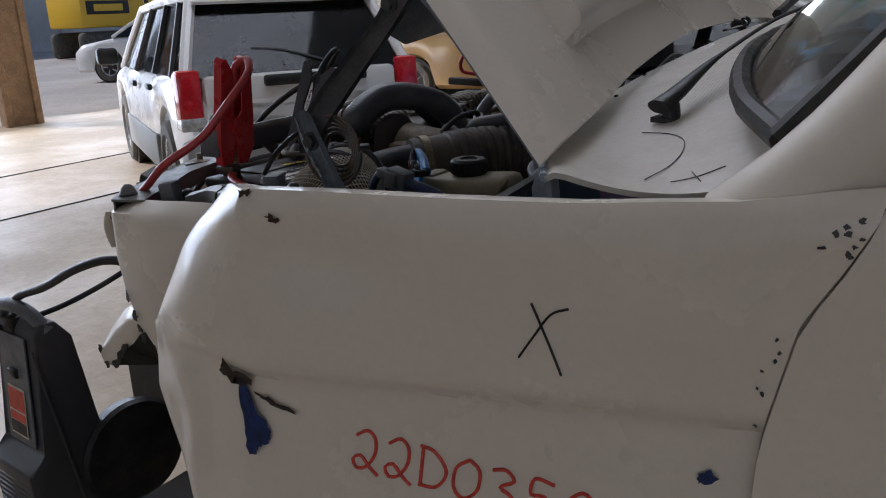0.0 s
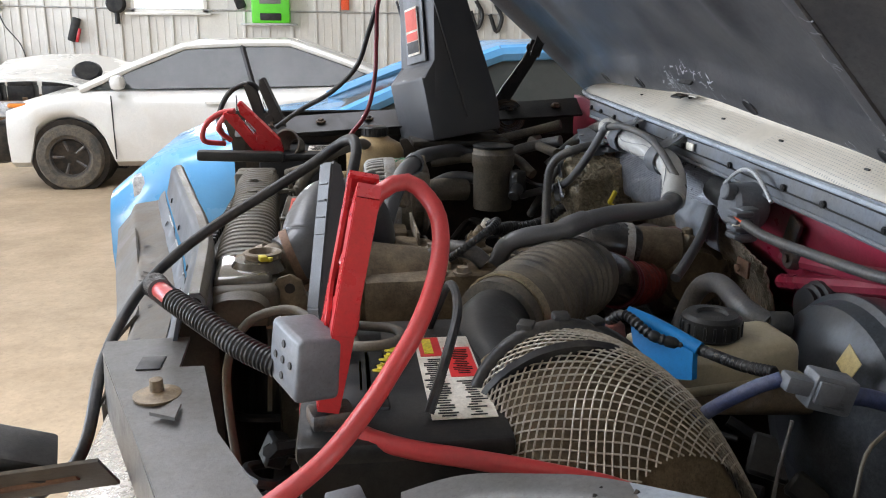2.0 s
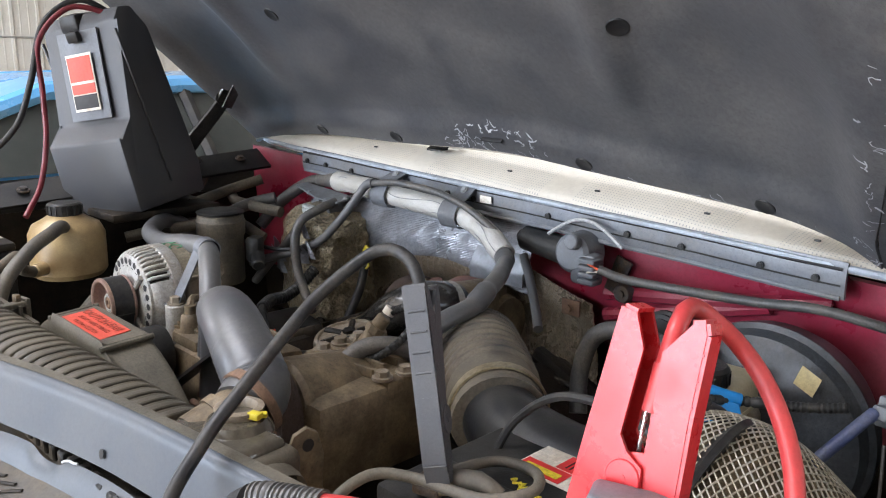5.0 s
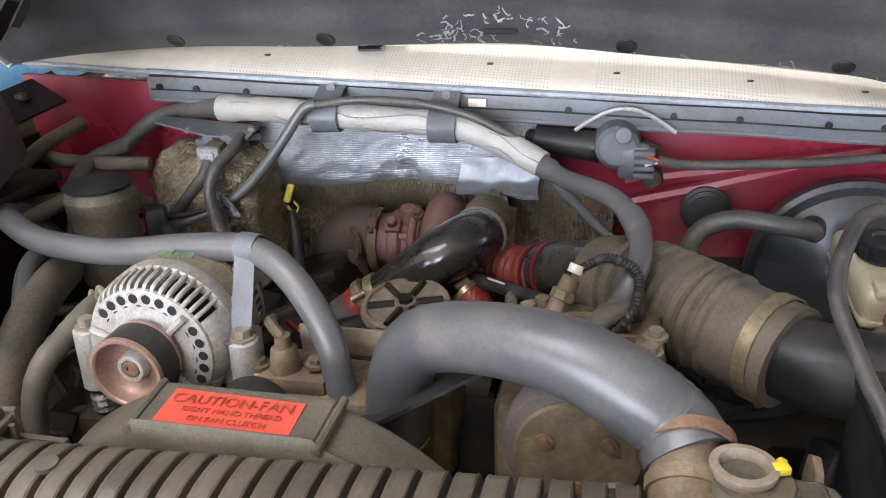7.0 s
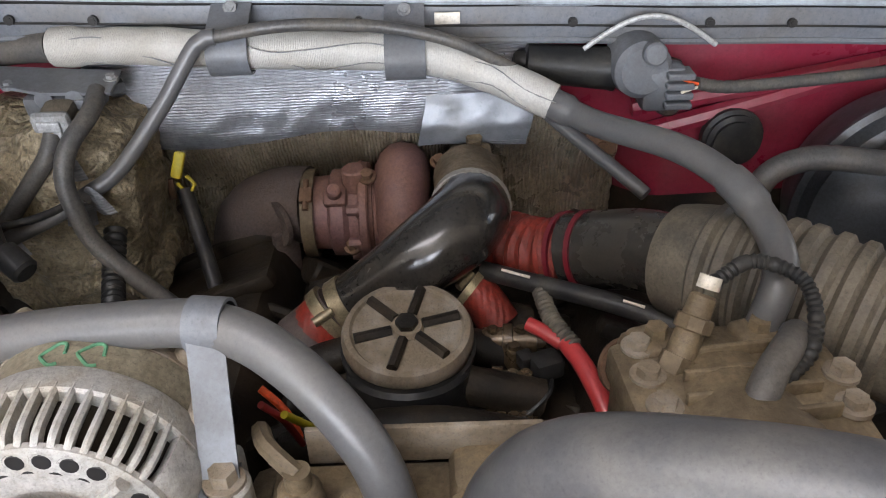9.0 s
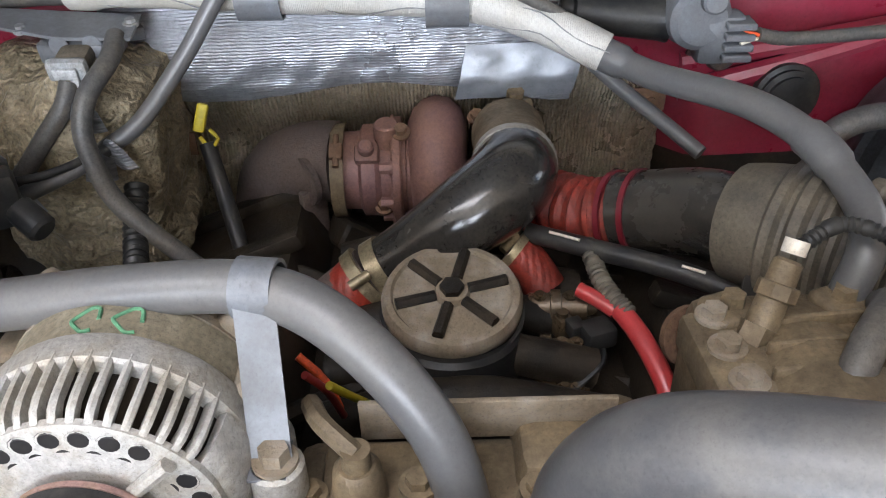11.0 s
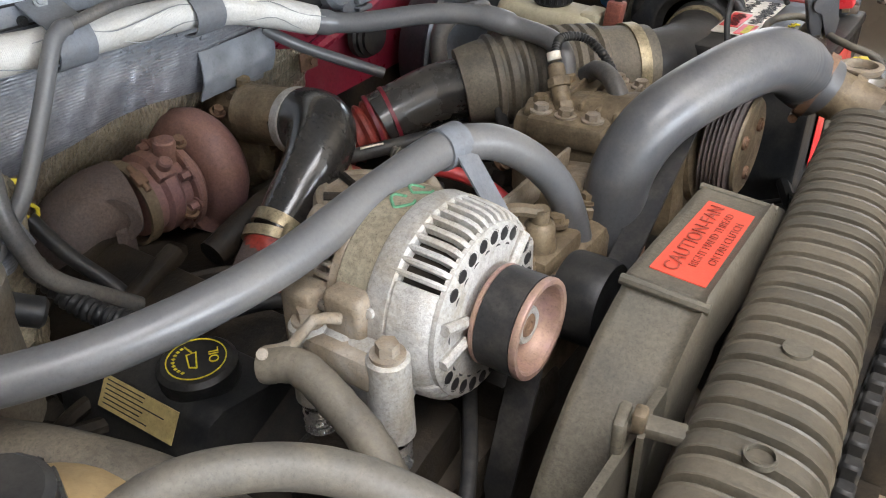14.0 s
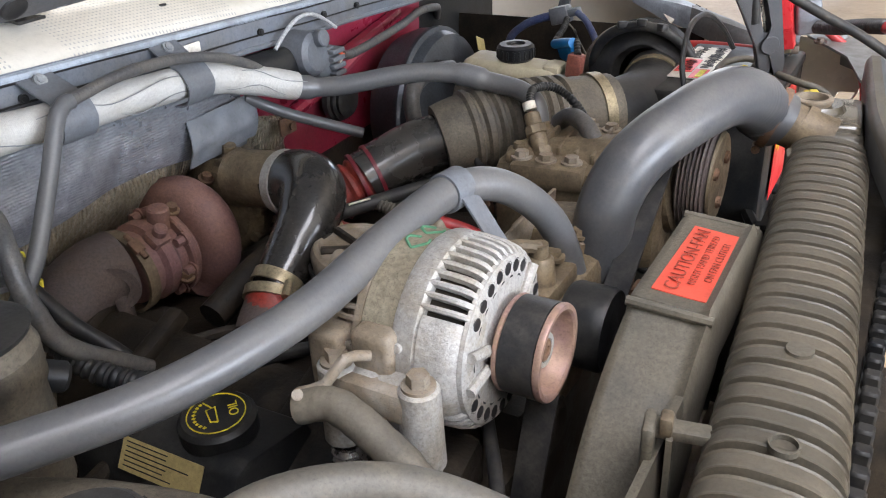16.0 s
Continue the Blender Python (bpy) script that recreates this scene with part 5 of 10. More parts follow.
for i in range(18):
    bm = bmesh.new()
    z = rnd(1.10, 1.24) if i < 8 else rnd(1.262, 1.295)
    x = front_gap(z) - abs(random.gauss(0, 0.012)) - 0.004
    ring = [(x + rnd(0.0006, 0.002 if i < 8 else 0.004) * math.cos(a * 0.9), z + rnd(0.0006, 0.0035) * math.sin(a * 0.9)) for a in range(7)]
    plate(bm, [(p, fender_y(p, q, table(p, FTOP)) - 0.0006, q) for p, q in ring], (0, -0.0006, 0))
    part("paint_chip", bm, HINGE, truck)

# torn clip on the cowl's edge
bm = bmesh.new()
tc_ = cowltop((1.735 - CY0) / CYL, 0.36)
plate(bm, [tc_ + Vector(o) for o in ((-0.030, 0.020, 0.002), (-0.004, 0.030, 0.010), (0.016, 0.004, 0.012), (0.004, -0.016, 0.008), (-0.014, -0.006, 0.004), (-0.026, -0.014, 0.002))], (0, 0, 0.003))
box(bm, tc_ + Vector((-0.004, 0.004, 0.016)), (0.020, 0.014, 0.018), (20, 15, 30), 0.003)
lathe(bm, [(0, 0.006), (0, 0.010), (0.006, 0.010), (0.006, 0.006), (0, 0.006)], tc_ + Vector((0.012, 0.010, 0.020)), (0.3, 0.6, 0.5), 16)
part("torn_clip", bm, PLASTIC, truck, "dark torn clip on the cowl's edge")
bm = bmesh.new()
plate(bm, [tc_ + Vector(o) for o in ((-0.012, -0.018, 0.006), (0.012, -0.010, 0.012), (0.010, -0.040, 0.012), (-0.010, -0.044, 0.006))], (0, 0, 0.002))
part("lifted_flake", bm, COWLW, truck)

# cowl marks
bm = bmesh.new()
for pts in ([(-0.338, 0.872), (-0.305, 0.862), (-0.280, 0.838), (-0.268, 0.80), (-0.269, 0.76), (-0.282, 0.722)], [(-0.254, 0.716), (-0.232, 0.724), (-0.208, 0.738)], [(-0.240, 0.738), (-0.224, 0.712)]):
    out = []
    for x, y in pts:
        u = (y - CY0) / CYL
        b = min(range(101), key=lambda k: abs(cowltop(u, k / 100).x - x))
        p = cowltop(u, b / 100)
        out.append((x, y, p.z + 0.001))
    tube(bm, out, 0.0006, 6, 0.008)
part("marker_cross", bm, INK, truck)

# bonnet, raised on its hinges
HC, HS = math.cos(radians(42)), math.sin(radians(42))


REAR_X = [(0.70, -0.379), (0.88, -0.40), (1.118, -0.43), (1.469, -0.45), (2.03, -0.44), (2.42, -0.40)]
REAR_Z = [(0.70, 1.303), (0.88, 1.326), (1.118, 1.363), (1.469, 1.399), (2.03, 1.402), (2.42, 1.36)]
INNER_X = [(0.945, -0.512), (1.0, -0.497), (1.096, -0.486), (1.37, -0.503), (1.532, -0.515), (1.786, -0.505), (2.05, -0.49), (2.3, -0.46), (2.37, -0.45)]
INNER_Z = [(0.945, 1.324), (1.0, 1.345), (1.096, 1.364), (1.37, 1.392), (1.532, 1.407), (1.786, 1.40), (2.05, 1.395), (2.3, 1.37), (2.37, 1.36)]
HDIR, HNOR = Vector((-HC, 0, HS)), Vector((HS, 0, HC))


def hood_pt(u, v):
    yb = lerp(0.70, 2.42, u)
    lean = 0.36 * min(0.28, 1.12 * v)
    y = lerp(0.697 + lean, 2.42, u)
    grow = min(1, v * 4)
    du, dv = min(u, 1 - u) * 1.72 - 0.235 + 0.06 * v, v * 1.12 - 0.085
    k = max(0.0, min(1.0, min(du, dv, (du + dv) * 0.7) / 0.022))
    dome = 0.022 * (1 - abs(2 * u - 1) ** 3) * grow + 0.034 * k * k * (3 - 2 * k)
    side = 0.02 * max(0, 1 - min(u, 1 - u) / 0.03) ** 2
    return Vector((ctable(yb, REAR_X), y, ctable(yb, REAR_Z))) + HDIR * 1.12 * v + HNOR * (dome - 0.05 * v * v - side + 0.010 * max(0.0, 1 - u / 0.2))


bm = bmesh.new()
surf(bm, hood_pt, 150, 90, 0.004)
hood = part("hood", bm, WHITE, truck, "raised white bonnet, black beneath")


def under(u, v):
    y = lerp(0.945 - 0.15 * min(1, max(0, v - 0.05) / 0.6), 2.375, u)
    p = Vector((ctable(y, INNER_X), y, ctable(y, INNER_Z))) + HDIR * 1.04 * v
    edge = min(1, max(0, min(u, 1 - u) - 0.012) / 0.03) * min(1, max(0, min(v, 1 - v) - 0.035) / 0.03)
    rib = math.exp(-((abs(u - 0.5) - 0.27) / 0.022) ** 2) * min(1, max(0, (v - 0.12) / 0.1))
    grow = min(1, v * 4)
    return p + HNOR * (0.014 * edge + 0.01 * noise.noise((u * 5, v * 5, 4.0)) * edge - 0.016 * rib * edge + 0.022 * (1 - abs(2 * u - 1) ** 3) * grow - 0.05 * v * v)


bm = bmesh.new()
surf(bm, under, 110, 70, 0.004)
part("hood_inner_panel", bm, UNDER, hood, "dusty black inner panel with chipped paint")


def rim(name, fn, nu, nv, material, label):
    bm = bmesh.new()
    surf(bm, fn, nu, nv, 0.002)
    part(name, bm, material, hood, label)


for e in (0.0, 1.0):
    rim("hood_side_edge", lambda a, v: hood_pt(e, v).lerp(under(e, v), a * 0.5), 3, 30, PRIMER, "blue-grey folded bonnet edge")
    bm = bmesh.new()
    surf(bm, lambda a, v: hood_pt(e, v).lerp(under(e, v), 0.5 + 0.5 * a), 6, 30, 0.002)
    part("hood_side_web", bm, UNDER, hood)
    rim("hood_edge", lambda u, a: hood_pt(u, e).lerp(under(u, e), a) - HNOR * 0.006 * math.sin(math.pi * a), 60, 4, WHITE, "dusty beige folded rear edge of the bonnet")


def on_under(y, d):
    """A place on the bonnet's underside, d up from its rear edge, and its outward normal."""
    v = d / 1.04
    y0 = 0.945 - 0.15 * min(1, max(0, v - 0.05) / 0.6)
    u = (y - y0) / (2.375 - y0)
    p = under(u, v)
    n = (under(u + 0.004, v) - p).cross(under(u, v + 0.004) - p).normalized()
    n = -n if n.x > 0 else n
    return p + n * 0.0045, n


for y, d in ((1.096, 0.016), (1.368, 0.016), (1.786, 0.017), (2.03, 0.016), (1.2, 0.30), (1.9, 0.3)):
    p, n = on_under(y, d)
    bm = bmesh.new()
    lathe(bm, [(0.0005, 0), (0.0006, 0.010), (0.0014, 0.0115), (0.0014, 0.0135), (-0.001, 0.0145)], p, n, 24)
    part("drain_plug", bm, INK, hood)
p, n = on_under(1.532, 0.03)
bm = bmesh.new()
box(bm, p, (0.012, 0.045, 0.004), (0, -48, 0), 0.002)
part("latch_slot", bm, INK, hood)


def chip(y, d, s, run=0.0):
    """One ragged line of bare primer, wandering over the panel."""
    steps = rnd(3, 6.5)
    an = rnd(0, 6.28) if run == 0.0 else rnd(-0.5, 0.5)
    pts = []
    for k in range(int(steps)):
        c, n = on_under(y, max(0.002, d))
        pts.append(c + n * 0.0003)
        an += rnd(-1.1, 1.1)
        y += 0.004 * math.cos(an)
        d += 0.004 * math.sin(an)
    bm = bmesh.new()
    rings = []
    for k, p in enumerate(pts):
        t = (pts[min(k + 1, len(pts) - 1)] - pts[max(k - 1, 0)]).normalized()
        w = t.cross(n) * s * rnd(0.25, 1.0)
        rings.append((bm.verts.new(p - w), bm.verts.new(p + w)))
    for (a, b), (e, f) in zip(rings, rings[1:]):
        bm.faces.new((a, b, f, e))
    part("paint_chip", bm, CHIP, hood)


for k in range(48):
    y0, d0, sy, sd = random.choice(((1.475, 0.03, 0.02, 0.012), (1.53, 0.048, 0.025, 0.006), (1.58, 0.03, 0.02, 0.012), (1.60, 0.012, 0.03, 0.006)))
    chip(random.gauss(y0, sy), abs(random.gauss(d0, sd)), rnd(0.0007, 0.0022))
for k in range(30):
    chip(rnd(1.0, 1.9), 0.003, rnd(0.0004, 0.001), 1.0)
for k in range(26):
    d0 = abs(random.gauss(0, 0.2))
    chip(0.952 - 0.15 * min(1, max(0, d0 - 0.05) / 0.62) + abs(random.gauss(0, 0.008)), d0, rnd(0.0005, 0.0018))

# bonnet hinges with coil springs


def hinge(y, sgn, name):
    h = thing(name, (-0.67, y, 1.2), "dark steel bonnet hinge arm with a coiled spring", "hinge", "bonnet hinges")
    dy = 0.05 * sgn

    def strip(pts, half, yy, t, lean=0.0):
        """A stamped strip through (x, z) points, with turned-up edges."""
        bm = bmesh.new()
        n = len(pts)
        rows = []
        for k, (x, z) in enumerate(pts):
            d = Vector((pts[min(k + 1, n - 1)][0] - pts[max(k - 1, 0)][0], 0, pts[min(k + 1, n - 1)][1] - pts[max(k - 1, 0)][1])).normalized()
            s = Vector((d.z, 0, -d.x))
            w = half[k]
            rows.append([bm.verts.new(Vector((x, yy + sgn * lean * max(0.0, z - 1.33), z)) + s * a * w + Vector((0, b * sgn, 0))) for a, b in ((-1, -t), (-0.8, 0), (0.8, 0), (1, -t), (1, 0.003), (-1, 0.003))])
        for A, B_ in zip(rows, rows[1:]):
            for k in range(6):
                bm.faces.new((A[k], A[(k + 1) % 6], B_[(k + 1) % 6], B_[k]))
        bm.faces.new(rows[0])
        bm.faces.new(rows[-1][::-1])
        return bm
    part("spring_bracket", strip([(-0.688, 1.344), (-0.684, 1.337), (-0.673, 1.312), (-0.648, 1.265), (-0.622, 1.225), (-0.605, 1.15)], (0.004, 0.0095, 0.0112, 0.0105, 0.010, 0.012), y - 0.03 * sgn, 0.006), BRACKETM, h, "scuffed blue-grey steel bracket")
    bm = bmesh.new()
    edge = [Vector((x - w, y - 0.0345 * sgn, z)) for x, z, w in ((-0.686, 1.337, 0.008), (-0.678, 1.318, 0.0105), (-0.671, 1.303, 0.0118), (-0.660, 1.285, 0.0118), (-0.650, 1.268, 0.0115))]
    line_ = smooth_path(edge, 0.003)
    wide = [0.0015 + 0.0065 * abs(noise.noise((k * 0.55, sgn, 3))) for k in range(len(line_))]
    plate(bm, line_ + [p + Vector((w, 0, 0)) for p, w in zip(line_, wide)][::-1], (0, -0.0008 * sgn, 0))
    part("torn_paint", bm, CHIP, h, "torn pale paint along the bracket's edge")
    part("arm", strip([(-0.688, 1.290), (-0.680, 1.325), (-0.664, 1.36), (-0.648, 1.392), (-0.632, 1.424), (-0.622, 1.447), (-0.614, 1.477)], (0.012, 0.017, 0.017, 0.015, 0.014, 0.014, 0.016), y - 0.018 * sgn, 0.007, 0.75), HINGE, h)
    bm = bmesh.new()
    plate(bm, [(x, y + (0.004 + 0.75 * (z - 1.33)) * sgn, z) for x, z in (((-0.640, 1.43), (-0.60, 1.415), (-0.545, 1.43), (-0.55, 1.455), (-0.625, 1.52)) if sgn > 0 else ((-0.632, 1.445), (-0.61, 1.44), (-0.605, 1.47), (-0.625, 1.49)))], (0, 0.004 * sgn, 0))
    part("hood_plate", bm, HINGE, h)
    bm = bmesh.new()
    coil = []
    for k in range(5 * 24 + 1):
        a, f = 2 * math.pi * k / 24, k / 120
        r = lerp(0.018, 0.045, f)
        coil.append((-0.662 + r * math.cos(a), y + (0.006 - 0.016 * f) * sgn, 1.296 + r * math.sin(a)))
    tube(bm, coil, 0.0023, 8, curve=False)
    part("coil_spring", bm, DARKM, h)
    for x, z, o in ((-0.674, 1.310, 0.031), (-0.626, 1.462, -0.075)):
        bm = bmesh.new()
        bolt(bm, (x, y - o * sgn, z), (0, -sgn, 0), 0.008, 0.007)
        part("bolt", bm, HINGE, h)


hinge(0.705, 1, "hood_hinge")
hinge(2.30, -1, "hood_hinge")

bm = bmesh.new()


def railf(u, v):
    y = lerp(1.09, 1.91, u)
    x = RAILX(y)
    prof = [(0.0, 0.022, 1.225), (0.12, 0.022, 1.258), (0.2, 0.016, 1.265), (0.34, 0.002, 1.264), (0.42, -0.003, 1.257), (1.0, -0.0145, 1.2115)]
    dx = table(v, [(a, b) for a, b, c in prof])
    z = table(v, [(a, c) for a, b, c in prof])
    return Vector((x + dx, y, z - 0.017 + 0.003 * noise.noise((y * 5, v, 0))))


surf(bm, railf, 50, 22, 0.004)
rail = part("radiator_rail", bm, RAILM, truck, "grey steel rail across the radiator, bent by the crash")
bm = bmesh.new()
surf(bm, lambda u, v: railf(u, lerp(0.10, 0.30, v)) + Vector((0, 0, 0.0012 + 0.0006 * noise.noise((u * 60, v * 4, 2)))), 60, 6, 0.0006)
part("dust_film", bm, SHROUD, rail, "film of tan dust along the rail's top")
for y, v in ((1.17, 0.8), (1.33, 0.85), (1.56, 0.85), (1.75, 0.8)):
    bm = bmesh.new()
    p = railf((y - 1.09) / 0.82, v)
    lathe(bm, [(0, 0), (0.0, 0.004), (0.001, 0.0045), (0.001, 0.0)], p + Vector((-0.0012, 0, 0.0003)), (-0.96, 0, 0.25), 14)
    part("hole", bm, INK, rail)
bm = bmesh.new()
box(bm, (-1.285, 2.10, 1.236), (0.18, 0.03, 0.022), (0, 2, 0), 0.005)
part("battery_clamp_bar", bm, PLASTIC, truck, "black bar clamping the second battery")
bm = bmesh.new()


def lowpan(u, v):
    y = lerp(1.06, 1.97, u)
    x = RAILX(y) - 0.031 - 0.058 * v
    return Vector((x, y, 1.168 - 0.014 * v + 0.004 * math.sin(u * 13 + v * 2) * (0.3 + v) - 0.02 * max(0, v - 0.8) * 5 - 0.004 * math.exp(-((u - 0.55) / 0.05) ** 2 - ((v - 0.4) / 0.2) ** 2)))


def edge_strip(u, v):
    """The bent strip between rail and plate: its upper edge is scalloped and torn."""
    y = lerp(1.06, 1.97, u)
    cut_ = 0.010 * math.exp(-((y - 1.405) / 0.022) ** 4) + table(y, [(1.06, 0.012), (1.24, 0.013), (1.275, 0.004), (1.35, 0.0), (1.5, 0.003), (1.56, 0.003), (1.566, 0.010), (1.62, 0.009), (1.63, 0.0), (1.97, 0.002)])
    x = RAILX(y) - 0.0175 - 0.0145 * v
    return Vector((x, y, lerp(1.190 - cut_, 1.1665, v) + 0.0015 * math.sin(y * 40) + 0.003 * math.sin(math.pi * v)))


surf(bm, lowpan, 60, 12, 0.003)
lp = part("header_plate", bm, CORE, truck, "dusty buckled header plate with holes")
bm = bmesh.new()
surf(bm, edge_strip, 160, 8, 0.0016)
es = part("bent_edge_strip", bm, RAILM, truck, "bent grey strip with a torn, scalloped edge")
for y, v, r in ((1.29, 0.55, 0.0055), (1.70, 0.5, 0.005)):
    bm = bmesh.new()
    p = edge_strip((y - 1.06) / 0.91, v)
    lathe(bm, [(0, 0), (0.0, r), (0.001, r), (0.001, 0.0)], p + Vector((-0.001, 0, 0.0012)), (-0.85, 0, 0.5), 16)
    part("hole", bm, INK, es)
for y0, y1 in ((1.50, 1.56), (1.63, 1.72), (1.36, 1.385), (1.22, 1.27)):
    bm = bmesh.new()
    tube(bm, [edge_strip((lerp(y0, y1, k / 8) - 1.06) / 0.91, 0.0) + Vector((-0.001, 0, 0.0006 + rnd(0, 0.001))) for k in range(9)], 0.0012, 6, 0.004)
    part("bright_torn_lip", bm, ALUFLY, es)
bm = bmesh.new()
for k in range(3):
    q = [lowpan(0.37 + 0.02 * k + 0.012 * j, 0.30 + 0.12 * j - 0.05 * k) + Vector((0, rnd(-0.004, 0.004), 0.0012)) for j in range(5)]
    tube(bm, q, 0.0022, 6, 0.004, flat=0.4)
part("dried_drip", bm, GRIME_SHADE, lp)
for u, v in ((0.08, 0.45), (0.16, 0.6), (0.30, 0.55), (0.395, 0.6), (0.50, 0.45), (0.62, 0.55)):
    bm = bmesh.new()
    p = lowpan(u, v)
    lathe(bm, [(0, 0), (0.0, rnd(0.0035, 0.006)), (0.001, 0.0)], p + Vector((0, 0, 0.0022)), (-0.25, 0, 1), 14)
    part("hole", bm, INK, lp)
bm = bmesh.new()
plate(bm, [(-1.14, 0.715, 1.188), (-1.166, 0.75, 1.190), (-1.228, 0.903, 1.196), (-1.297, 1.074, 1.20), (-1.30, 1.10, 1.20), (-1.22, 1.10, 1.202), (-1.217, 1.028, 1.2), (-1.195, 1.028, 1.2), (-1.165, 0.90, 1.198), (-1.10, 0.765, 1.19), (-1.085, 0.735, 1.188)], (0, 0, -0.004))
surf(bm, lambda u, v: Vector((ctable(lerp(0.72, 1.1, u), [(0.72, -1.143), (0.75, -1.166), (0.903, -1.228), (1.074, -1.297), (1.1, -1.30)]) - 0.003 * v, lerp(0.72, 1.1, u), lerp(1.188, 1.199, u) - 0.05 * v)), 12, 3, 0.003)
cp = part("core_plate", bm, COREG, truck, "dusty grey core support plate")
bm = bmesh.new()
box(bm, (-1.244, 1.038, 1.2005), (0.022, 0.03, 0.002), bev=0.001)
part("square_hole", bm, INK, cp)
bm = bmesh.new()
lathe(bm, [(0, 0), (0, 0.0195), (0.0025, 0.02), (0.005, 0.012), (0.006, 0.006), (0.016, 0.0055), (0.018, 0.0)], (-1.225, 0.972, 1.197), (0, 0, 1), 22)
part("washer_bolt", bm, TAN, cp)
bm = bmesh.new()
plate(bm, [(-1.222, 0.93, 1.2), (-1.20, 0.945, 1.2), (-1.20, 0.918, 1.2)], (0, 0, 0.003))
part("pressed_triangle", bm, COREG, cp)
bm = bmesh.new()
cyl(bm, (-1.137, 0.745, 1.185), (-1.140, 0.748, 1.206), 0.015, 0.010, bev=0.005)
part("rubber_stop", bm, COREG, cp)
bm = bmesh.new()
bolt(bm, (-1.115, 0.80, 1.193), (0, 0, 1), 0.007, 0.006)
part("bolt", bm, DARKM, cp)
# latch bracket sticking out ahead
lat = thing("bent_latch_bracket", (-1.33, 0.96, 1.12), "bent torn grille bracket sticking out of the core support", "bracket")
bm = bmesh.new()
surf(bm, lambda u, v: Vector((-1.265 - 0.10 * u, 0.93 + 0.05 * v, 1.165 - 0.05 * v - 0.01 * u)), 6, 4, 0.003)
part("strap", bm, CORE, lat)
bm = bmesh.new()
cyl(bm, (-1.29, 0.955, 1.14), (-1.365, 0.958, 1.128), 0.007)
part("rod", bm, RUST, lat)
bm = bmesh.new()
plate(bm, [(-1.362, 0.935, 1.145), (-1.40, 0.96, 1.12), (-1.362, 0.985, 1.145), (-1.362, 0.985, 1.105), (-1.362, 0.935, 1.105)], (-0.004, 0, 0))
part("tip", bm, PRIMER, lat)
bm = bmesh.new()
box(bm, (-1.34, 0.965, 1.155), (0.06, 0.05, 0.02), (10, 25, 20), 0.004)
part("clip", bm, PLASTIC, lat)

# inner fender rail, driver's side
bm = bmesh.new()


def irail(u, v):
    x = lerp(-1.03, -0.762, u)
    y = lerp(0.785, 0.675, u ** 1.2) + 0.01 * math.sin(u * 7)
    z = lerp(1.190, 1.225, u) + 0.012 * math.sin(u * 3.1)
    w = [(-0.02, -0.03), (-0.018, 0.0), (-0.006, 0.006), (0.02, 0.004), (0.026, -0.006), (0.028, -0.035)]
    k = v * 5
    i = min(4, int(k))
    a, b = w[i], w[i + 1]
    e = 1 - 0.75 * max(0.0, (u - 0.55) / 0.45) ** 1.6
    return Vector((x, y + lerp(a[0], b[0], k - i) * e, z + lerp(a[1], b[1], k - i) * e + 0.003 * noise.noise((x * 20, v * 4, 0))))


# Darker steel on the front half: more dirt, and its shade painted in.
surf(bm, lambda u, v: irail(0.52 * u, v), 24, 15, 0.003)
part("inner_fender_rail", bm, COREG, truck, "front half of the buckled inner fender rail, coloured darker for grime and shade")
bm = bmesh.new()
surf(bm, lambda u, v: irail(0.52 + 0.48 * u, v), 24, 15, 0.003)
part("inner_fender_rail", bm, FENDRAIL, truck, "buckled blue-grey inner fender rail")
for k in range(9):
    bm = bmesh.new()
    u0 = 0.40 + 0.06 * k
    row = [irail(min(1, u0 + 0.013 * j), 0.06) + Vector((0, -0.001 - rnd(0, 0.002), 0.001)) for j in range(5)]
    for p, q in zip(row, row[1:]):
        plate(bm, [p, q, q + Vector((0, -rnd(0.001, 0.003), -rnd(0.001, 0.005))), p + Vector((0, -rnd(0.001, 0.003), -rnd(0.001, 0.005)))], (0, 0, -0.001))
    part("torn_edge", bm, BLUEM, truck, "torn edge with blue paint")
for k in range(7):
    bm = bmesh.new()
    p = irail(0.44 + 0.012 * k + rnd(-0.02, 0.02), rnd(0.3, 0.6))
    tube(bm, [p, p + Vector((rnd(-0.008, 0.008), -0.006, -0.006)), p + Vector((rnd(-0.012, 0.012), -0.012, -rnd(0.012, 0.02)))], rnd(0.0008, 0.002), 6)
    part("gouge", bm, GRIME_SHADE, truck, "dark gouge in the buckled rail")
for x, y, z, s in ((-1.066, 0.772, 1.190, 0.78), (-0.748, 0.682, 1.244, 0.70)):
    st = thing("rubber_bump_stop", (x, y, z - 0.03), "black rubber bonnet bump stop on the fender rail", "bump stop", "bonnet bump stops")
    bm = bmesh.new()
    box(bm, (x, y, z), (0.034 * s, 0.032 * s, 0.054 * s), (6, -4, 14), 0.004, 3)
    box(bm, (x, y, z + 0.024 * s), (0.031 * s, 0.034 * s, 0.008 * s), (6, -4, 14), 0.002)
    part("block", bm, GREYP, st)
    bm = bmesh.new()
    cyl(bm, (x + 0.01, y + 0.02 * s, z - 0.005), (x + 0.012, y + 0.038 * s, z - 0.005), 0.014 * s, bev=0.003)
    part("foot", bm, RUBBER, st)

# inner aprons, far fender, near-black sheet for the shade under the engine
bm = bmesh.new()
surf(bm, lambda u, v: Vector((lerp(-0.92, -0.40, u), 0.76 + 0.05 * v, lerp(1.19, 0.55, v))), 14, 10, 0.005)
part("inner_apron", bm, GRIME_SHADE, truck)
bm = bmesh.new()
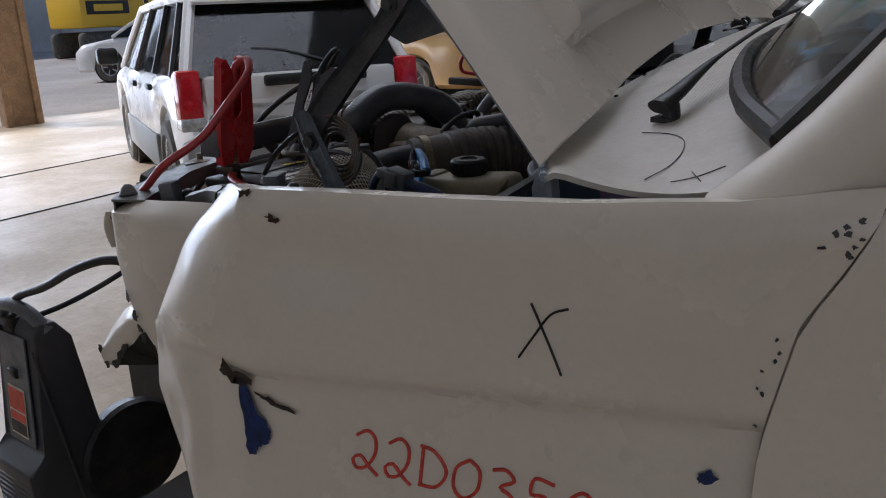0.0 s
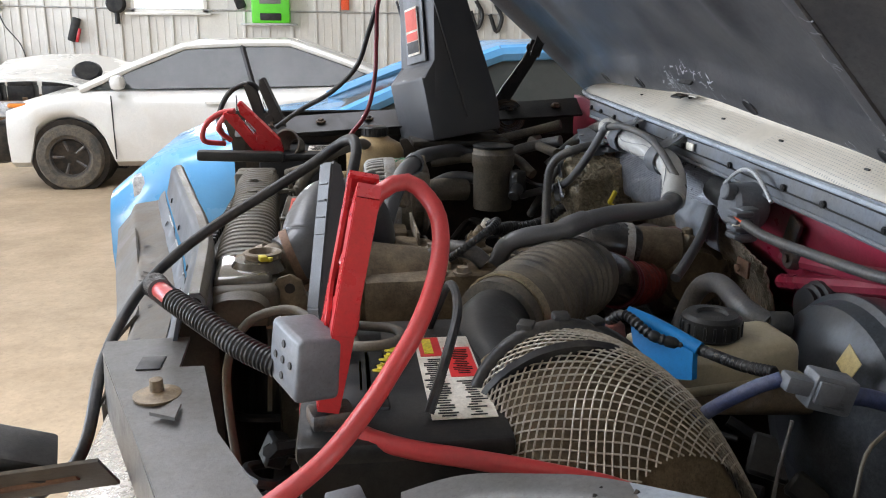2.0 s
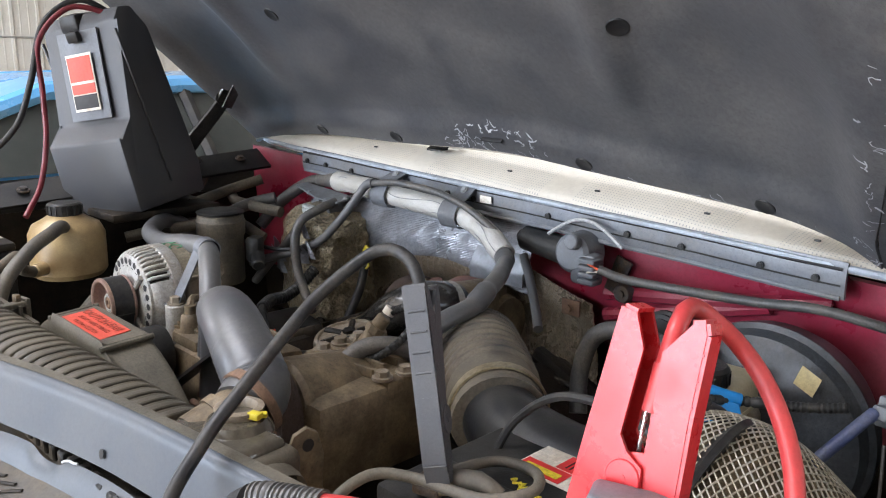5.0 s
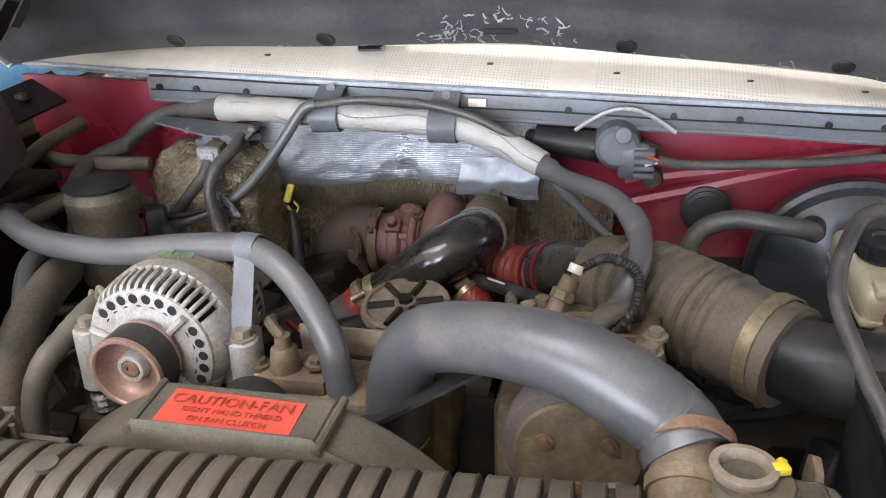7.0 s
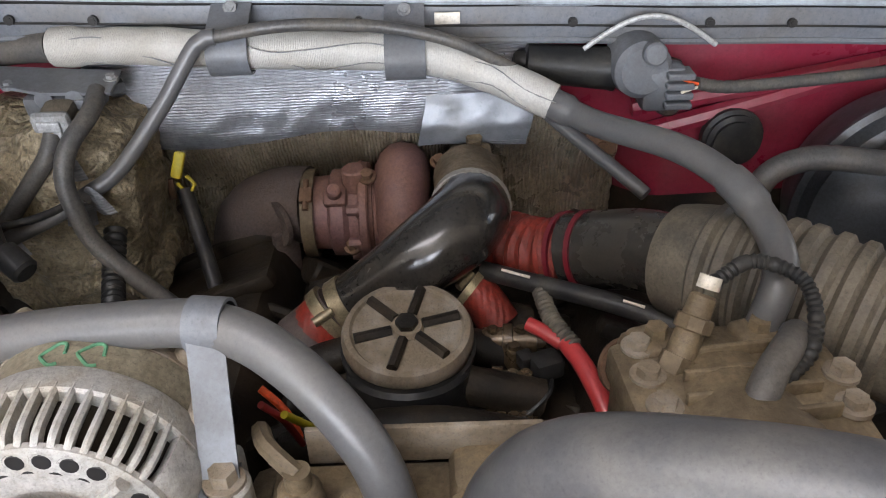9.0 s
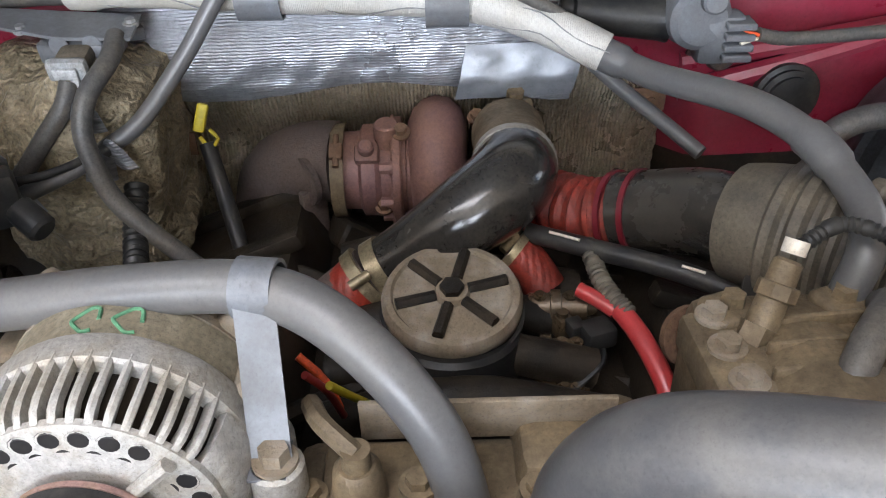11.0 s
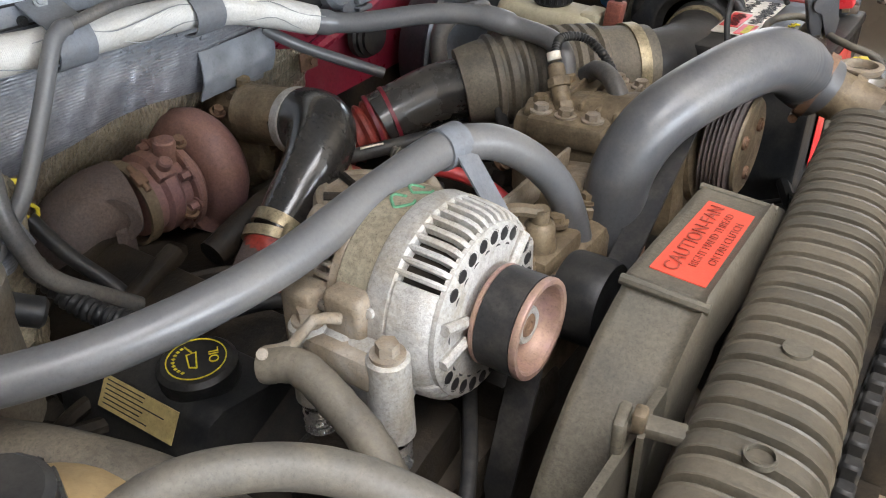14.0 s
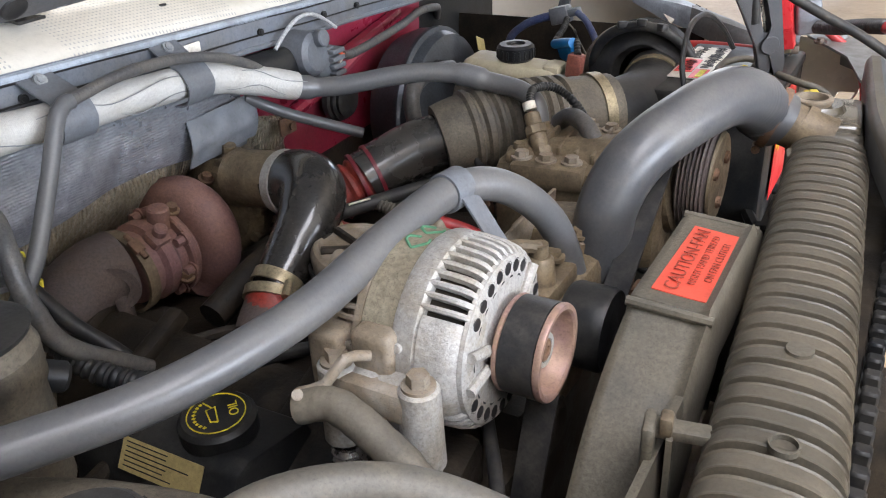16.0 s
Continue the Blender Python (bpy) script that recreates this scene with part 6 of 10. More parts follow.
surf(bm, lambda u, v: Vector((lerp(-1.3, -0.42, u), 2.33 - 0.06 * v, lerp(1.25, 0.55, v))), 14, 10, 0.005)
part("inner_apron", bm, GRIME_SHADE, truck)
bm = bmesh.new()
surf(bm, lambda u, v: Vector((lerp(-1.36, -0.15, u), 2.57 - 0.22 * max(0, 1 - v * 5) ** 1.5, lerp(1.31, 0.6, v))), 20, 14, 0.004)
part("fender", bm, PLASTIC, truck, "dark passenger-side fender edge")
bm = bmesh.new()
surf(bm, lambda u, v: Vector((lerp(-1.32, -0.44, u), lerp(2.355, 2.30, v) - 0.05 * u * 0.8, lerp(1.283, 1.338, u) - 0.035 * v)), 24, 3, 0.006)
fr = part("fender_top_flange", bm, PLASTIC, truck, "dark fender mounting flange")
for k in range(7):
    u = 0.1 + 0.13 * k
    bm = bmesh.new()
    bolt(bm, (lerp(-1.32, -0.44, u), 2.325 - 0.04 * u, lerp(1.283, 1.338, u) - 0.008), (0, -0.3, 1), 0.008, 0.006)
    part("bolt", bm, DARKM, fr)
# Closes the bay from below, with its deep shade put into the colour.
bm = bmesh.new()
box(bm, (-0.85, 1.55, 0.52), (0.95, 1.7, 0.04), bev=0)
part("bay_shade_sheet", bm, GRIME_SHADE, truck)
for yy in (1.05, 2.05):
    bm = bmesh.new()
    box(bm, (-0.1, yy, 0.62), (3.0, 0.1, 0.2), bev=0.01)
    part("chassis_rail", bm, GRIME_SHADE, truck)
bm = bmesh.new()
box(bm, (2.2, 1.55, 0.9), (2.2, 1.8, 0.5), bev=0.05)
part("cargo_bed", bm, WHITE, truck)
for x, y in ((-0.62, 0.72), (-0.62, 2.38), (2.6, 0.72), (2.6, 2.38)):
    wheel(truck, x, y, FLOOR + 0.39, 0.39, 0.26, ALLOY, 6, 0.0)
# ---- engine bay ----


def hose(name, label, runs, cat="hose", base=None, group=""):
    """A hose or line: (part name, points, radius, material, extra) for each run."""
    pts0 = runs[0][1]
    h = thing(name, base or pts0[0], label, cat, group)
    for run in runs:
        nm, pts, r, m = run[:4]
        kw = run[4] if len(run) > 4 else {}
        bm = bmesh.new()
        tube(bm, pts, r, kw.get("n", 14), kw.get("step", 0.008), kw.get("rfun"), kw.get("flat", 1.0))
        part(nm, bm, m, h)
    return h


def band(bm, p, axis, r, w=0.012, t=0.0025):
    """A hose clamp band with its screw."""
    a, u, v = frame_of(axis)
    p = Vector(p)
    lathe(bm, [(-w / 2, r), (-w / 2, r + t), (w / 2, r + t), (w / 2, r), (-w / 2, r)], p, a, 28)
    c = p + v * (r + t + 0.004)
    cyl(bm, c - u * 0.012, c + u * 0.012, 0.005, n=10)
    return bm


# engine block, valve covers, front cover
eng = thing("diesel_engine", (-0.75, 1.6, 0.56), "grimy oil-stained diesel engine", "engine")
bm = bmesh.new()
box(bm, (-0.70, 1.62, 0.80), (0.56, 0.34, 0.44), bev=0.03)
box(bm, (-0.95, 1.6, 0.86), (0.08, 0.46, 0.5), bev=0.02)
part("block", bm, GRIME_SHADE, eng)
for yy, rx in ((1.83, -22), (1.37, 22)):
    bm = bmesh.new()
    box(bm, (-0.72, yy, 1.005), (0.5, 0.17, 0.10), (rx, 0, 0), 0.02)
    vc = part("valve_cover", bm, GRIME_SHADE, eng)
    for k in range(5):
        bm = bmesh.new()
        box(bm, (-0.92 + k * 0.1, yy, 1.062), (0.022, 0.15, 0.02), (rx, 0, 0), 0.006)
        part("cover_rib", bm, GRIME_SHADE, vc)
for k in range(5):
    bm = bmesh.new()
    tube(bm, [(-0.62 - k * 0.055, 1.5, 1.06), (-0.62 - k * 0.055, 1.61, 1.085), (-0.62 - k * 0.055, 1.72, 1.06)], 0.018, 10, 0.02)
    part("intake_runner", bm, GRIME_SHADE, eng)
bm = bmesh.new()
box(bm, (-0.985, 1.62, 1.10), (0.085, 0.19, 0.12), bev=0.012)
wc = part("water_outlet_casting", bm, TAN, eng, "oily tan casting at the front of the engine")
bm = bmesh.new()
box(bm, (-0.965, 1.545, 1.12), (0.07, 0.08, 0.12), (0, 8, 0), 0.012)
part("thermostat_pad", bm, TAN, wc)
bm = bmesh.new()
box(bm, (-0.99, 1.66, 1.165), (0.06, 0.07, 0.02), bev=0.006)
part("sensor_pad", bm, TAN, wc)
for y in (1.545, 1.575, 1.70):
    bm = bmesh.new()
    cyl(bm, (-1.0, y, 1.10), (-1.0, y, 1.172), 0.012, bev=0.002)
    part("bolt_boss", bm, TAN, wc)
bm = bmesh.new()
box(bm, (-0.952, 1.60, 1.182), (0.004, 0.15, 0.032), (0, -4, 0), 0.001)
part("front_plate", bm, ALUD, eng, "pale metal plate on edge")
for y, z in ((1.545, 1.178), (1.575, 1.176), (1.70, 1.176), (1.64, 1.183)):
    bm = bmesh.new()
    bolt(bm, (-1.0, y, z), (0, 0, 1), 0.0075, 0.007)
    part("bolt", bm, TAN, eng)
bm = bmesh.new()
cyl(bm, (-1.0, 1.672, 1.17), (-1.0, 1.672, 1.20), 0.016, 0.013, bev=0.003)
cyl(bm, (-1.0, 1.672, 1.20), (-1.0, 1.672, 1.212), 0.008)
tube(bm, [(-1.0, 1.672, 1.208), (-0.985, 1.69, 1.215), (-0.96, 1.70, 1.205)], 0.006, 8)
part("temperature_sensor", bm, TAN, eng)
bm = bmesh.new()
cyl(bm, (-0.785, 1.617, 1.03), (-0.775, 1.617, 1.10), 0.054, 0.055, n=32, bev=0.004)
part("filter_bowl", bm, PLASTIC, eng)

# fuel filter cap
ff = thing("fuel_filter", (-0.79, 1.615, 1.09), "round dusty ribbed fuel filter cap", "filter")
ax = Vector((-0.17, 0.0, 0.985))
c0 = Vector((-0.761, 1.617, 1.107))
bm = bmesh.new()
lathe(bm, [(-0.02, 0), (-0.02, 0.053), (0.006, 0.056), (0.010, 0.058), (0.016, 0.058), (0.022, 0.055), (0.023, 0.05), (0.020, 0.048), (0.021, 0.015), (0.026, 0.013), (0.026, 0.0)], c0, ax, 40)
part("cap", bm, ALUD, ff)
a, u, v = frame_of(ax)
for k in range(6):
    an = math.pi * k / 3 + 0.26
    d = u * math.cos(an) + v * math.sin(an)
    bm = bmesh.new()
    tube(bm, [c0 + a * 0.022 + d * 0.014, c0 + a * 0.0225 + d * 0.047], 0.005, 6, curve=False)
    part("rib", bm, GRIME_SHADE, ff)
bm = bmesh.new()
cyl(bm, c0 + a * 0.024, c0 + a * 0.031, 0.010, n=6)
part("hex_nut", bm, GRIME_SHADE, ff)
bm = bmesh.new()
lathe(bm, [(-0.004, 0.057), (-0.004, 0.06), (0.002, 0.06), (0.002, 0.057)], c0, ax, 40)
part("seal_ring", bm, RUBBER, ff)

# turbocharger
tb = thing("turbocharger", (-0.54, 1.64, 1.05), "purple-brown cast-iron turbocharger with a tan compressor cover", "turbocharger")
C = Vector((-0.502, 1.634, 1.096))
bm = bmesh.new()
ring = []
n1, n2 = 36, 14
for i in range(n1):
    t = i / n1
    an = 2 * math.pi * t - 1.9
    rr = 0.042 - 0.012 * t
    R = 0.043
    row = []
    for k in range(n2):
        b = 2 * math.pi * k / n2
        rad = R + rr * math.cos(b)
        row.append(bm.verts.new(C + Vector((rad * math.cos(an), rr * 0.90 * math.sin(b) - 0.008, rad * math.sin(an)))))
    ring.append(row)
for i in range(n1):
    A, B_ = ring[i], ring[(i + 1) % n1]
    for k in range(n2):
        bm.faces.new((A[k], A[(k + 1) % n2], B_[(k + 1) % n2], B_[k]))
cyl(bm, C + Vector((0, 0.03, 0)), C + Vector((0, -0.03, 0)), 0.045, n=28, bev=0.006)
part("turbine_housing", bm, TURBO, tb)
bm = bmesh.new()
lathe(bm, [(0, 0.03), (0.004, 0.046), (0.03, 0.045), (0.036, 0.05), (0.05, 0.05), (0.054, 0.043), (0.075, 0.042), (0.075, 0)], C + Vector((0, 0.022, 0)), (0, 1, 0), 30)
cyl(bm, C + Vector((-0.012, 0.045, 0.035)), C + Vector((-0.016, 0.045, 0.064)), 0.014, 0.013, bev=0.002)
part("centre_housing", bm, TURBO, tb)
for dx, dz, dy in ((-0.02, 0.055, 0.03), (-0.045, -0.02, 0.05), (0.0, 0.06, -0.05)):
    bm = bmesh.new()
    bolt(bm, C + Vector((dx, dy, dz)), (-0.5, 0, 1), 0.007, 0.008)
    part("bolt", bm, RUST, tb)
# bolted flange between volute and centre housing, oil feed pad and V-band
bm = bmesh.new()
lathe(bm, [(0, 0.03), (0, 0.055), (0.002, 0.057), (0.009, 0.057), (0.011, 0.055), (0.011, 0.03)], C + Vector((0, 0.030, 0)), (0, 1, 0), 34)
part("flange", bm, TURBO, tb)
for k in range(8):
    an = 2 * math.pi * k / 8 + 0.25
    p = C + Vector((0.0505 * math.cos(an), 0.041, 0.0505 * math.sin(an)))
    bm = bmesh.new()
    bolt(bm, p, (0, 1, 0), 0.0062, 0.012)
    part("flange_bolt", bm, TURBO, tb)
bm = bmesh.new()
box(bm, C + Vector((-0.030, 0.066, 0.036)), (0.024, 0.026, 0.014), (0, -38, 0), 0.005)
cyl(bm, C + Vector((-0.034, 0.066, 0.042)), C + Vector((-0.041, 0.066, 0.052)), 0.0085, n=16, bev=0.002)
part("oil_feed_pad", bm, TURBO, tb)
bm = bmesh.new()
box(bm, C + Vector((-0.030, 0.098, 0.038)), (0.018, 0.014, 0.014), (0, -38, 0), 0.002)
cyl(bm, C + Vector((-0.046, 0.098, 0.030)), C + Vector((-0.018, 0.098, 0.052)), 0.0035, n=10)
part("band_bolt", bm, RUST, tb)
bm = bmesh.new()
band(bm, C + Vector((0, 0.098, 0)), (0, 1, 0), 0.047, 0.014, 0.004)
part("clamp_band", bm, TAN, tb, "tan steel band clamp")
bm = bmesh.new()
tube(bm, [C + Vector((0.005, 0.10, 0.008)), C + Vector((0.012, 0.135, 0.004)), C + Vector((0.02, 0.17, -0.02)), C + Vector((0.02, 0.185, -0.075))], 0.045, 22, 0.01)
part("exhaust_elbow", bm, TURBOD, tb)
bm = bmesh.new()
lathe(bm, [(0, 0.015), (0, 0.027), (0.006, 0.027), (0.006, 0.015), (0, 0.015)], (-0.528, 1.765, 1.10), (-0.6, 0.75, 0), 24)
box(bm, (-0.53, 1.762, 1.06), (0.012, 0.03, 0.06), (0, 0, 38), 0.003)
part("lifting_eye", bm, TURBOD, tb)
# compressor cover
bm = bmesh.new()
K = Vector((-0.505, 1.575, 1.112))
lathe(bm, [(0, 0), (0, 0.05), (0.012, 0.064), (0.03, 0.064), (0.038, 0.05), (0.06, 0.045), (0.06, 0)], K, (0.05, -1, 0), 34)
lathe(bm, [(0, 0.034), (0.0, 0.038), (0.075, 0.035), (0.075, 0.0)], K + Vector((-0.025, -0.022, 0.038)), (-0.9, 0.02, 0.12), 26)
part("compressor_cover", bm, TAN, tb, "oily tan compressor cover")
for k in range(9):
    an = 2 * math.pi * k / 9 + 0.3
    bm = bmesh.new()
    p = K + Vector((0.059 * math.cos(an), -0.006, 0.059 * math.sin(an)))
    cyl(bm, p, p + Vector((0, -0.028, 0)), 0.008, n=8)
    part("cover_boss", bm, TAN, tb)
bm = bmesh.new()
box(bm, K + Vector((-0.004, -0.03, 0.050)), (0.036, 0.034, 0.034), (0, 20, 15), 0.006)
cyl(bm, K + Vector((-0.004, -0.03, 0.058)), K + Vector((-0.008, -0.03, 0.078)), 0.009, n=8)
part("actuator_lug", bm, TAN, tb)

# intake elbow from the compressor
el = thing("black_intake_elbow", (-0.62, 1.55, 1.1), "glossy black intake elbow with a pale clamp", "elbow pipe")
GLOSS = mat("sooty_black_plastic", (0.022, 0.02, 0.018), 0.22, 0, (0.055, 0.048, 0.039), 0.35, 12, 0.06, 240, 0.3, 0.2)
bm = bmesh.new()
tube(bm, [(-0.598, 1.553, 1.156), (-0.636, 1.556, 1.164), (-0.666, 1.572, 1.163), (-0.682, 1.607, 1.144), (-0.685, 1.645, 1.118), (-0.688, 1.685, 1.094)], 0.036, 24, 0.008, lambda s, f: 0.0375 + 0.002 * math.sin(min(1, f / 0.5) * 3.1) if f < 0.5 else lerp(0.0375, 0.026, (f - 0.5) / 0.5))
part("pipe", bm, GLOSS, el)
bm = bmesh.new()
band(bm, (-0.612, 1.554, 1.158), (-1, 0.12, 0.12), 0.0385, 0.013)
part("clamp", bm, ALU, el)
bm = bmesh.new()
band(bm, (-0.687, 1.678, 1.098), (-0.1, 0.8, -0.5), 0.027, 0.014)
part("lower_clamp", bm, BRASS, el)
bm = bmesh.new()
cyl(bm, (-0.688, 1.685, 1.094), (-0.70, 1.722, 1.06), 0.028, 0.034, n=20)
part("boot", bm, TURBOD, el)

# red silicone intake hose and bellows to the air filter
it = thing("air_intake_duct", (-0.66, 1.45, 1.05), "black bellows air duct with a red silicone hose and steel clamps", "duct")
bm = bmesh.new()
tube(bm, [(-0.575, 1.545, 1.105), (-0.60, 1.52, 1.108), (-0.637, 1.485, 1.118), (-0.66, 1.452, 1.132)], 0.034, 22, 0.004, ribbed(0.034, 0.0022, 0.014))
part("red_hose", bm, SIL, it, "red silicone hose with black wrap")
bm = bmesh.new()
tube(bm, [(-0.655, 1.458, 1.13), (-0.672, 1.432, 1.142), (-0.70, 1.40, 1.158), (-0.735, 1.372, 1.168)], 0.038, 24, 0.006)
part("black_elbow", bm, GLOSS, it)
for p, d in (((-0.652, 1.462, 1.128), (-0.6, -0.75, 0.3)), ((-0.664, 1.444, 1.136), (-0.6, -0.75, 0.3))):
    bm = bmesh.new()
    lathe(bm, [(-0.002, 0.036), (-0.002, 0.0405), (0.003, 0.0405), (0.003, 0.036)], p, d, 28)
    part("red_ring", bm, REDD, it)
bm = bmesh.new()
tube(bm, [(-0.728, 1.378, 1.166), (-0.752, 1.355, 1.172), (-0.80, 1.30, 1.176), (-0.85, 1.24, 1.172), (-0.892, 1.19, 1.168)], 0.054, 28, 0.0035,
     lambda s, f: (0.049 + 0.006 * min(1, f * 6)) if f < 0.14 else (0.055 + (0.0035 if (s % 0.017) < 0.011 else -0.0015)) if f < 0.72 else 0.054)
part("bellows", bm, DUSTY, it)
for p, d, r in (((-0.738, 1.369, 1.169), (-0.7, -0.7, 0.1), 0.047), ((-0.878, 1.206, 1.17), (-0.65, -0.76, 0), 0.0545)):
    bm = bmesh.new()
    band(bm, p, d, r, 0.015)
    part("clamp", bm, BRASS if r > 0.05 else STEEL, it)
bm = bmesh.new()
tube(bm, [(-0.88, 1.204, 1.169), (-0.905, 1.16, 1.168), (-0.915, 1.09, 1.165), (-0.905, 1.02, 1.162), (-0.89, 0.965, 1.158)], 0.044, 26, 0.01)
part("tube", bm, PLASTIC, it)
bm = bmesh.new()
band(bm, (-0.905, 1.022, 1.162), (0.15, -1, 0), 0.0445, 0.016)
part("filter_clamp", bm, BRASS, it)
bm = bmesh.new()
tube(bm, [(-0.758, 1.36, 1.218), (-0.775, 1.37, 1.2), (-0.79, 1.385, 1.15), (-0.80, 1.38, 1.11)], 0.008, 10, 0.006, flat=0.7)
part("support_bracket", bm, PLASTIC, it)

# air filter in a wire mesh sock
af = thing("air_filter", (-0.87, 0.92, 1.06), "conical air filter in a dusty wire mesh sock", "filter")
F0 = Vector((-0.872, 0.957, 1.160))


def sock(u, v):
    """Round the sock by u, along it by v; it droops and folds."""
    an = 2 * math.pi * u
    r = lerp(0.086, 0.100, math.sin(v * 2.2)) * (1 - 0.12 * max(0, v - 0.6))
    c = F0 + Vector((0.035 * v + 0.02 * v * v, -0.135 * v, -0.012 * v - 0.055 * v * v))
    ru = 1 - 0.20 * math.exp(-((u - 0.36) / 0.06) ** 2) * max(0, v - 0.25)
    ru += 0.05 * math.exp(-((u - 0.44) / 0.04) ** 2) * v
    e1 = Vector((1, 0.30 * v, -0.05))
    e2 = Vector((0.05, 0.32 + 0.1 * v, 1)).normalized()
    return c + (e1.normalized() * math.cos(an) + e2 * math.sin(an)) * r * ru


NA = 52
bm = bmesh.new()
for sgn in (1, -1):
    for i in range(NA):
        pts = [sock((i / NA + sgn * 0.38 * k / 38 * 1.0) % 1.0, k / 38) for k in range(39)]
        tube(bm, pts, 0.0009, 4, curve=False, caps=False)
mesh_sock = part("wire_mesh", bm, MESHM, af, "dusty diamond wire mesh")
bm = bmesh.new()
V = [[bm.verts.new(F0 + (sock(i / 40, j / 10) - F0) * 0.90 + Vector((0, -0.006, 0))) for j in range(11)] for i in range(40)]
for i in range(40):
    for j in range(10):
        bm.faces.new((V[i][j], V[(i + 1) % 40][j], V[(i + 1) % 40][j + 1], V[i][j + 1]))
bm.faces.new([V[i][10] for i in range(40)])
part("filter_element", bm, FILTERM, af)
bm = bmesh.new()
ringp = [sock(i / 48, 0.0) for i in range(49)]
tube(bm, ringp, 0.008, 10, curve=False, caps=False)
part("rim", bm, RUBBER, af)
bm = bmesh.new()
lathe(bm, [(0, 0.04), (0, 0.086), (0.006, 0.088), (0.012, 0.078), (0.03, 0.05), (0.03, 0.044)], F0 + Vector((0, 0.002, 0)), (-0.05, 1, 0.3), 36)
part("end_cap", bm, RUBBER, af)
bm = bmesh.new()
for k in range(3):
    p = sock(0.2 + 0.06 * k, 0.0)
    box(bm, p + Vector((0, 0.004, 0.006)), (0.016, 0.014, 0.012), (10, 0, 30 - 30 * k), 0.003)
part("rim_lug", bm, RUBBER, af)

# alternator
al = thing("alternator", (-0.98, 1.80, 1.12), "dusty cast-aluminium alternator with a worn mauve pulley", "alternator")
A0 = Vector((-1.028, 1.800, 1.198))
axd = Vector((1, 0, 0))
_, au, av = frame_of(axd)


def ring_pt(an, r, d):
    return A0 + Vector((d, 0, 0)) + (Vector((0, 1, 0)) * math.cos(an) + Vector((0, 0, 1)) * math.sin(an)) * r


bm = bmesh.new()
lathe(bm, [(0.0, 0.018), (-0.001, 0.030), (0.0, 0.062), (0.0015, 0.0655), (0.005, 0.0662)], A0, axd, 60)
part("front_plate", bm, ALU, al)
bm = bmesh.new()
lathe(bm, [(0.035, 0.060), (0.035, 0.0735), (0.037, 0.0752), (0.052, 0.0756), (0.055, 0.0742), (0.056, 0.066)], A0, axd, 60)
part("front_housing", bm, ALU, al)
bm = bmesh.new()
lathe(bm, [(0.004, 0.02), (0.006, 0.0605), (0.03, 0.0665), (0.046, 0.066)], A0, axd, 40)
part("inner_core", bm, GRIME_SHADE, al)
NF = 50
for k in range(NF):
    an = 2 * math.pi * k / NF
    if -0.45 < (an + math.pi) % (2 * math.pi) - math.pi < 0.68 or 2.6 < an < 3.6:
        continue
    bm = bmesh.new()
    pts = [ring_pt(an, 0.0615, 0.001), ring_pt(an, 0.0665, 0.0028), ring_pt(an, 0.0705, 0.007), ring_pt(an, 0.0728, 0.014), ring_pt(an, 0.0742, 0.026), ring_pt(an, 0.0752, 0.041)]
    side = Vector((0, -math.sin(an), math.cos(an)))
    rows = []
    for q, p in enumerate(pts):
        out = (p - A0 - Vector((p.x - A0.x, 0, 0))).normalized()
        w = (0.0019, 0.0021, 0.0023, 0.0023, 0.0022, 0.0020)[q]
        low = p - out * 0.006 + Vector((0.004 if q < 3 else 0, 0, 0))
        rows.append([bm.verts.new(v) for v in (low - side * w, low + side * w, p + side * w * 0.9 - out * 0.0006, p + out * 0.0005, p - side * w * 0.9 - out * 0.0006)])
    for A, B_ in zip(rows, rows[1:]):
        for i in range(5):
            bm.faces.new((A[i], A[(i + 1) % 5], B_[(i + 1) % 5], B_[i]))
    bm.faces.new(rows[0])
    bm.faces.new(rows[-1][::-1])
    part("fin", bm, ALU, al)
for a0, a1 in ((-0.44, 0.67), (2.62, 3.58)):
    bm = bmesh.new()
    surf(bm, lambda u, v: ring_pt(lerp(a0, a1, u), table(v, [(0, 0.058), (0.35, 0.067), (0.55, 0.072), (1, 0.0752)]), table(v, [(0, 0.001), (0.35, 0.006), (0.55, 0.013), (1, 0.034)])), 18, 12, 0.006)
    part("solid_pad", bm, ALU, al, "smooth cast pad between the fins")
for r, cnt, s, off in ((0.0570, 26, 0.0048, 0.0), (0.0465, 22, 0.0044, 0.1), (0.0385, 18, 0.0036, 0.0)):
    for k in range(cnt):
        an = 2 * math.pi * k / cnt + off
        if min(abs((an - q + math.pi) % (2 * math.pi) - math.pi) for q in (0.33, -0.12, 2.4, 3.9)) < 0.14 or (r < 0.04 and math.sin(an) > -0.2) or (r > 0.05 and -0.3 < (an + math.pi) % (2 * math.pi) - math.pi < 0.6):
            continue
        bm = bmesh.new()
        lathe(bm, [(0, 0), (0, s), (-0.0008, s + 0.0009), (-0.0002, s + 0.0016)], ring_pt(an, r, -0.0004), (-1, 0, 0), 12)
        part("vent_hole", bm, INK, al)
for an in (0.33, -0.12, 2.4, 3.9):
    bm = bmesh.new()
    tube(bm, [ring_pt(an, 0.034, -0.003), ring_pt(an, 0.062, -0.003)], 0.0042, 8, curve=False)
    part("post", bm, ALU, al)
bm = bmesh.new()
lathe(bm, [(0.05, 0.064), (0.052, 0.0728), (0.082, 0.0728), (0.084, 0.064)], A0, axd, 56)
part("stator_ring", bm, STATOR, al, "brown steel stator ring with green paint marks")
bm = bmesh.new()
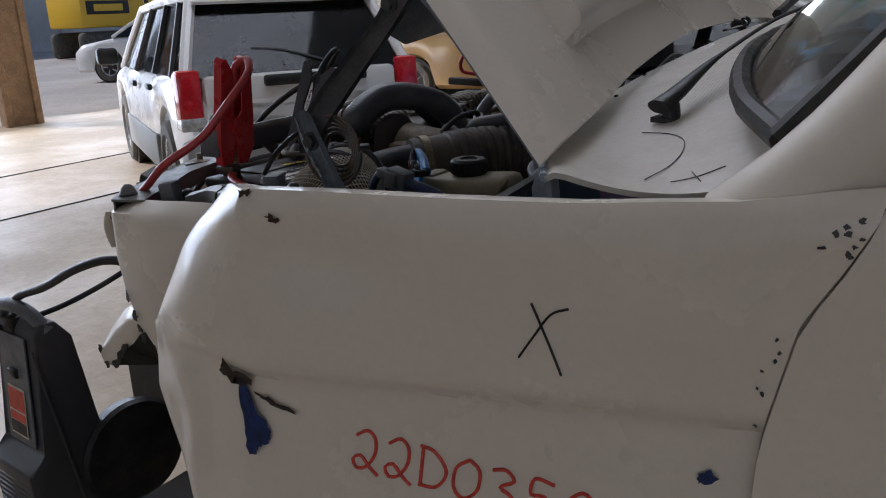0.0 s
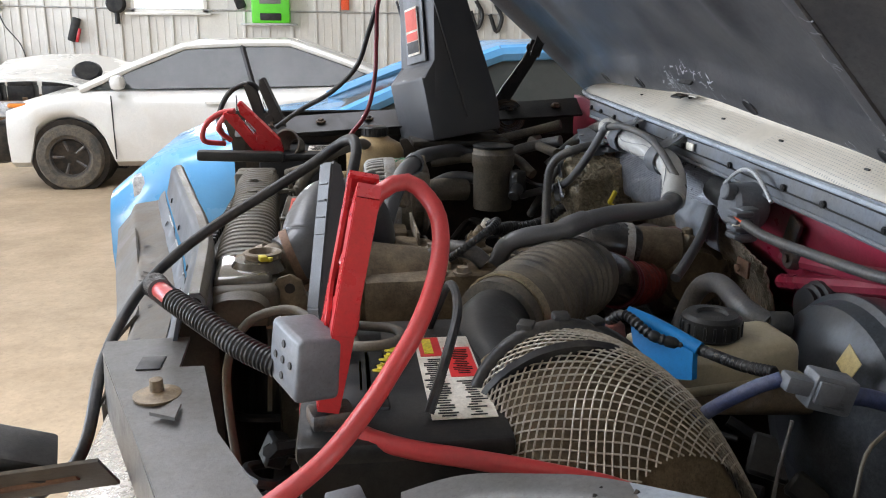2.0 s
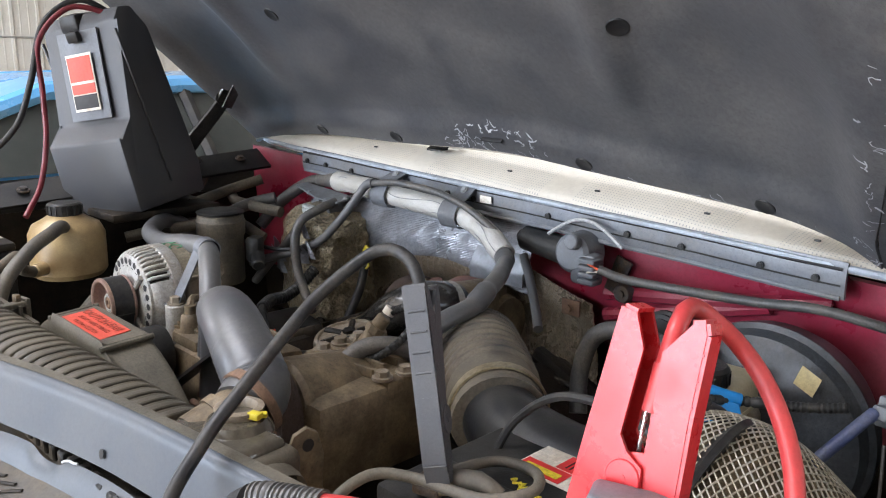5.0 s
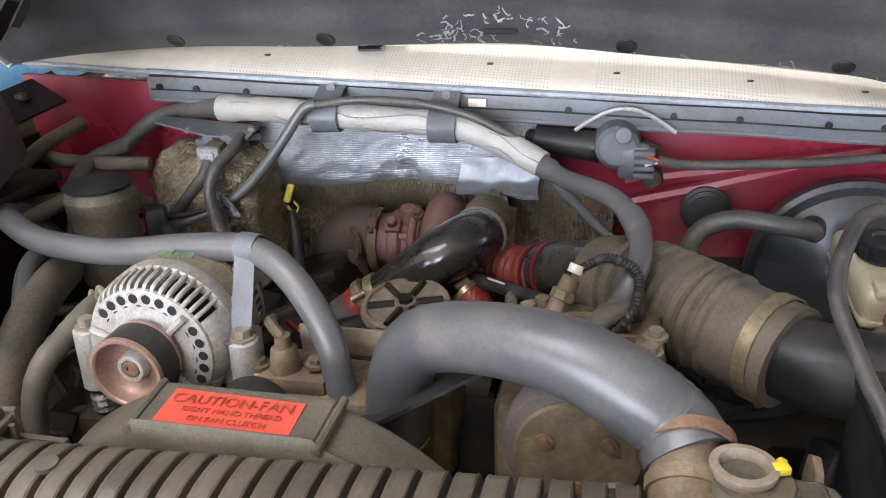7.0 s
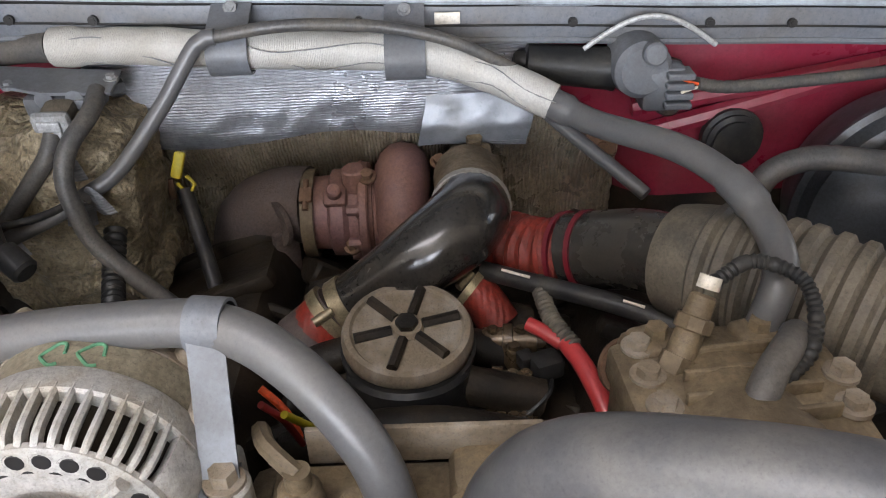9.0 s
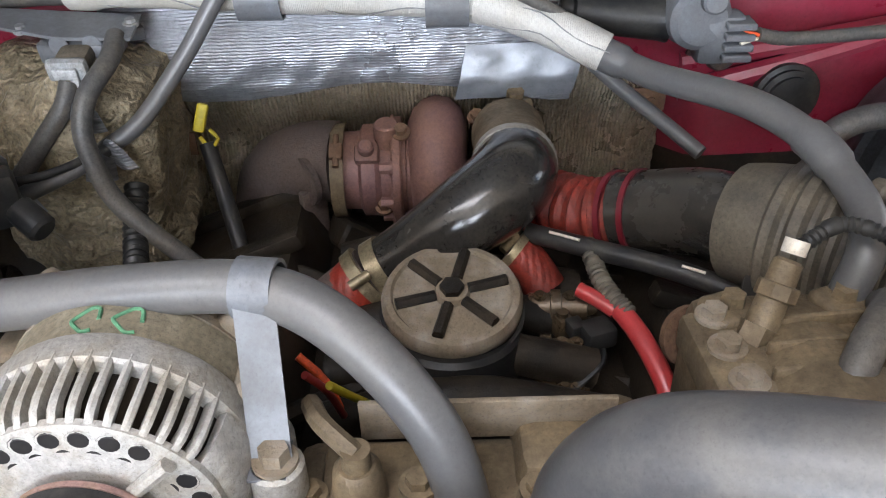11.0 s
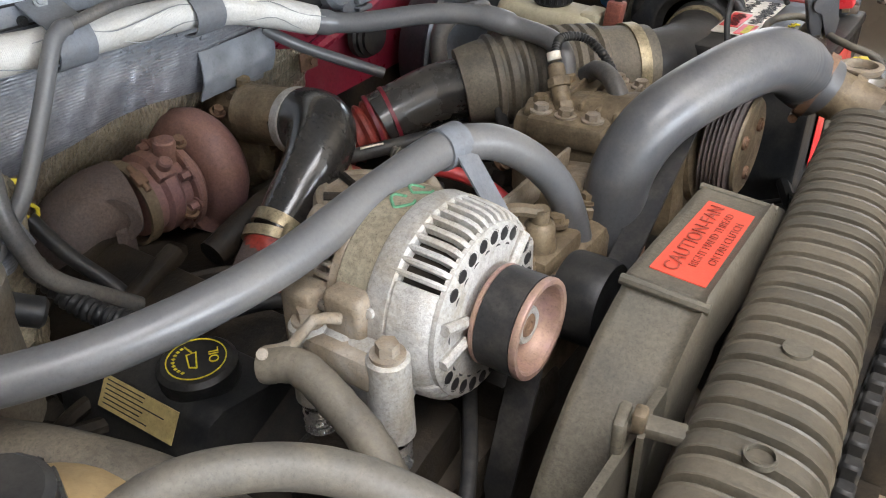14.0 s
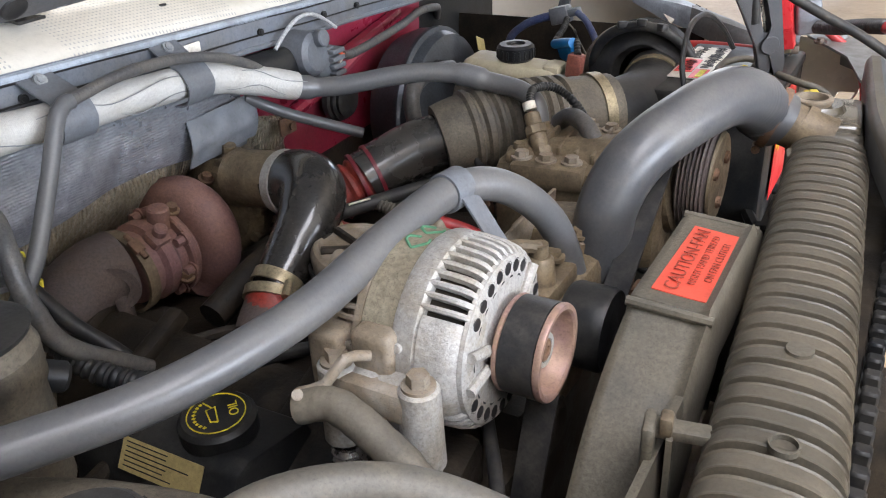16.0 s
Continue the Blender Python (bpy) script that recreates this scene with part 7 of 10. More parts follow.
lathe(bm, [(0.083, 0.064), (0.083, 0.0735), (0.089, 0.0735), (0.089, 0.060), (0.104, 0.058), (0.104, 0.071), (0.112, 0.070), (0.118, 0.055), (0.120, 0.0)], A0, axd, 56)
part("rear_housing", bm, ALUD, al)
for k in range(30):
    an = math.pi * (k / 29) * 1.15 - 0.3
    bm = bmesh.new()
    tube(bm, [ring_pt(an, 0.0712, 0.0875), ring_pt(an, 0.0705, 0.097), ring_pt(an, 0.068, 0.106)], 0.0024, 6, curve=False)
    part("rear_fin", bm, ALUD, al)
for an, r, d, s in ((0.12, 0.072, 0.066, (0.034, 0.022, 0.050)), (0.02, 0.074, 0.104, (0.030, 0.026, 0.052)), (0.95, 0.071, 0.106, (0.024, 0.030, 0.018)), (2.55, 0.072, 0.100, (0.030, 0.024, 0.030)), (2.9, 0.073, 0.064, (0.03, 0.018, 0.04))):
    bm = bmesh.new()
    box(bm, ring_pt(an, r, d), s, (math.degrees(an) if 0.5 < an < 2.6 else 0, 0, 0), 0.006, 3)
    part("case_lug", bm, ALUD, al, "rounded cast lug with dried dust")
bm = bmesh.new()
cyl(bm, ring_pt(0.22, 0.077, 0.056), ring_pt(0.2, 0.077, 0.118), 0.0042, n=12)
part("through_bolt", bm, STEEL, al)
bm = bmesh.new()
lathe(bm, [(0, 0), (0, 0.004), (0.0025, 0.0035), (0.003, 0)], ring_pt(0.30, 0.0752, 0.048), (0, 1, 0.3), 12)
part("cast_dowel", bm, ALU, al)
GREENM = mat("green_paint_marker", (0.09, 0.25, 0.14), 0.7, bump=0)
for an0 in (1.45, 1.75):
    bm = bmesh.new()
    tube(bm, [ring_pt(an0 + 0.10 * math.cos(q), 0.0730, 0.067 + 0.0085 * math.sin(q) + 0.003 * math.sin(2 * q)) for q in [0.7 * i for i in range(9)]], 0.0012, 6, 0.002)
    part("green_mark", bm, GREENM, al)
bm = bmesh.new()
lathe(bm, [(0.0, 0), (-0.004, 0.022), (-0.006, 0.0365), (-0.0075, 0.0378), (-0.010, 0.0378), (-0.0105, 0.0355), (-0.038, 0.0355), (-0.0385, 0.0375), (-0.0415, 0.0378), (-0.0435, 0.0370), (-0.0435, 0.0335), (-0.042, 0.0318), (-0.034, 0.0305), (-0.027, 0.0270), (-0.0235, 0.0215), (-0.0225, 0.012), (-0.024, 0.011), (-0.024, 0)], A0, (1, 0, 0), 44)
pul = part("pulley", bm, PULLEY, al, "worn mauve steel pulley")
bm = bmesh.new()
lathe(bm, [(-0.0105, 0.0350), (-0.0108, 0.0374), (-0.0375, 0.0374), (-0.038, 0.0350)], A0, (1, 0, 0), 44)
part("belt_wrap", bm, RUBBER, al)
bm = bmesh.new()
lathe(bm, [(-0.022, 0.0150), (-0.0325, 0.0142), (-0.0342, 0.0130), (-0.0342, 0.0098), (-0.0325, 0.0092)], A0, (1, 0, 0), 28)
part("hub_nut", bm, ALU, pul, "pale steel hub nut")
bm = bmesh.new()
lathe(bm, [(-0.024, 0.009), (-0.0335, 0.0088), (-0.0345, 0.0076), (-0.0345, 0.004), (-0.033, 0.0036), (-0.033, 0)], A0, (1, 0, 0), 20)
part("shaft_end", bm, RUST, pul)
# mounting ears and bracket
for bx, by in ((-1.004, 1.885), (-0.935, 1.885), (-1.0, 1.714)):
    bm = bmesh.new()
    cyl(bm, (bx, by, 1.135), (bx, by, 1.204), 0.0165, 0.015, n=18, bev=0.002)
    my = 1.80 + (by - 1.80) * 0.72
    box(bm, ((bx + -0.99) / 2 + 0.01, (by + my) / 2, 1.175), (0.04, abs(by - my) + 0.01, 0.055), bev=0.006)
    part("mounting_ear", bm, ALU, al)
bm = bmesh.new()
box(bm, (-0.968, 1.884, 1.188), (0.085, 0.03, 0.026), bev=0.006)
box(bm, (-0.93, 1.845, 1.16), (0.045, 0.07, 0.06), bev=0.008)
part("mounting_bridge", bm, ALUD, al)
for bx, by in ((-1.004, 1.885), (-0.935, 1.885), (-1.0, 1.714)):
    bm = bmesh.new()
    bolt(bm, (bx, by, 1.205), (0, 0, 1), 0.0085, 0.010)
    part("bolt", bm, ALUD, al)
    bm = bmesh.new()
    lathe(bm, [(0.004 * k, 0.0115 if k % 2 else 0.0135) for k in range(7)], (bx, by, 1.107), (0, 0, 1), 18)
    part("bolt_thread", bm, STEEL, al)
br = thing("alternator_bracket", (-0.98, 1.86, 1.0), "grimy cast bracket carrying the alternator", "bracket")
bm = bmesh.new()
box(bm, (-0.97, 1.865, 1.075), (0.10, 0.11, 0.06), (0, 0, 8), 0.012)
box(bm, (-1.0, 1.74, 1.06), (0.06, 0.07, 0.09), bev=0.012)
box(bm, (-0.98, 1.80, 1.04), (0.11, 0.25, 0.05), bev=0.012)
part("casting", bm, GRIME_SHADE, br)
for x, y, z in ((-0.985, 1.885, 1.104), (-1.0, 1.745, 1.104), (-0.945, 1.83, 1.103)):
    bm = bmesh.new()
    bolt(bm, (x, y, z), (0, 0, 1), 0.009, 0.008)
    part("bolt", bm, ALUD, br)

# serpentine belt and other pulleys
be = thing("serpentine_belt", (-1.05, 1.6, 1.1), "worn black serpentine belt over its pulleys", "belt")
bm = bmesh.new()


def ribbon(bm, pts, half, t=0.004):
    P_ = [Vector(p) for p in pts]
    top = []
    for k, p in enumerate(P_):
        d = (P_[min(k + 1, len(P_) - 1)] - P_[max(k - 1, 0)]).normalized()
        nrm = Vector((1, 0, 0)).cross(d).normalized()
        top.append([bm.verts.new(p + Vector((sx * half, 0, 0)) + nrm * sn * t / 2) for sx, sn in ((-1, -1), (1, -1), (1, 1), (-1, 1))])
    for A, B_ in zip(top, top[1:]):
        for k in range(4):
            bm.faces.new((A[k], A[(k + 1) % 4], B_[(k + 1) % 4], B_[k]))
    bm.faces.new(top[0])
    bm.faces.new(top[-1])


ribbon(bm, [(-1.049, 1.44, 1.245), (-1.049, 1.50, 1.205), (-1.049, 1.60, 1.14), (-1.049, 1.66, 1.10)], 0.0125)
part("upper_run", bm, RUBBER, be)
bm = bmesh.new()
ribbon(bm, [(-1.052, 1.764, 1.188), (-1.052, 1.80, 1.10), (-1.049, 1.815, 1.04), (-1.049, 1.80, 0.95)], 0.0125)
part("lower_run", bm, RUBBER, be)
idl = thing("idler_pulley", (-1.05, 1.687, 1.12), "smooth black idler pulley", "pulley")
bm = bmesh.new()
lathe(bm, [(0, 0), (0, 0.012), (0.003, 0.03), (0.0, 0.036), (0.004, 0.038), (0.036, 0.038), (0.04, 0.036), (0.04, 0)], (-1.075, 1.687, 1.150), (1, 0, 0), 32)
part("wheel", bm, PLASTIC, idl)
bm = bmesh.new()
cyl(bm, (-1.04, 1.687, 1.15), (-0.99, 1.69, 1.14), 0.014)
part("stud", bm, DARKM, idl)
ac = thing("compressor_clutch", (-1.07, 1.385, 1.1), "rusty grooved compressor clutch pulley with a flat face", "pulley")
bm = bmesh.new()
cc = (-1.088, 1.382, 1.176)
lathe(bm, [(0, 0), (0, 0.048), (0.003, 0.052), (0.004, 0.06)] + [(0.006 + 0.0022 * k, 0.0625 if k % 2 else 0.059) for k in range(11)] + [(0.030, 0.063), (0.032, 0.058), (0.032, 0)], cc, (1, 0, 0), 44)
part("pulley", bm, TURBOD, ac)
bm = bmesh.new()
lathe(bm, [(-0.004, 0), (-0.004, 0.012), (-0.002, 0.022), (-0.003, 0.05), (0.0, 0.052), (0.001, 0)], cc, (1, 0, 0), 40)
part("clutch_plate", bm, TAN, ac)
for k in range(3):
    an = 2 * math.pi * k / 3 + 0.5
    bm = bmesh.new()
    bolt(bm, (cc[0] - 0.004, cc[1] + 0.03 * math.cos(an), cc[2] + 0.03 * math.sin(an)), (-1, 0, 0), 0.005, 0.003)
    part("rivet", bm, RUST, ac)
pm = thing("refrigerant_compressor", (-0.93, 1.38, 1.05), "grimy cast compressor with bolts and fittings", "compressor")
bm = bmesh.new()
box(bm, (-0.945, 1.385, 1.135), (0.20, 0.15, 0.11), bev=0.015)
box(bm, (-0.91, 1.39, 1.178), (0.09, 0.155, 0.03), (0, 0, 4), 0.008)
cyl(bm, (-0.86, 1.40, 1.135), (-1.05, 1.385, 1.165), 0.058, n=26, bev=0.006)
part("casting", bm, TAN, pm)
for k in range(4):
    bm = bmesh.new()
    box(bm, (-0.955 + 0.022 * k, 1.385, 1.196), (0.005, 0.10 - 0.008 * k, 0.012), (0, 0, 6), 0.002)
    part("casting_rib", bm, TAN, pm)
for x, y in ((-0.868, 1.36), (-0.872, 1.435)):
    bm = bmesh.new()
    box(bm, (x, y, 1.185), (0.034, 0.034, 0.026), (0, 0, 18), 0.006, 3)
    cyl(bm, (x, y, 1.195), (x, y, 1.206), 0.009, 0.008, n=6)
    part("port_boss", bm, TAN, pm)
for x, y in ((-0.91, 1.449), (-0.914, 1.32), (-0.88, 1.449), (-0.945, 1.325), (-0.94, 1.445)):
    bm = bmesh.new()
    bolt(bm, (x, y, 1.194), (0, 0, 1), 0.0085, 0.008)
    part("bolt", bm, ALUD, pm)
bm = bmesh.new()
cyl(bm, (-0.895, 1.425, 1.19), (-0.872, 1.405, 1.232), 0.011, 0.0095, bev=0.002)
cyl(bm, (-0.90, 1.43, 1.183), (-0.893, 1.423, 1.196), 0.014, n=6)
cyl(bm, (-0.884, 1.415, 1.210), (-0.879, 1.411, 1.219), 0.0135, n=8, bev=0.001)
part("pressure_switch", bm, TAN, pm)
bm = bmesh.new()
cyl(bm, (-0.87, 1.403, 1.235), (-0.866, 1.40, 1.243), 0.008)
part("switch_plug", bm, LABELW, pm)
bm = bmesh.new()
tube(bm, [(-0.868, 1.40, 1.238), (-0.86, 1.37, 1.25), (-0.88, 1.34, 1.243), (-0.915, 1.345, 1.215), (-0.935, 1.385, 1.19), (-0.96, 1.42, 1.175)], 0.006, 10, 0.002, ribbed(0.0052, 0.0005, 0.004))
part("switch_lead", bm, PLASTIC, pm)
bm = bmesh.new()
tube(bm, [(-0.955, 1.395, 1.19), (-0.93, 1.375, 1.213), (-0.90, 1.35, 1.214), (-0.88, 1.34, 1.20)], 0.011, 12, 0.006)
part("manifold_line", bm, HOSE, pm)

# radiator hose, heater hose, radiator, shroud, fan
rh = hose("upper_radiator_hose", "thick grey rubber upper radiator hose", [
    ("hose", [(-1.134, 1.301, 1.222), (-1.116, 1.312, 1.235), (-1.108, 1.345, 1.257), (-1.093, 1.395, 1.273), (-1.066, 1.46, 1.266), (-1.035, 1.52, 1.24), (-1.018, 1.548, 1.195), (-1.018, 1.556, 1.14), (-1.02, 1.558, 1.10)], 0.0335, BIGHOSE, {"n": 28, "step": 0.003, "rfun": lambda s, f: 0.0300 + 0.003 * max(0, 1 - f / 0.45) + 0.0008 * math.sin(s * 900) * max(0, 1 - abs(f - 0.1) / 0.12)})])
for k, (p, d) in enumerate((((-1.128, 1.303, 1.226), (-1, -0.1, -0.4)), ((-1.019, 1.557, 1.118), (0, 0, 1)))):
    bm = bmesh.new()
    band(bm, p, d, 0.0335 if k == 0 else 0.0305, 0.01)
    part("clamp", bm, RUST, rh)
hh = hose("grey_heater_hose", "silver-grey dusty heater hose arching over the alternator", [
    ("hose", [(-1.010, 1.607, 1.09), (-1.008, 1.612, 1.15), (-0.992, 1.63, 1.215), (-0.966, 1.675, 1.262), (-0.943, 1.725, 1.274), (-0.935, 1.80, 1.268), (-0.925, 1.90, 1.252), (-0.90, 2.0, 1.246), (-0.86, 2.07, 1.243), (-0.81, 2.13, 1.238), (-0.765, 2.145, 1.22), (-0.74, 2.12, 1.17)], 0.0148, SILVERHOSE, {"n": 20})])
bm = bmesh.new()
P1 = Vector((-0.943, 1.722, 1.274))
lathe(bm, [(-0.011, 0.015), (-0.011, 0.0172), (0.011, 0.0172), (0.011, 0.015)], P1, (0.15, 1, 0), 26)
surf(bm, lambda u, v: Vector((lerp(-0.9585, -1.0, u), 1.722 + lerp(-0.011, 0.011, v) - 0.006 * u, lerp(1.274, 1.207, u))), 6, 2, 0.002)
surf(bm, lambda u, v: Vector((lerp(-0.985, -1.012, u), 1.717 + lerp(-0.010, 0.010, v), 1.204)), 2, 2, 0.002)
part("strap", bm, GREYP, hh, "flat grey strap bolted down")

rad = thing("radiator", (-1.22, 1.62, 0.7), "radiator with a dusty ribbed black plastic top tank", "radiator")


def tank(y, v, rise):
    an = lerp(-0.35, math.pi + 0.35, v)
    w, h = 0.040 + rise, 0.031 + rise
    ca, sa = math.cos(an), math.sin(an)
    return Vector((-1.193 - 0.068 * (y - 1.33) + w * math.copysign(abs(ca) ** 0.75, ca), y, 1.190 + h * math.copysign(abs(sa) ** 0.75, sa)))


# Black inner tank shows in the grooves: dust-free plastic plus painted-in groove shade.
bm = bmesh.new()
surf(bm, lambda u, v: tank(lerp(1.33, 2.03, u), v, -0.0075), 30, 18)
part("top_tank", bm, PLASTIC, rad)
for k in range(31):
    y0 = 1.3325 + k * 0.0224
    bm = bmesh.new()
    surf(bm, lambda u, v: tank(y0 + 0.0190 * u, v, 0.001 * (1 - (2 * u - 1) ** 2) + 0.0016 * math.exp(-((u - 0.9) / 0.06) ** 2) + 0.0016 * math.exp(-((u - 0.12) / 0.06) ** 2) - 0.008 * abs(2 * u - 1) ** 21 + 0.0004 * noise.noise((k, v * 3, 0))), 14, 18)
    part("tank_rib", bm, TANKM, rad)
bm = bmesh.new()
cyl(bm, (-1.226, 1.761, 1.2205), (-1.226, 1.761, 1.2245), 0.009, n=20)
part("date_stamp", bm, SHROUD, rad)
bm = bmesh.new()
lathe(bm, [(0, 0.0075), (0.004, 0.0075), (0.004, 0.009), (0, 0.009)], (-1.233, 1.862, 1.2215), (0, 0, 1), 20)
part("round_mark", bm, SHROUD, rad)
bm = bmesh.new()
box(bm, (-1.24, 1.62, 0.92), (0.05, 0.76, 0.52), bev=0.004)
part("core", bm, GRIME_SHADE, rad)
bm = bmesh.new()
for k in range(34):
    box(bm, (-1.268 - 0.018 * (1.30 + k * 0.0215 - 1.4) / 0.5 * 0.4, 1.30 + k * 0.0215, 1.176), (0.012, 0.012, 0.018), bev=0.002, seg=1)
box(bm, (-1.266, 1.65, 1.166), (0.014, 0.74, 0.012), (0, 0, 1.0), 0.002)
part("crimp_strip", bm, PLASTIC, rad)
bm = bmesh.new()
surf(bm, lambda u, v: tank(lerp(1.18, 1.335, u), v, -0.004 - 0.004 * max(0, abs(2 * u - 1) - 0.8) * 5), 14, 18)
box(bm, (-1.182, 1.262, 1.196), (0.078, 0.13, 0.050), (0, 0, 4), 0.012, 3)
part("filler_block", bm, TANKM, rad)
SHINE = mat("glossy_aged_plastic", (0.075, 0.065, 0.048), 0.16, 0, (0.13, 0.11, 0.08), 0.35, 20, 0.15, 120, 0.5, 0.15)
bm = bmesh.new()
box(bm, (-1.184, 1.262, 1.219), (0.066, 0.105, 0.020), (0, 0, 4), 0.008, 3)
lathe(bm, [(0, 0.033), (0.006, 0.030), (0.012, 0.026), (0.012, 0.0)], (-1.168, 1.262, 1.224), (0, 0, 1), 30)
part("filler_base", bm, SHINE, rad, "glossy moulded base under the filler neck")
bm = bmesh.new()
lathe(bm, [(0.0, 0.021), (0.005, 0.0205), (0.006, 0.0225), (0.009, 0.0225), (0.010, 0.0185), (0.010, 0.0165), (0.002, 0.0145), (-0.004, 0.0145), (-0.004, 0)], (-1.162, 1.268, 1.234), (0, 0, 1), 32)
part("filler_neck", bm, ALUD, rad)
bm = bmesh.new()
box(bm, (-1.160, 1.245, 1.241), (0.009, 0.012, 0.006), (0, 0, 20), 0.001)
box(bm, (-1.152, 1.243, 1.240), (0.006, 0.006, 0.005), (0, 0, 50), 0.001)
part("yellow_tag", bm, YELLOW, rad)
bm = bmesh.new()
plate(bm, [(-1.158, 1.212, 1.165), (-1.112, 1.212, 1.165), (-1.110, 1.212, 1.200), (-1.116, 1.212, 1.222), (-1.128, 1.212, 1.230), (-1.142, 1.212, 1.226), (-1.152, 1.212, 1.205)], (0.002, 0.006, 0))
bmesh.ops.bevel(bm, geom=bm.edges[:], offset=0.0015, segments=2, affect="EDGES", profile=0.5)
part("mounting_eye", bm, TAN, rad)
bm = bmesh.new()
lathe(bm, [(0, 0), (0, 0.006), (0.0008, 0.006), (0.0008, 0)], (-1.128, 1.2112, 1.214), (0, -1, 0), 16)
part("hole", bm, INK, rad)
bm = bmesh.new()
cyl(bm, (-1.19, 1.303, 1.205), (-1.12, 1.303, 1.228), 0.026, 0.0255, n=24)
cyl(bm, (-1.165, 1.303, 1.213), (-1.155, 1.303, 1.217), 0.0285, n=24)
part("outlet", bm, TAN, rad)
for y in (1.99, 2.03):
    bm = bmesh.new()
    box(bm, (-1.245, y, 1.19), (0.08, 0.03, 0.06), bev=0.008)
    part("end_lug", bm, SHROUD, rad)

sh = thing("fan_shroud", (-1.14, 1.62, 0.8), "dusty black plastic fan shroud with a red warning label", "shroud")
SC = Vector((0, 1.655, 0.98))


def shr_r(an):
    dev = abs(an - math.pi / 2)
    return 0.2385 / math.cos(dev) if dev < 0.305 else 0.25


def shroud(u, v):
    an = lerp(-0.5, math.pi + 0.5, u)
    r = shr_r(an)
    prof = [(0.0, -1.098, -0.012), (0.06, -1.101, 0.0), (0.1, -1.105, 0.001), (0.72, -1.155, -0.002), (0.8, -1.161, 0.003), (0.86, -1.165, -0.004), (1.0, -1.168, -0.05)]
    x = table(v, [(a, b) for a, b, c in prof])
    dr = table(v, [(a, c) for a, b, c in prof])
    step = -0.006 if abs(an - math.pi / 2) > 0.34 else 0.0
    return Vector((x, SC.y + (r + dr + step) * math.cos(an), SC.z + (r + dr + step) * math.sin(an)))


bm = bmesh.new()
surf(bm, shroud, 120, 20, 0.004)
part("shroud_ring", bm, SHROUD, sh)
for an in (math.pi / 2 - 0.335, math.pi / 2 + 0.335):
    bm = bmesh.new()
    pts = [(lerp(-1.10, -1.165, k / 6), SC.y + (0.2505 - 0.004 * k / 6) * math.cos(an), SC.z + (0.2505 - 0.004 * k / 6) * math.sin(an)) for k in range(7)]
    tube(bm, pts, 0.004, 8, curve=False)
    part("stiffening_rib", bm, SHROUD, sh)
bm = bmesh.new()
surf(bm, lambda u, v: Vector((lerp(lerp(-1.113, -1.116, u), lerp(-1.162, -1.154, u), v), lerp(1.718, 1.600, u), 1.2203 - 0.0035 * v)), 12, 6, 0.001)
lab = part("warning_label", bm, LABELR, sh, "red warning label with dark letters")
writing("warning_text", "CAUTION-FAN", 0.0160, (-1.1265, 1.660, 1.2208), (0, -1, 0), (1, 0, 0.06), BROWNINK, lab, 0.0002)
writing("warning_text", "RIGHT HAND THREAD", 0.0086, (-1.1385, 1.656, 1.2196), (0, -1, 0), (1, 0, 0.06), BROWNINK, lab, 0.0002)
writing("warning_text", "ON FAN CLUTCH", 0.0086, (-1.1490, 1.656, 1.2189), (0, -1, 0), (1, 0, 0.06), BROWNINK, lab, 0.0002)
for y, z in ((1.853, 1.205), (1.35, 1.20)):
    bm = bmesh.new()
    box(bm, (-1.172, y, z), (0.04, 0.014, 0.008), (0, 0, 10), 0.002)
    box(bm, (-1.156, y + 0.006, z - 0.012), (0.008, 0.024, 0.04), (0, 0, 10), 0.003)
    surf(bm, lambda u, v: Vector((-1.168 - 0.004 * v, y + lerp(-0.012, 0.012, v), z - 0.10 * u)), 4, 2, 0.004)
    part("shroud_clip", bm, SHROUD, sh)
bm = bmesh.new()
box(bm, (-1.166, 1.858, 1.212), (0.008, 0.012, 0.014), (0, 0, 10), 0.002)
part("clip_nut", bm, TAN, sh)
bm = bmesh.new()
surf(bm, lambda u, v: Vector((lerp(-1.163, -1.17, v), lerp(1.80, 2.06, u), lerp(1.19, 1.02, v))), 6, 4, 0.006)
part("shroud_side", bm, SHROUD, sh)
bm = bmesh.new()
surf(bm, lambda u, v: Vector((lerp(-1.163, -1.17, v), lerp(1.47, 1.30, u), lerp(1.16, 1.02, v))), 6, 4, 0.006)
part("shroud_side", bm, SHROUD, sh)
fan = thing("cooling_fan", (-1.14, 1.655, 0.98), "black plastic cooling fan at rest inside its shroud", "fan")
bm = bmesh.new()
cyl(bm, (-1.16, 1.655, 0.98), (-1.09, 1.655, 0.98), 0.08, n=28, bev=0.008)
part("fan_clutch", bm, ALUD, fan)
for k in range(9):
    an = 2 * math.pi * k / 9
    bm = bmesh.new()

    def blade(u, v):
        r = lerp(0.07, 0.232, u)
        w = lerp(-0.035, 0.035, v)
        a2 = an + w / r * 0.8
        return Vector((-1.125 + w * 0.7, 1.655 + r * math.cos(a2), 0.98 + r * math.sin(a2)))
    surf(bm, blade, 6, 4, 0.004)
    part("blade", bm, PLASTIC, fan)
# ---- along the firewall ----
hs = thing("heat_shield", (-0.47, 1.7, 1.0), "crinkled silver foil heat shield fixed to the firewall", "heat shield")
bm = bmesh.new()


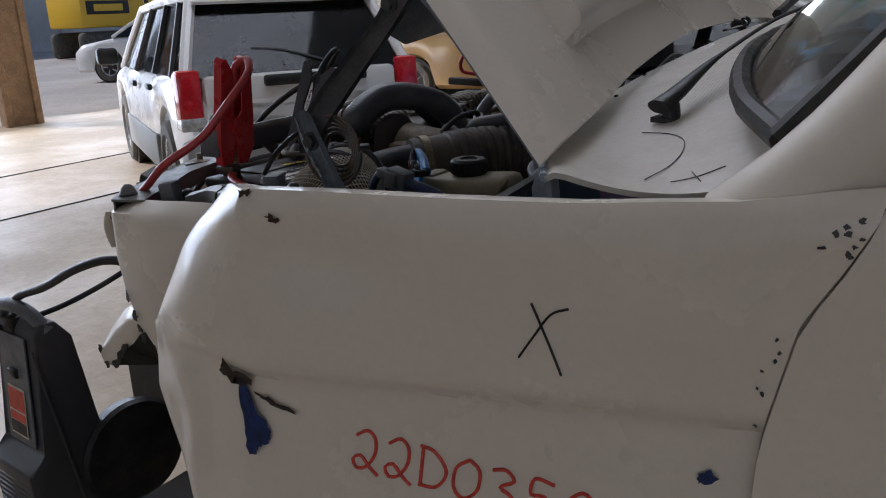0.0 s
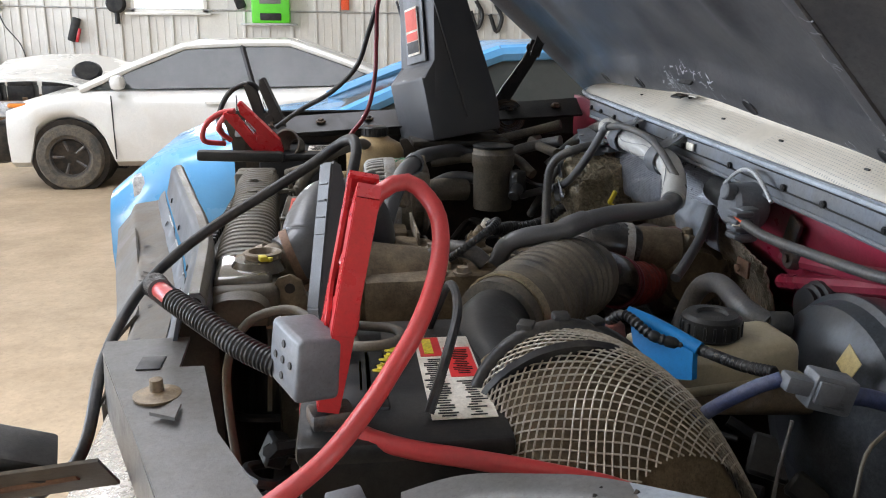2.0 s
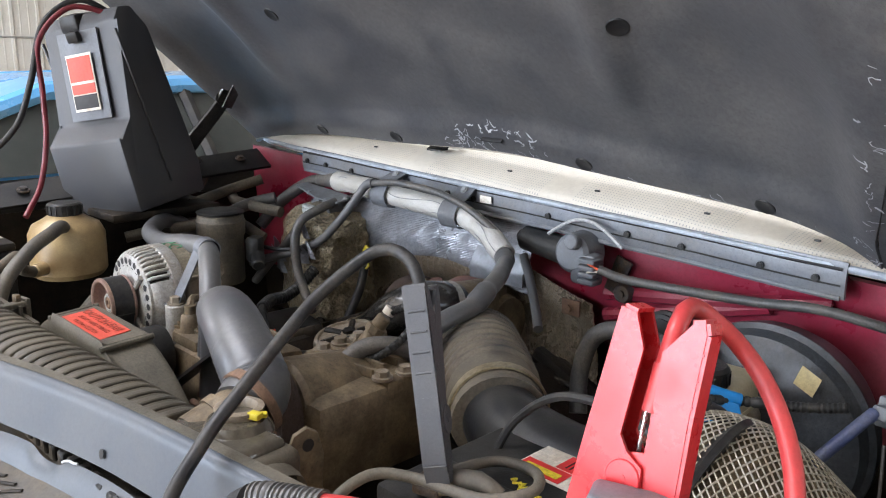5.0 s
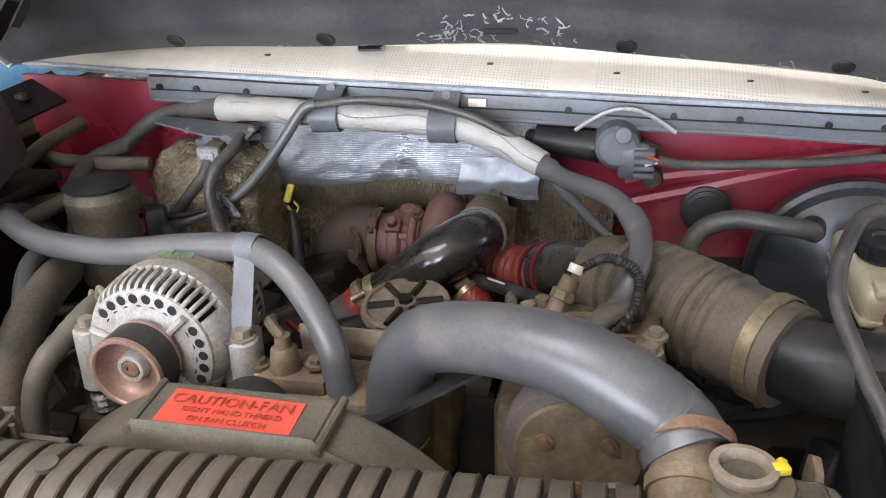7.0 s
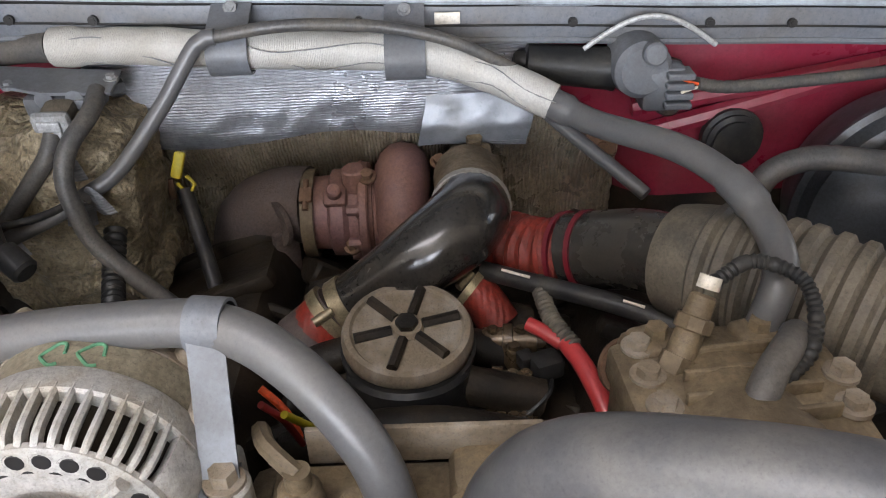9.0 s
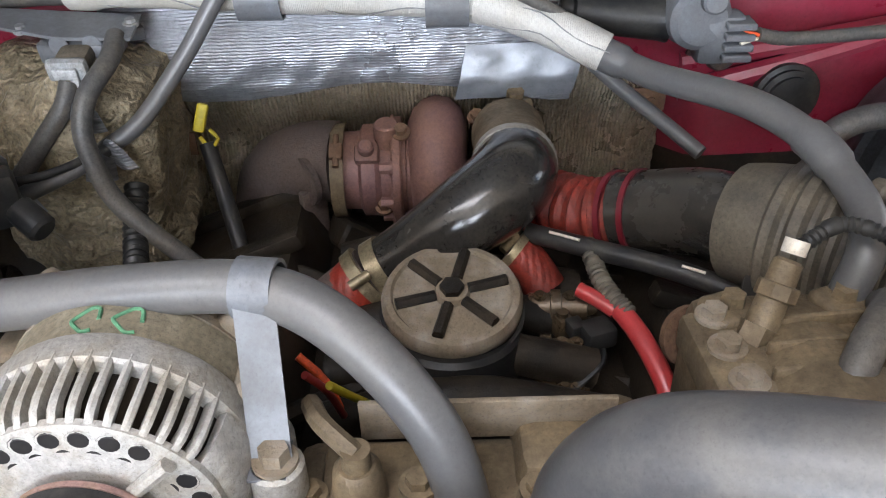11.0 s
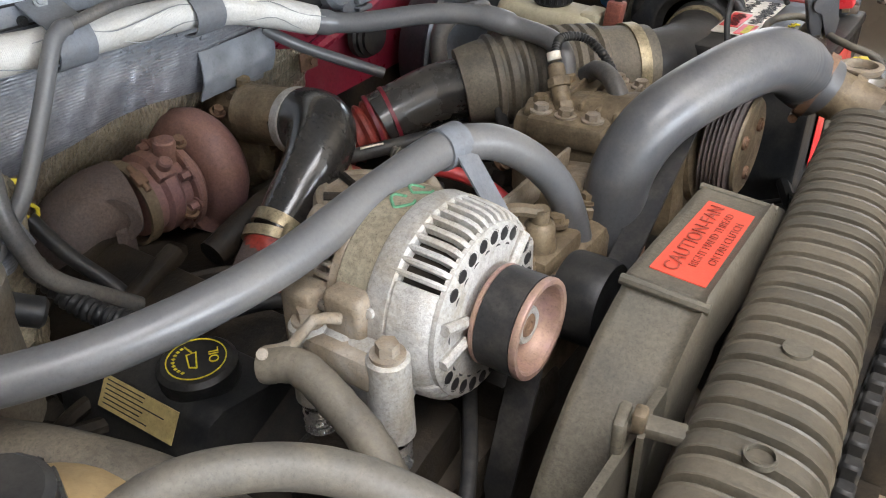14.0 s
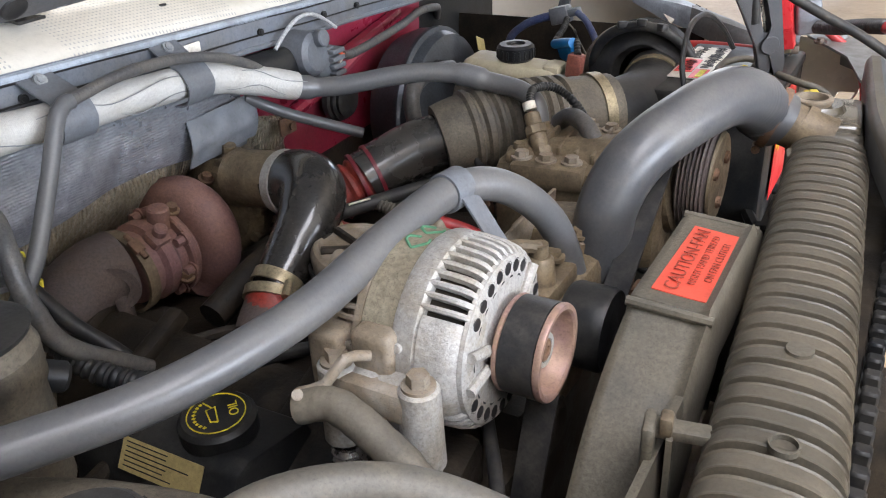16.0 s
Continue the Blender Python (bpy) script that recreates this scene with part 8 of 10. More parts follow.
def foil(u, v):
    y = lerp(1.485, 1.955, u)
    x, z = cowl(y)
    zz = lerp(1.285, 1.172 + 0.022 * u, v) + 0.006 * math.sin(u * 5) - 0.007 * v * math.sin(u * 9 + 1)
    fold = 0.006 * noise.noise((y * 9 + zz * 8, zz * 5, 0)) + 0.004 * v * noise.noise((y * 26, zz * 30, 2))
    return Vector((x + 0.010 - 0.016 * math.sin(v * 2.6) + fold, y, zz))


surf(bm, foil, 90, 30, 0.002)
part("foil_sheet", bm, FOIL, hs)
bm = bmesh.new()


def foil_low(u, v):
    y = lerp(1.375, 1.97, u)
    x, z = cowl(y)
    zz = lerp(1.170 + 0.035 * min(1.0, u * 5), 1.0, v)
    return Vector((x + 0.016 + recess(y, zz) * 0.42 + 0.012 * noise.noise((y * 8, zz * 10, 5)) + 0.0020 * math.sin(y * 420 + zz * 260 + 14 * noise.noise((y * 9, zz * 11, 1))), y, zz))


surf(bm, foil_low, 220, 30, 0.002)
part("lower_foil", bm, FOILB, hs, "sooty ribbed lower foil")
bm = bmesh.new()


def foil2(u, v):
    return Vector((-0.500 - 0.010 * math.sin(v * 2.6) + 0.003 * noise.noise((u * 4, v * 4, 8)), lerp(1.475, 1.595, u) + 0.012 * v, lerp(1.238, 1.182, v) - 0.004 * u))


surf(bm, foil2, 20, 14, 0.002)
part("folded_flap", bm, mat("smooth_silver_foil", (0.22, 0.235, 0.26), 0.45, 0.4, (0.17, 0.175, 0.18), 0.4, 9, 0.12, 60, 0, 0.12), hs)
for y, z in ((1.925, 1.205), (1.40, 1.165), (1.90, 1.135)):
    bm = bmesh.new()
    box(bm, (cowl(y)[0] - 0.004, y, z), (0.004, 0.035, 0.026), (0, 0, 0), 0.001)
    lathe(bm, [(0, 0), (0, 0.006), (0.003, 0.006), (0.003, 0)], (cowl(y)[0] - 0.012, y, z), (-1, 0, 0), 14)
    part("rusty_fixing", bm, RUST, hs)

ln = thing("sleeved_refrigerant_line", (-0.53, 1.7, 1.28), "refrigerant line in a silver woven sleeve clipped under the cowl", "pipe")
LP = [(-0.510, 2.055, 1.292), (-0.512, 2.0, 1.300), (-0.517, 1.965, 1.306), (-0.533, 1.87, 1.309), (-0.545, 1.78, 1.306), (-0.537, 1.70, 1.300), (-0.535, 1.60, 1.292), (-0.548, 1.53, 1.274), (-0.572, 1.47, 1.252)]
bm = bmesh.new()
tube(bm, LP[2:], 0.019, 22, 0.006, lambda s, f: 0.0185 + 0.0012 * noise.noise((s * 30, 0, 0)) + (0.0015 if f < 0.05 else 0))
part("sleeve", bm, SLEEVE, ln)
for sg, f in ((1, 0.9), (-1, 1.7)):
    bm = bmesh.new()
    tube(bm, [Vector(p) + Vector((-0.0165 + 0.004 * math.sin(k * f), 0, sg * 0.009 + 0.005 * math.sin(k * 2.3 * f))) for k, p in enumerate(smooth_path(LP[2:], 0.05))], 0.0006, 6, 0.01)
    part("seam", bm, SEALER, ln, "grey wrinkled seam of the sleeve")
bm = bmesh.new()
tube(bm, [(-0.568, 1.478, 1.253), (-0.59, 1.452, 1.247), (-0.62, 1.43, 1.247), (-0.69, 1.378, 1.255), (-0.745, 1.35, 1.252), (-0.785, 1.338, 1.242), (-0.828, 1.338, 1.235), (-0.852, 1.345, 1.222), (-0.862, 1.355, 1.195)], 0.0125, 18, 0.006, lambda s, f: 0.0155 if f < 0.08 else 0.0125 + (0.0022 if 0.60 < f < 0.70 and (s % 0.012) < 0.008 else 0))
part("line", bm, SILVERHOSE, ln)
bm = bmesh.new()
tube(bm, [(-0.516, 1.97, 1.306), (-0.510, 2.02, 1.302), (-0.512, 2.08, 1.288), (-0.55, 2.12, 1.25), (-0.60, 2.13, 1.20)], 0.014, 14, 0.006, lambda s, f: 0.0155 if f < 0.25 else 0.0125)
part("far_line", bm, HOSE, ln)
for y, x in ((1.783, -0.548), (1.614, -0.538)):
    bm = bmesh.new()
    xx, z = cowl(y)
    zc = 1.306 if y > 1.7 else 1.292
    wrap = smooth_path([(xx - 0.018, y, z + 0.018), (x + 0.004, y, zc + 0.026), (x - 0.012, y, zc + 0.0195), (x - 0.0225, y, zc), (x - 0.013, y, zc - 0.0195), (x + 0.006, y, zc - 0.0235)], 0.004)
    surf(bm, lambda u, v: wrap[min(len(wrap) - 1, int(u * (len(wrap) - 1) + 0.5))] + Vector((0, lerp(-0.020, 0.020, v), 0)), len(wrap) - 1, 2, 0.002)
    clip = part("clip", bm, GREYP, ln, "blue-grey plastic clip")
    bm = bmesh.new()
    bolt(bm, wrap[0] * 0.72 + Vector((x + 0.004, y, zc + 0.026)) * 0.28 + Vector((-0.001, 0, 0.001)), (-0.8, 0, 0.6), 0.0046, 0.003)
    part("screw", bm, SEALER, clip)
hose("thin_line_over_sleeve", "thin black line tucked over the silver sleeve", [("line", [(-0.572, 1.79, 1.328), (-0.570, 1.735, 1.335), (-0.562, 1.68, 1.333), (-0.556, 1.626, 1.326), (-0.556, 1.57, 1.312), (-0.555, 1.52, 1.288), (-0.548, 1.49, 1.266)], 0.006, HOSE)], "pipe")
hose("heater_control_cable", "grey cable rising to the sleeve clip", [("cable", [(-0.572, 1.79, 1.328), (-0.575, 1.808, 1.322), (-0.59, 1.847, 1.268), (-0.61, 1.893, 1.214), (-0.622, 1.925, 1.194), (-0.64, 1.955, 1.18), (-0.66, 2.0, 1.165), (-0.68, 2.04, 1.15)], 0.0080, SILVERHOSE)], "cable")

wm = thing("wiper_motor", (-0.5, 1.4, 1.24), "black wiper motor with a grey plug on the red firewall", "motor")
bm = bmesh.new()
lathe(bm, [(0, 0), (0, 0.008), (0.004, 0.012), (0.012, 0.013), (0.014, 0.020), (0.10, 0.0225), (0.108, 0.024), (0.112, 0)], (-0.497, 1.503, 1.268), (-0.02, -1, -0.1), 26)
part("motor_body", bm, PLASTIC, wm)
bm = bmesh.new()
cyl(bm, (-0.485, 1.375, 1.263), (-0.535, 1.372, 1.266), 0.034, 0.030, n=26, bev=0.006)
box(bm, (-0.52, 1.35, 1.245), (0.03, 0.045, 0.05), bev=0.008)
cyl(bm, (-0.53, 1.365, 1.285), (-0.545, 1.365, 1.287), 0.012, bev=0.002)
part("gear_case", bm, GREYP, wm)
bm = bmesh.new()
for k in range(4):
    box(bm, (-0.532, 1.336, 1.262 - k * 0.0105), (0.026, 0.028, 0.007), bev=0.0015, seg=1)
part("plug", bm, GREYP, wm)
bm = bmesh.new()
tube(bm, [(-0.512, lerp(1.432, 1.296, k / 8), 1.284 + 0.032 * math.sin(math.pi * k / 8)) for k in range(9)], 0.0028, 8, 0.008)
part("rain_lip", bm, ALUFLY, wm, "curved white rain lip above the motor")
bm = bmesh.new()
cyl(bm, (-0.452, 1.322, 1.2), (-0.466, 1.322, 1.2), 0.017, 0.015, bev=0.002)
cyl(bm, (-0.466, 1.322, 1.2), (-0.47, 1.322, 1.2), 0.006)
box(bm, (-0.456, 1.335, 1.225), (0.006, 0.03, 0.06), (20, 0, 0), 0.002)
part("mounting_grommet", bm, DARKM, wm)
fh = hose("firewall_harness", "grey ribbed wiring harness along the red firewall", [
    ("conduit", [(-0.535, 1.318, 1.252), (-0.525, 1.28, 1.243), (-0.515, 1.2, 1.243), (-0.50, 1.1, 1.245), (-0.487, 1.02, 1.250), (-0.475, 0.95, 1.242), (-0.452, 0.90, 1.228), (-0.42, 0.85, 1.20)], 0.0068, HOSE, {"rfun": ribbed(0.0066, 0.0003, 0.005), "step": 0.0025}),
    ("wire", [(-0.542, 1.335, 1.26), (-0.54, 1.325, 1.255), (-0.535, 1.31, 1.25)], 0.0018, ORANGE),
    ("wire", [(-0.542, 1.335, 1.245), (-0.54, 1.325, 1.248), (-0.535, 1.31, 1.249)], 0.0018, LABELW)], "harness")
rb = thing("rubber_firewall_boot", (-0.47, 1.24, 1.13), "ribbed black rubber boot in the firewall", "boot")
bm = bmesh.new()
lathe(bm, [(0, 0.036), (0.01, 0.036), (0.012, 0.031), (0.018, 0.032), (0.02, 0.026), (0.026, 0.027), (0.028, 0.016), (0.03, 0)], (-0.455, 1.243, 1.155), (-1, 0, 0), 26)
part("boot", bm, RUBBER, rb)
hose("steering_shaft_line", "grey metal line running from the firewall to the engine", [("line", [(-0.50, 1.49, 1.235), (-0.53, 1.45, 1.205), (-0.575, 1.40, 1.175), (-0.60, 1.375, 1.16)], 0.0075, SILVERHOSE)], "pipe")
hose("printed_fuel_hose", "black fuel hose with worn white print", [("hose", [(-0.665, 1.545, 1.118), (-0.70, 1.49, 1.122), (-0.735, 1.43, 1.124), (-0.77, 1.37, 1.118)], 0.0092, RUBBER),
     ("print", [(-0.682, 1.528, 1.1295), (-0.697, 1.503, 1.130)], 0.0014, LABELW), ("print", [(-0.742, 1.425, 1.1325), (-0.752, 1.408, 1.132)], 0.0014, LABELW)])
dp = thing("dipstick", (-0.535, 1.862, 1.15), "black dipstick with a yellow handle", "dipstick")
bm = bmesh.new()
tube(bm, [(-0.535, 1.862, 1.15), (-0.560, 1.848, 1.11), (-0.61, 1.825, 1.06), (-0.62, 1.82, 1.0)], 0.0085, 12)
part("tube", bm, RUBBER, dp)
bm = bmesh.new()
box(bm, (-0.533, 1.864, 1.178), (0.008, 0.012, 0.030), (15, 20, 0), 0.003)
tube(bm, [(-0.533, 1.858, 1.165), (-0.535, 1.850, 1.155), (-0.540, 1.858, 1.148), (-0.536, 1.868, 1.158)], 0.0022, 8)
part("handle", bm, YELLOW, dp)

# evaporator box in fibre insulation
ib = thing("insulated_evaporator_box", (-0.53, 1.97, 1.0), "lumpy box wrapped in dirty fibre insulation", "box")
bm = bmesh.new()


def lump(u, v):
    """A rounded block with sagging fibre."""
    an = 2 * math.pi * u
    ph = math.pi * (v - 0.5)
    sx, sy, sz = 0.078, 0.090, 0.118
    c = Vector((math.cos(an) * math.cos(ph), math.sin(an) * math.cos(ph), math.sin(ph)))
    p = 0.34
    q = Vector([math.copysign(abs(k) ** (p + 0.2), k) for k in c])
    w = Vector((-0.535 + sx * q.x, 1.975 + sy * q.y, 1.135 + sz * q.z))
    f = abs(noise.noise(w * 13)) + 0.6 * abs(noise.noise(w * 31))
    return w + c * (0.02 * noise.noise(w * 8) + 0.026 * (0.35 - f) + 0.002 * noise.noise(w * 110))


surf(bm, lump, 90, 60)
part("insulation", bm, FIBRE, ib)
for k in range(6):
    bm = bmesh.new()
    y, z = rnd(1.90, 2.03), rnd(1.12, 1.22)
    k0, k1, k2 = rnd(-0.01, 0.01), rnd(2, 6), rnd(-0.01, 0.01)
    surf(bm, lambda u, v: Vector((-0.622 - 0.006 * math.sin(u * k1) - 0.005 * v + k2 * u, y + 0.03 * u + k0 * v, z + 0.035 * v * (0.6 + 0.4 * math.sin(u * k1)))), 8, 6, 0.001)
    part("torn_foil", bm, FOIL, ib, "torn foil facing")
cn = thing("firewall_connector", (-0.545, 1.985, 1.22), "dark bracket with a pale grey electrical plug", "connector")
bm = bmesh.new()
box(bm, (-0.553, 1.952, 1.264), (0.04, 0.07, 0.022), (0, -8, -6), 0.004)
box(bm, (-0.53, 1.918, 1.268), (0.03, 0.03, 0.012), (0, 0, 30), 0.003)
cyl(bm, (-0.572, 1.935, 1.272), (-0.574, 1.935, 1.272), 0.009, n=16, bev=0.001)
cyl(bm, (-0.572, 1.965, 1.272), (-0.574, 1.965, 1.272), 0.009, n=16, bev=0.001)
plate(bm, [(-0.53, 1.90, 1.281), (-0.53, 2.055, 1.292), (-0.555, 2.06, 1.289), (-0.575, 1.965, 1.277), (-0.572, 1.90, 1.274)], (0, 0, 0.003))
part("bracket", bm, GREYP, cn)
bm = bmesh.new()
box(bm, (-0.584, 1.949, 1.263), (0.030, 0.030, 0.017), (0, -10, 0), 0.006)
part("socket", bm, DUSTY, cn)
bm = bmesh.new()
box(bm, (-0.601, 1.950, 1.260), (0.012, 0.037, 0.022), (0, -10, 0), 0.0055)
plug = part("plug", bm, mat("pale_grey_nylon", (0.30, 0.32, 0.34), 0.5, 0, (0.2, 0.19, 0.17), 0.4, 40, 0.1), cn, "pale grey rounded plug")
bm = bmesh.new()
box(bm, (-0.608, 1.950, 1.2585), (0.005, 0.022, 0.011), (0, -10, 0), 0.002)
box(bm, (-0.608, 1.943, 1.2505), (0.005, 0.007, 0.008), (0, -10, 0), 0.001)
part("insert", bm, ALUFLY, plug)
for x, y, z in ((-0.546, 1.906, 1.281), (-0.562, 2.0, 1.283)):
    bm = bmesh.new()
    bolt(bm, (x, y, z), (-0.1, 0, 1), 0.005, 0.005)
    part("bolt", bm, SEALER, cn)
bm = bmesh.new()
tube(bm, [(-0.606, 1.950, 1.250), (-0.617, 1.956, 1.232), (-0.625, 1.978, 1.205), (-0.632, 2.006, 1.172), (-0.640, 2.04, 1.14), (-0.65, 2.075, 1.10)], 0.0088, 10, 0.006)
part("lead", bm, HOSE, cn)
hose("vacuum_hose", "dusty vacuum hose draped over the insulated box", [("hose", [(-0.565, 1.915, 1.276), (-0.60, 1.912, 1.268), (-0.632, 1.925, 1.25), (-0.645, 1.932, 1.225), (-0.650, 1.929, 1.195), (-0.655, 1.913, 1.15), (-0.67, 1.85, 1.09)], 0.009, HOSE)])
hose("engine_harness", "ribbed black wiring conduit over the engine", [
    ("conduit", [(-0.62, 1.91, 1.15), (-0.66, 1.905, 1.125), (-0.70, 1.895, 1.115), (-0.735, 1.885, 1.118), (-0.775, 1.85, 1.12)], 0.011, PLASTIC, {"rfun": ribbed(0.0105, 0.001, 0.007), "step": 0.0025}),
    ("tail", [(-0.775, 1.85, 1.12), (-0.80, 1.81, 1.12), (-0.82, 1.77, 1.11)], 0.007, PLASTIC)], "harness")
hose("thin_vacuum_line", "thin black vacuum line", [("line", [(-0.622, 1.924, 1.192), (-0.66, 1.98, 1.185), (-0.68, 2.06, 1.19)], 0.004, RUBBER)])
can = thing("black_canister", (-0.745, 2.035, 1.12), "round black canister with a dusty lid", "canister")
bm = bmesh.new()
lathe(bm, [(0, 0), (0, 0.04), (0.004, 0.042), (0.09, 0.042), (0.094, 0.045), (0.12, 0.046), (0.122, 0.044), (0.13, 0.043), (0.134, 0.038), (0.134, 0)], (-0.745, 2.035, 1.125), (0, 0, 1), 36)
part("body", bm, DUSTY, can)
bm = bmesh.new()
lathe(bm, [(0, 0), (0, 0.043), (0.004, 0.045), (0.006, 0.04), (0.006, 0)], (-0.745, 2.035, 1.258), (0, 0, 1), 36)
part("lid", bm, PLASTIC, can)
bm = bmesh.new()
box(bm, (-0.70, 1.99, 1.19), (0.03, 0.03, 0.05), (0, 0, 30), 0.008)
cyl(bm, (-0.70, 1.98, 1.18), (-0.715, 1.955, 1.165), 0.013, bev=0.003)
part("valve", bm, PLASTIC, can)
hose("evaporator_line", "dark refrigerant line behind the canister", [("line", [(-0.58, 2.10, 1.262), (-0.62, 2.13, 1.25), (-0.68, 2.12, 1.235), (-0.72, 2.10, 1.20), (-0.73, 2.12, 1.12)], 0.012, HOSE)], "pipe")
for k, pts in enumerate(([(-0.60, 2.05, 1.24), (-0.63, 2.16, 1.25), (-0.60, 2.24, 1.25)], [(-0.68, 2.12, 1.215), (-0.75, 2.16, 1.22), (-0.86, 2.2, 1.2)], [(-0.56, 2.18, 1.29), (-0.62, 2.21, 1.27), (-0.72, 2.2, 1.25)], [(-0.66, 2.02, 1.2), (-0.70, 2.08, 1.23), (-0.80, 2.13, 1.22)])):
    hose("dusty_hose", "dusty black hose beside the passenger apron", [("hose", pts, 0.011, DUSTY)], group="passenger side hoses")

# oil filler, label
of = thing("oil_filler", (-0.77, 1.87, 1.0), "black oil filler cap with a yellow oil-can mark", "oil filler")
bm = bmesh.new()
plate(bm, [(-0.845, 1.80, 0.99), (-0.845, 1.83, 1.074), (-0.845, 1.905, 1.088), (-0.845, 1.921, 1.083), (-0.845, 1.937, 1.054), (-0.845, 1.95, 0.98)], (0.185, 0.004, -0.002))
bmesh.ops.bevel(bm, geom=bm.edges[:], offset=0.004, segments=2, affect="EDGES", profile=0.5)
part("cover", bm, PLASTIC, of)
OA = Vector((-0.03, 0.05, 1.0)).normalized()
O0 = Vector((-0.792, 1.883, 1.080))
bm = bmesh.new()
lathe(bm, [(0, 0), (0, 0.032), (0.004, 0.034), (0.02, 0.034), (0.024, 0.030), (0.0245, 0)], O0, OA, 34)
cap = part("cap", bm, PLASTIC, of)
_, ou, ov = frame_of(OA)
up = (Vector((0.63, 0.77, 0)) - OA * Vector((0.63, 0.77, 0)).dot(OA)).normalized()
rt = up.cross(OA)
bm = bmesh.new()
lathe(bm, [(0, 0.0255), (0.0008, 0.0255), (0.0008, 0.0245), (0, 0.0245)], O0 + OA * 0.0243, OA, 36)
part("ring_mark", bm, YELINK, cap)
writing("cap_text", "OIL", 0.012, O0 + OA * 0.025 - up * 0.015, rt, up, YELINK, cap, 0.0003)
bm = bmesh.new()
q = O0 + OA * 0.025
tube(bm, [q - rt * 0.012, q + rt * 0.008, q + rt * 0.006 + up * 0.008, q - rt * 0.010 + up * 0.006, q - rt * 0.012], 0.0008, 5, curve=False)
tube(bm, [q + rt * 0.008 + up * 0.003, q + rt * 0.017 + up * 0.009], 0.0008, 5, curve=False)
part("oil_can_mark", bm, YELINK, cap)
bm = bmesh.new()
for k in range(9):
    t = q + up * 0.019 * math.cos((k - 4) * 0.23) + rt * 0.019 * math.sin((k - 4) * 0.23)
    box(bm, t, (0.0025, 0.0025, 0.0006), bev=0)
part("unreadable_print", bm, YELINK, cap)
LN = Vector((-0.05, 0.86, 0.50)).normalized()
lr = Vector((-1, 0, 0))
lr = (lr - LN * lr.dot(LN)).normalized()
lu = LN.cross(lr)
L0 = Vector((-0.766, 1.9315, 1.0715))
bm = bmesh.new()
plate(bm, [L0 + lr * a + lu * b for a, b in ((-0.045, -0.0145), (0.045, -0.0145), (0.045, 0.0145), (-0.045, 0.0145))], LN * 0.001)
labo = part("data_label", bm, LABELY, of, "yellowed emission label with fine print")
bm = bmesh.new()
for k in range(6):
    w = rnd(0.55, 0.98)
    c = L0 + LN * 0.0012 + lu * (0.0112 - k * 0.0042) - lr * (0.04 * (1 - w))
    plate(bm, [c + lr * (-0.04 * w) + lu * 0.0005, c + lr * 0.04 * w + lu * 0.0005, c + lr * 0.04 * w - lu * 0.0005, c + lr * (-0.04 * w) - lu * 0.0005], LN * 0.0003)
part("unreadable_print", bm, INK, labo)

# hoses near the passenger battery
hose("near_heater_hose", "mud-dusted grey rubber hose arching beside the second battery", [("hose", [(-0.985, 2.13, 1.16), (-1.0, 2.12, 1.225), (-1.02, 2.075, 1.262), (-1.055, 2.03, 1.262), (-1.10, 2.0, 1.245), (-1.15, 1.975, 1.20), (-1.17, 1.965, 1.12)], 0.0112, TANHOSE, {"n": 18}),
     ("clamp", [(-0.9865, 2.129, 1.165), (-0.988, 2.128, 1.178)], 0.0135, RUST, {"n": 18})])
hose("bracket_hose", "taped dusty hose running down beside the alternator", [("hose", [(-0.93, 1.925, 1.19), (-0.955, 1.918, 1.195), (-0.99, 1.922, 1.185), (-1.03, 1.93, 1.165), (-1.05, 1.935, 1.12), (-1.06, 1.94, 1.02)], 0.0128, TANHOSE, {"n": 16, "step": 0.003, "rfun": lambda s, f: 0.0126 + 0.0003 * math.sin(s * 420) + 0.0004 * noise.noise((s * 60, 0, 0))}),
     ("torn_end", [(-0.935, 1.93, 1.205), (-0.93, 1.922, 1.20), (-0.945, 1.912, 1.205), (-0.955, 1.90, 1.222), (-0.965, 1.885, 1.218)], 0.004, ALUD)])
hose("lower_black_pipe", "wide dusty black pipe with a pale tape band", [("pipe", [(-0.80, 2.07, 1.16), (-0.87, 2.045, 1.165), (-0.945, 2.02, 1.155), (-1.02, 2.0, 1.11), (-1.08, 1.98, 1.0)], 0.024, DUSTY, {"n": 18}), ("tape", [(-0.995, 2.008, 1.128), (-1.015, 2.002, 1.113)], 0.0255, TAN, {"n": 18})], "pipe")
hose("curved_silver_hose", "worn silver-grey hose beside the black pipe", [("hose", [(-0.70, 2.06, 1.14), (-0.76, 2.085, 1.175), (-0.83, 2.09, 1.185), (-0.90, 2.06, 1.15), (-0.93, 2.04, 1.08)], 0.012, SILVERHOSE)])
hose("green_cable_bundle", "dark cables between engine and shroud", [("cable", [(-1.0, 1.78, 1.10), (-1.05, 1.86, 1.09), (-1.08, 1.93, 1.06)], 0.006, RUBBER)], "cable")
wires = hose("loose_wires", "red, yellow and black wires beside the fuel filter", [
    ("wire", [(-0.90, 1.70, 1.16), (-0.88, 1.69, 1.13), (-0.85, 1.68, 1.09)], 0.003, YELLOW), ("wire", [(-0.90, 1.715, 1.17), (-0.885, 1.705, 1.14), (-0.86, 1.70, 1.09)], 0.0028, REDC),
    ("wire", [(-0.827, 1.735, 1.12), (-0.835, 1.715, 1.10), (-0.85, 1.70, 1.07)], 0.0035, ORANGE)], "wire")
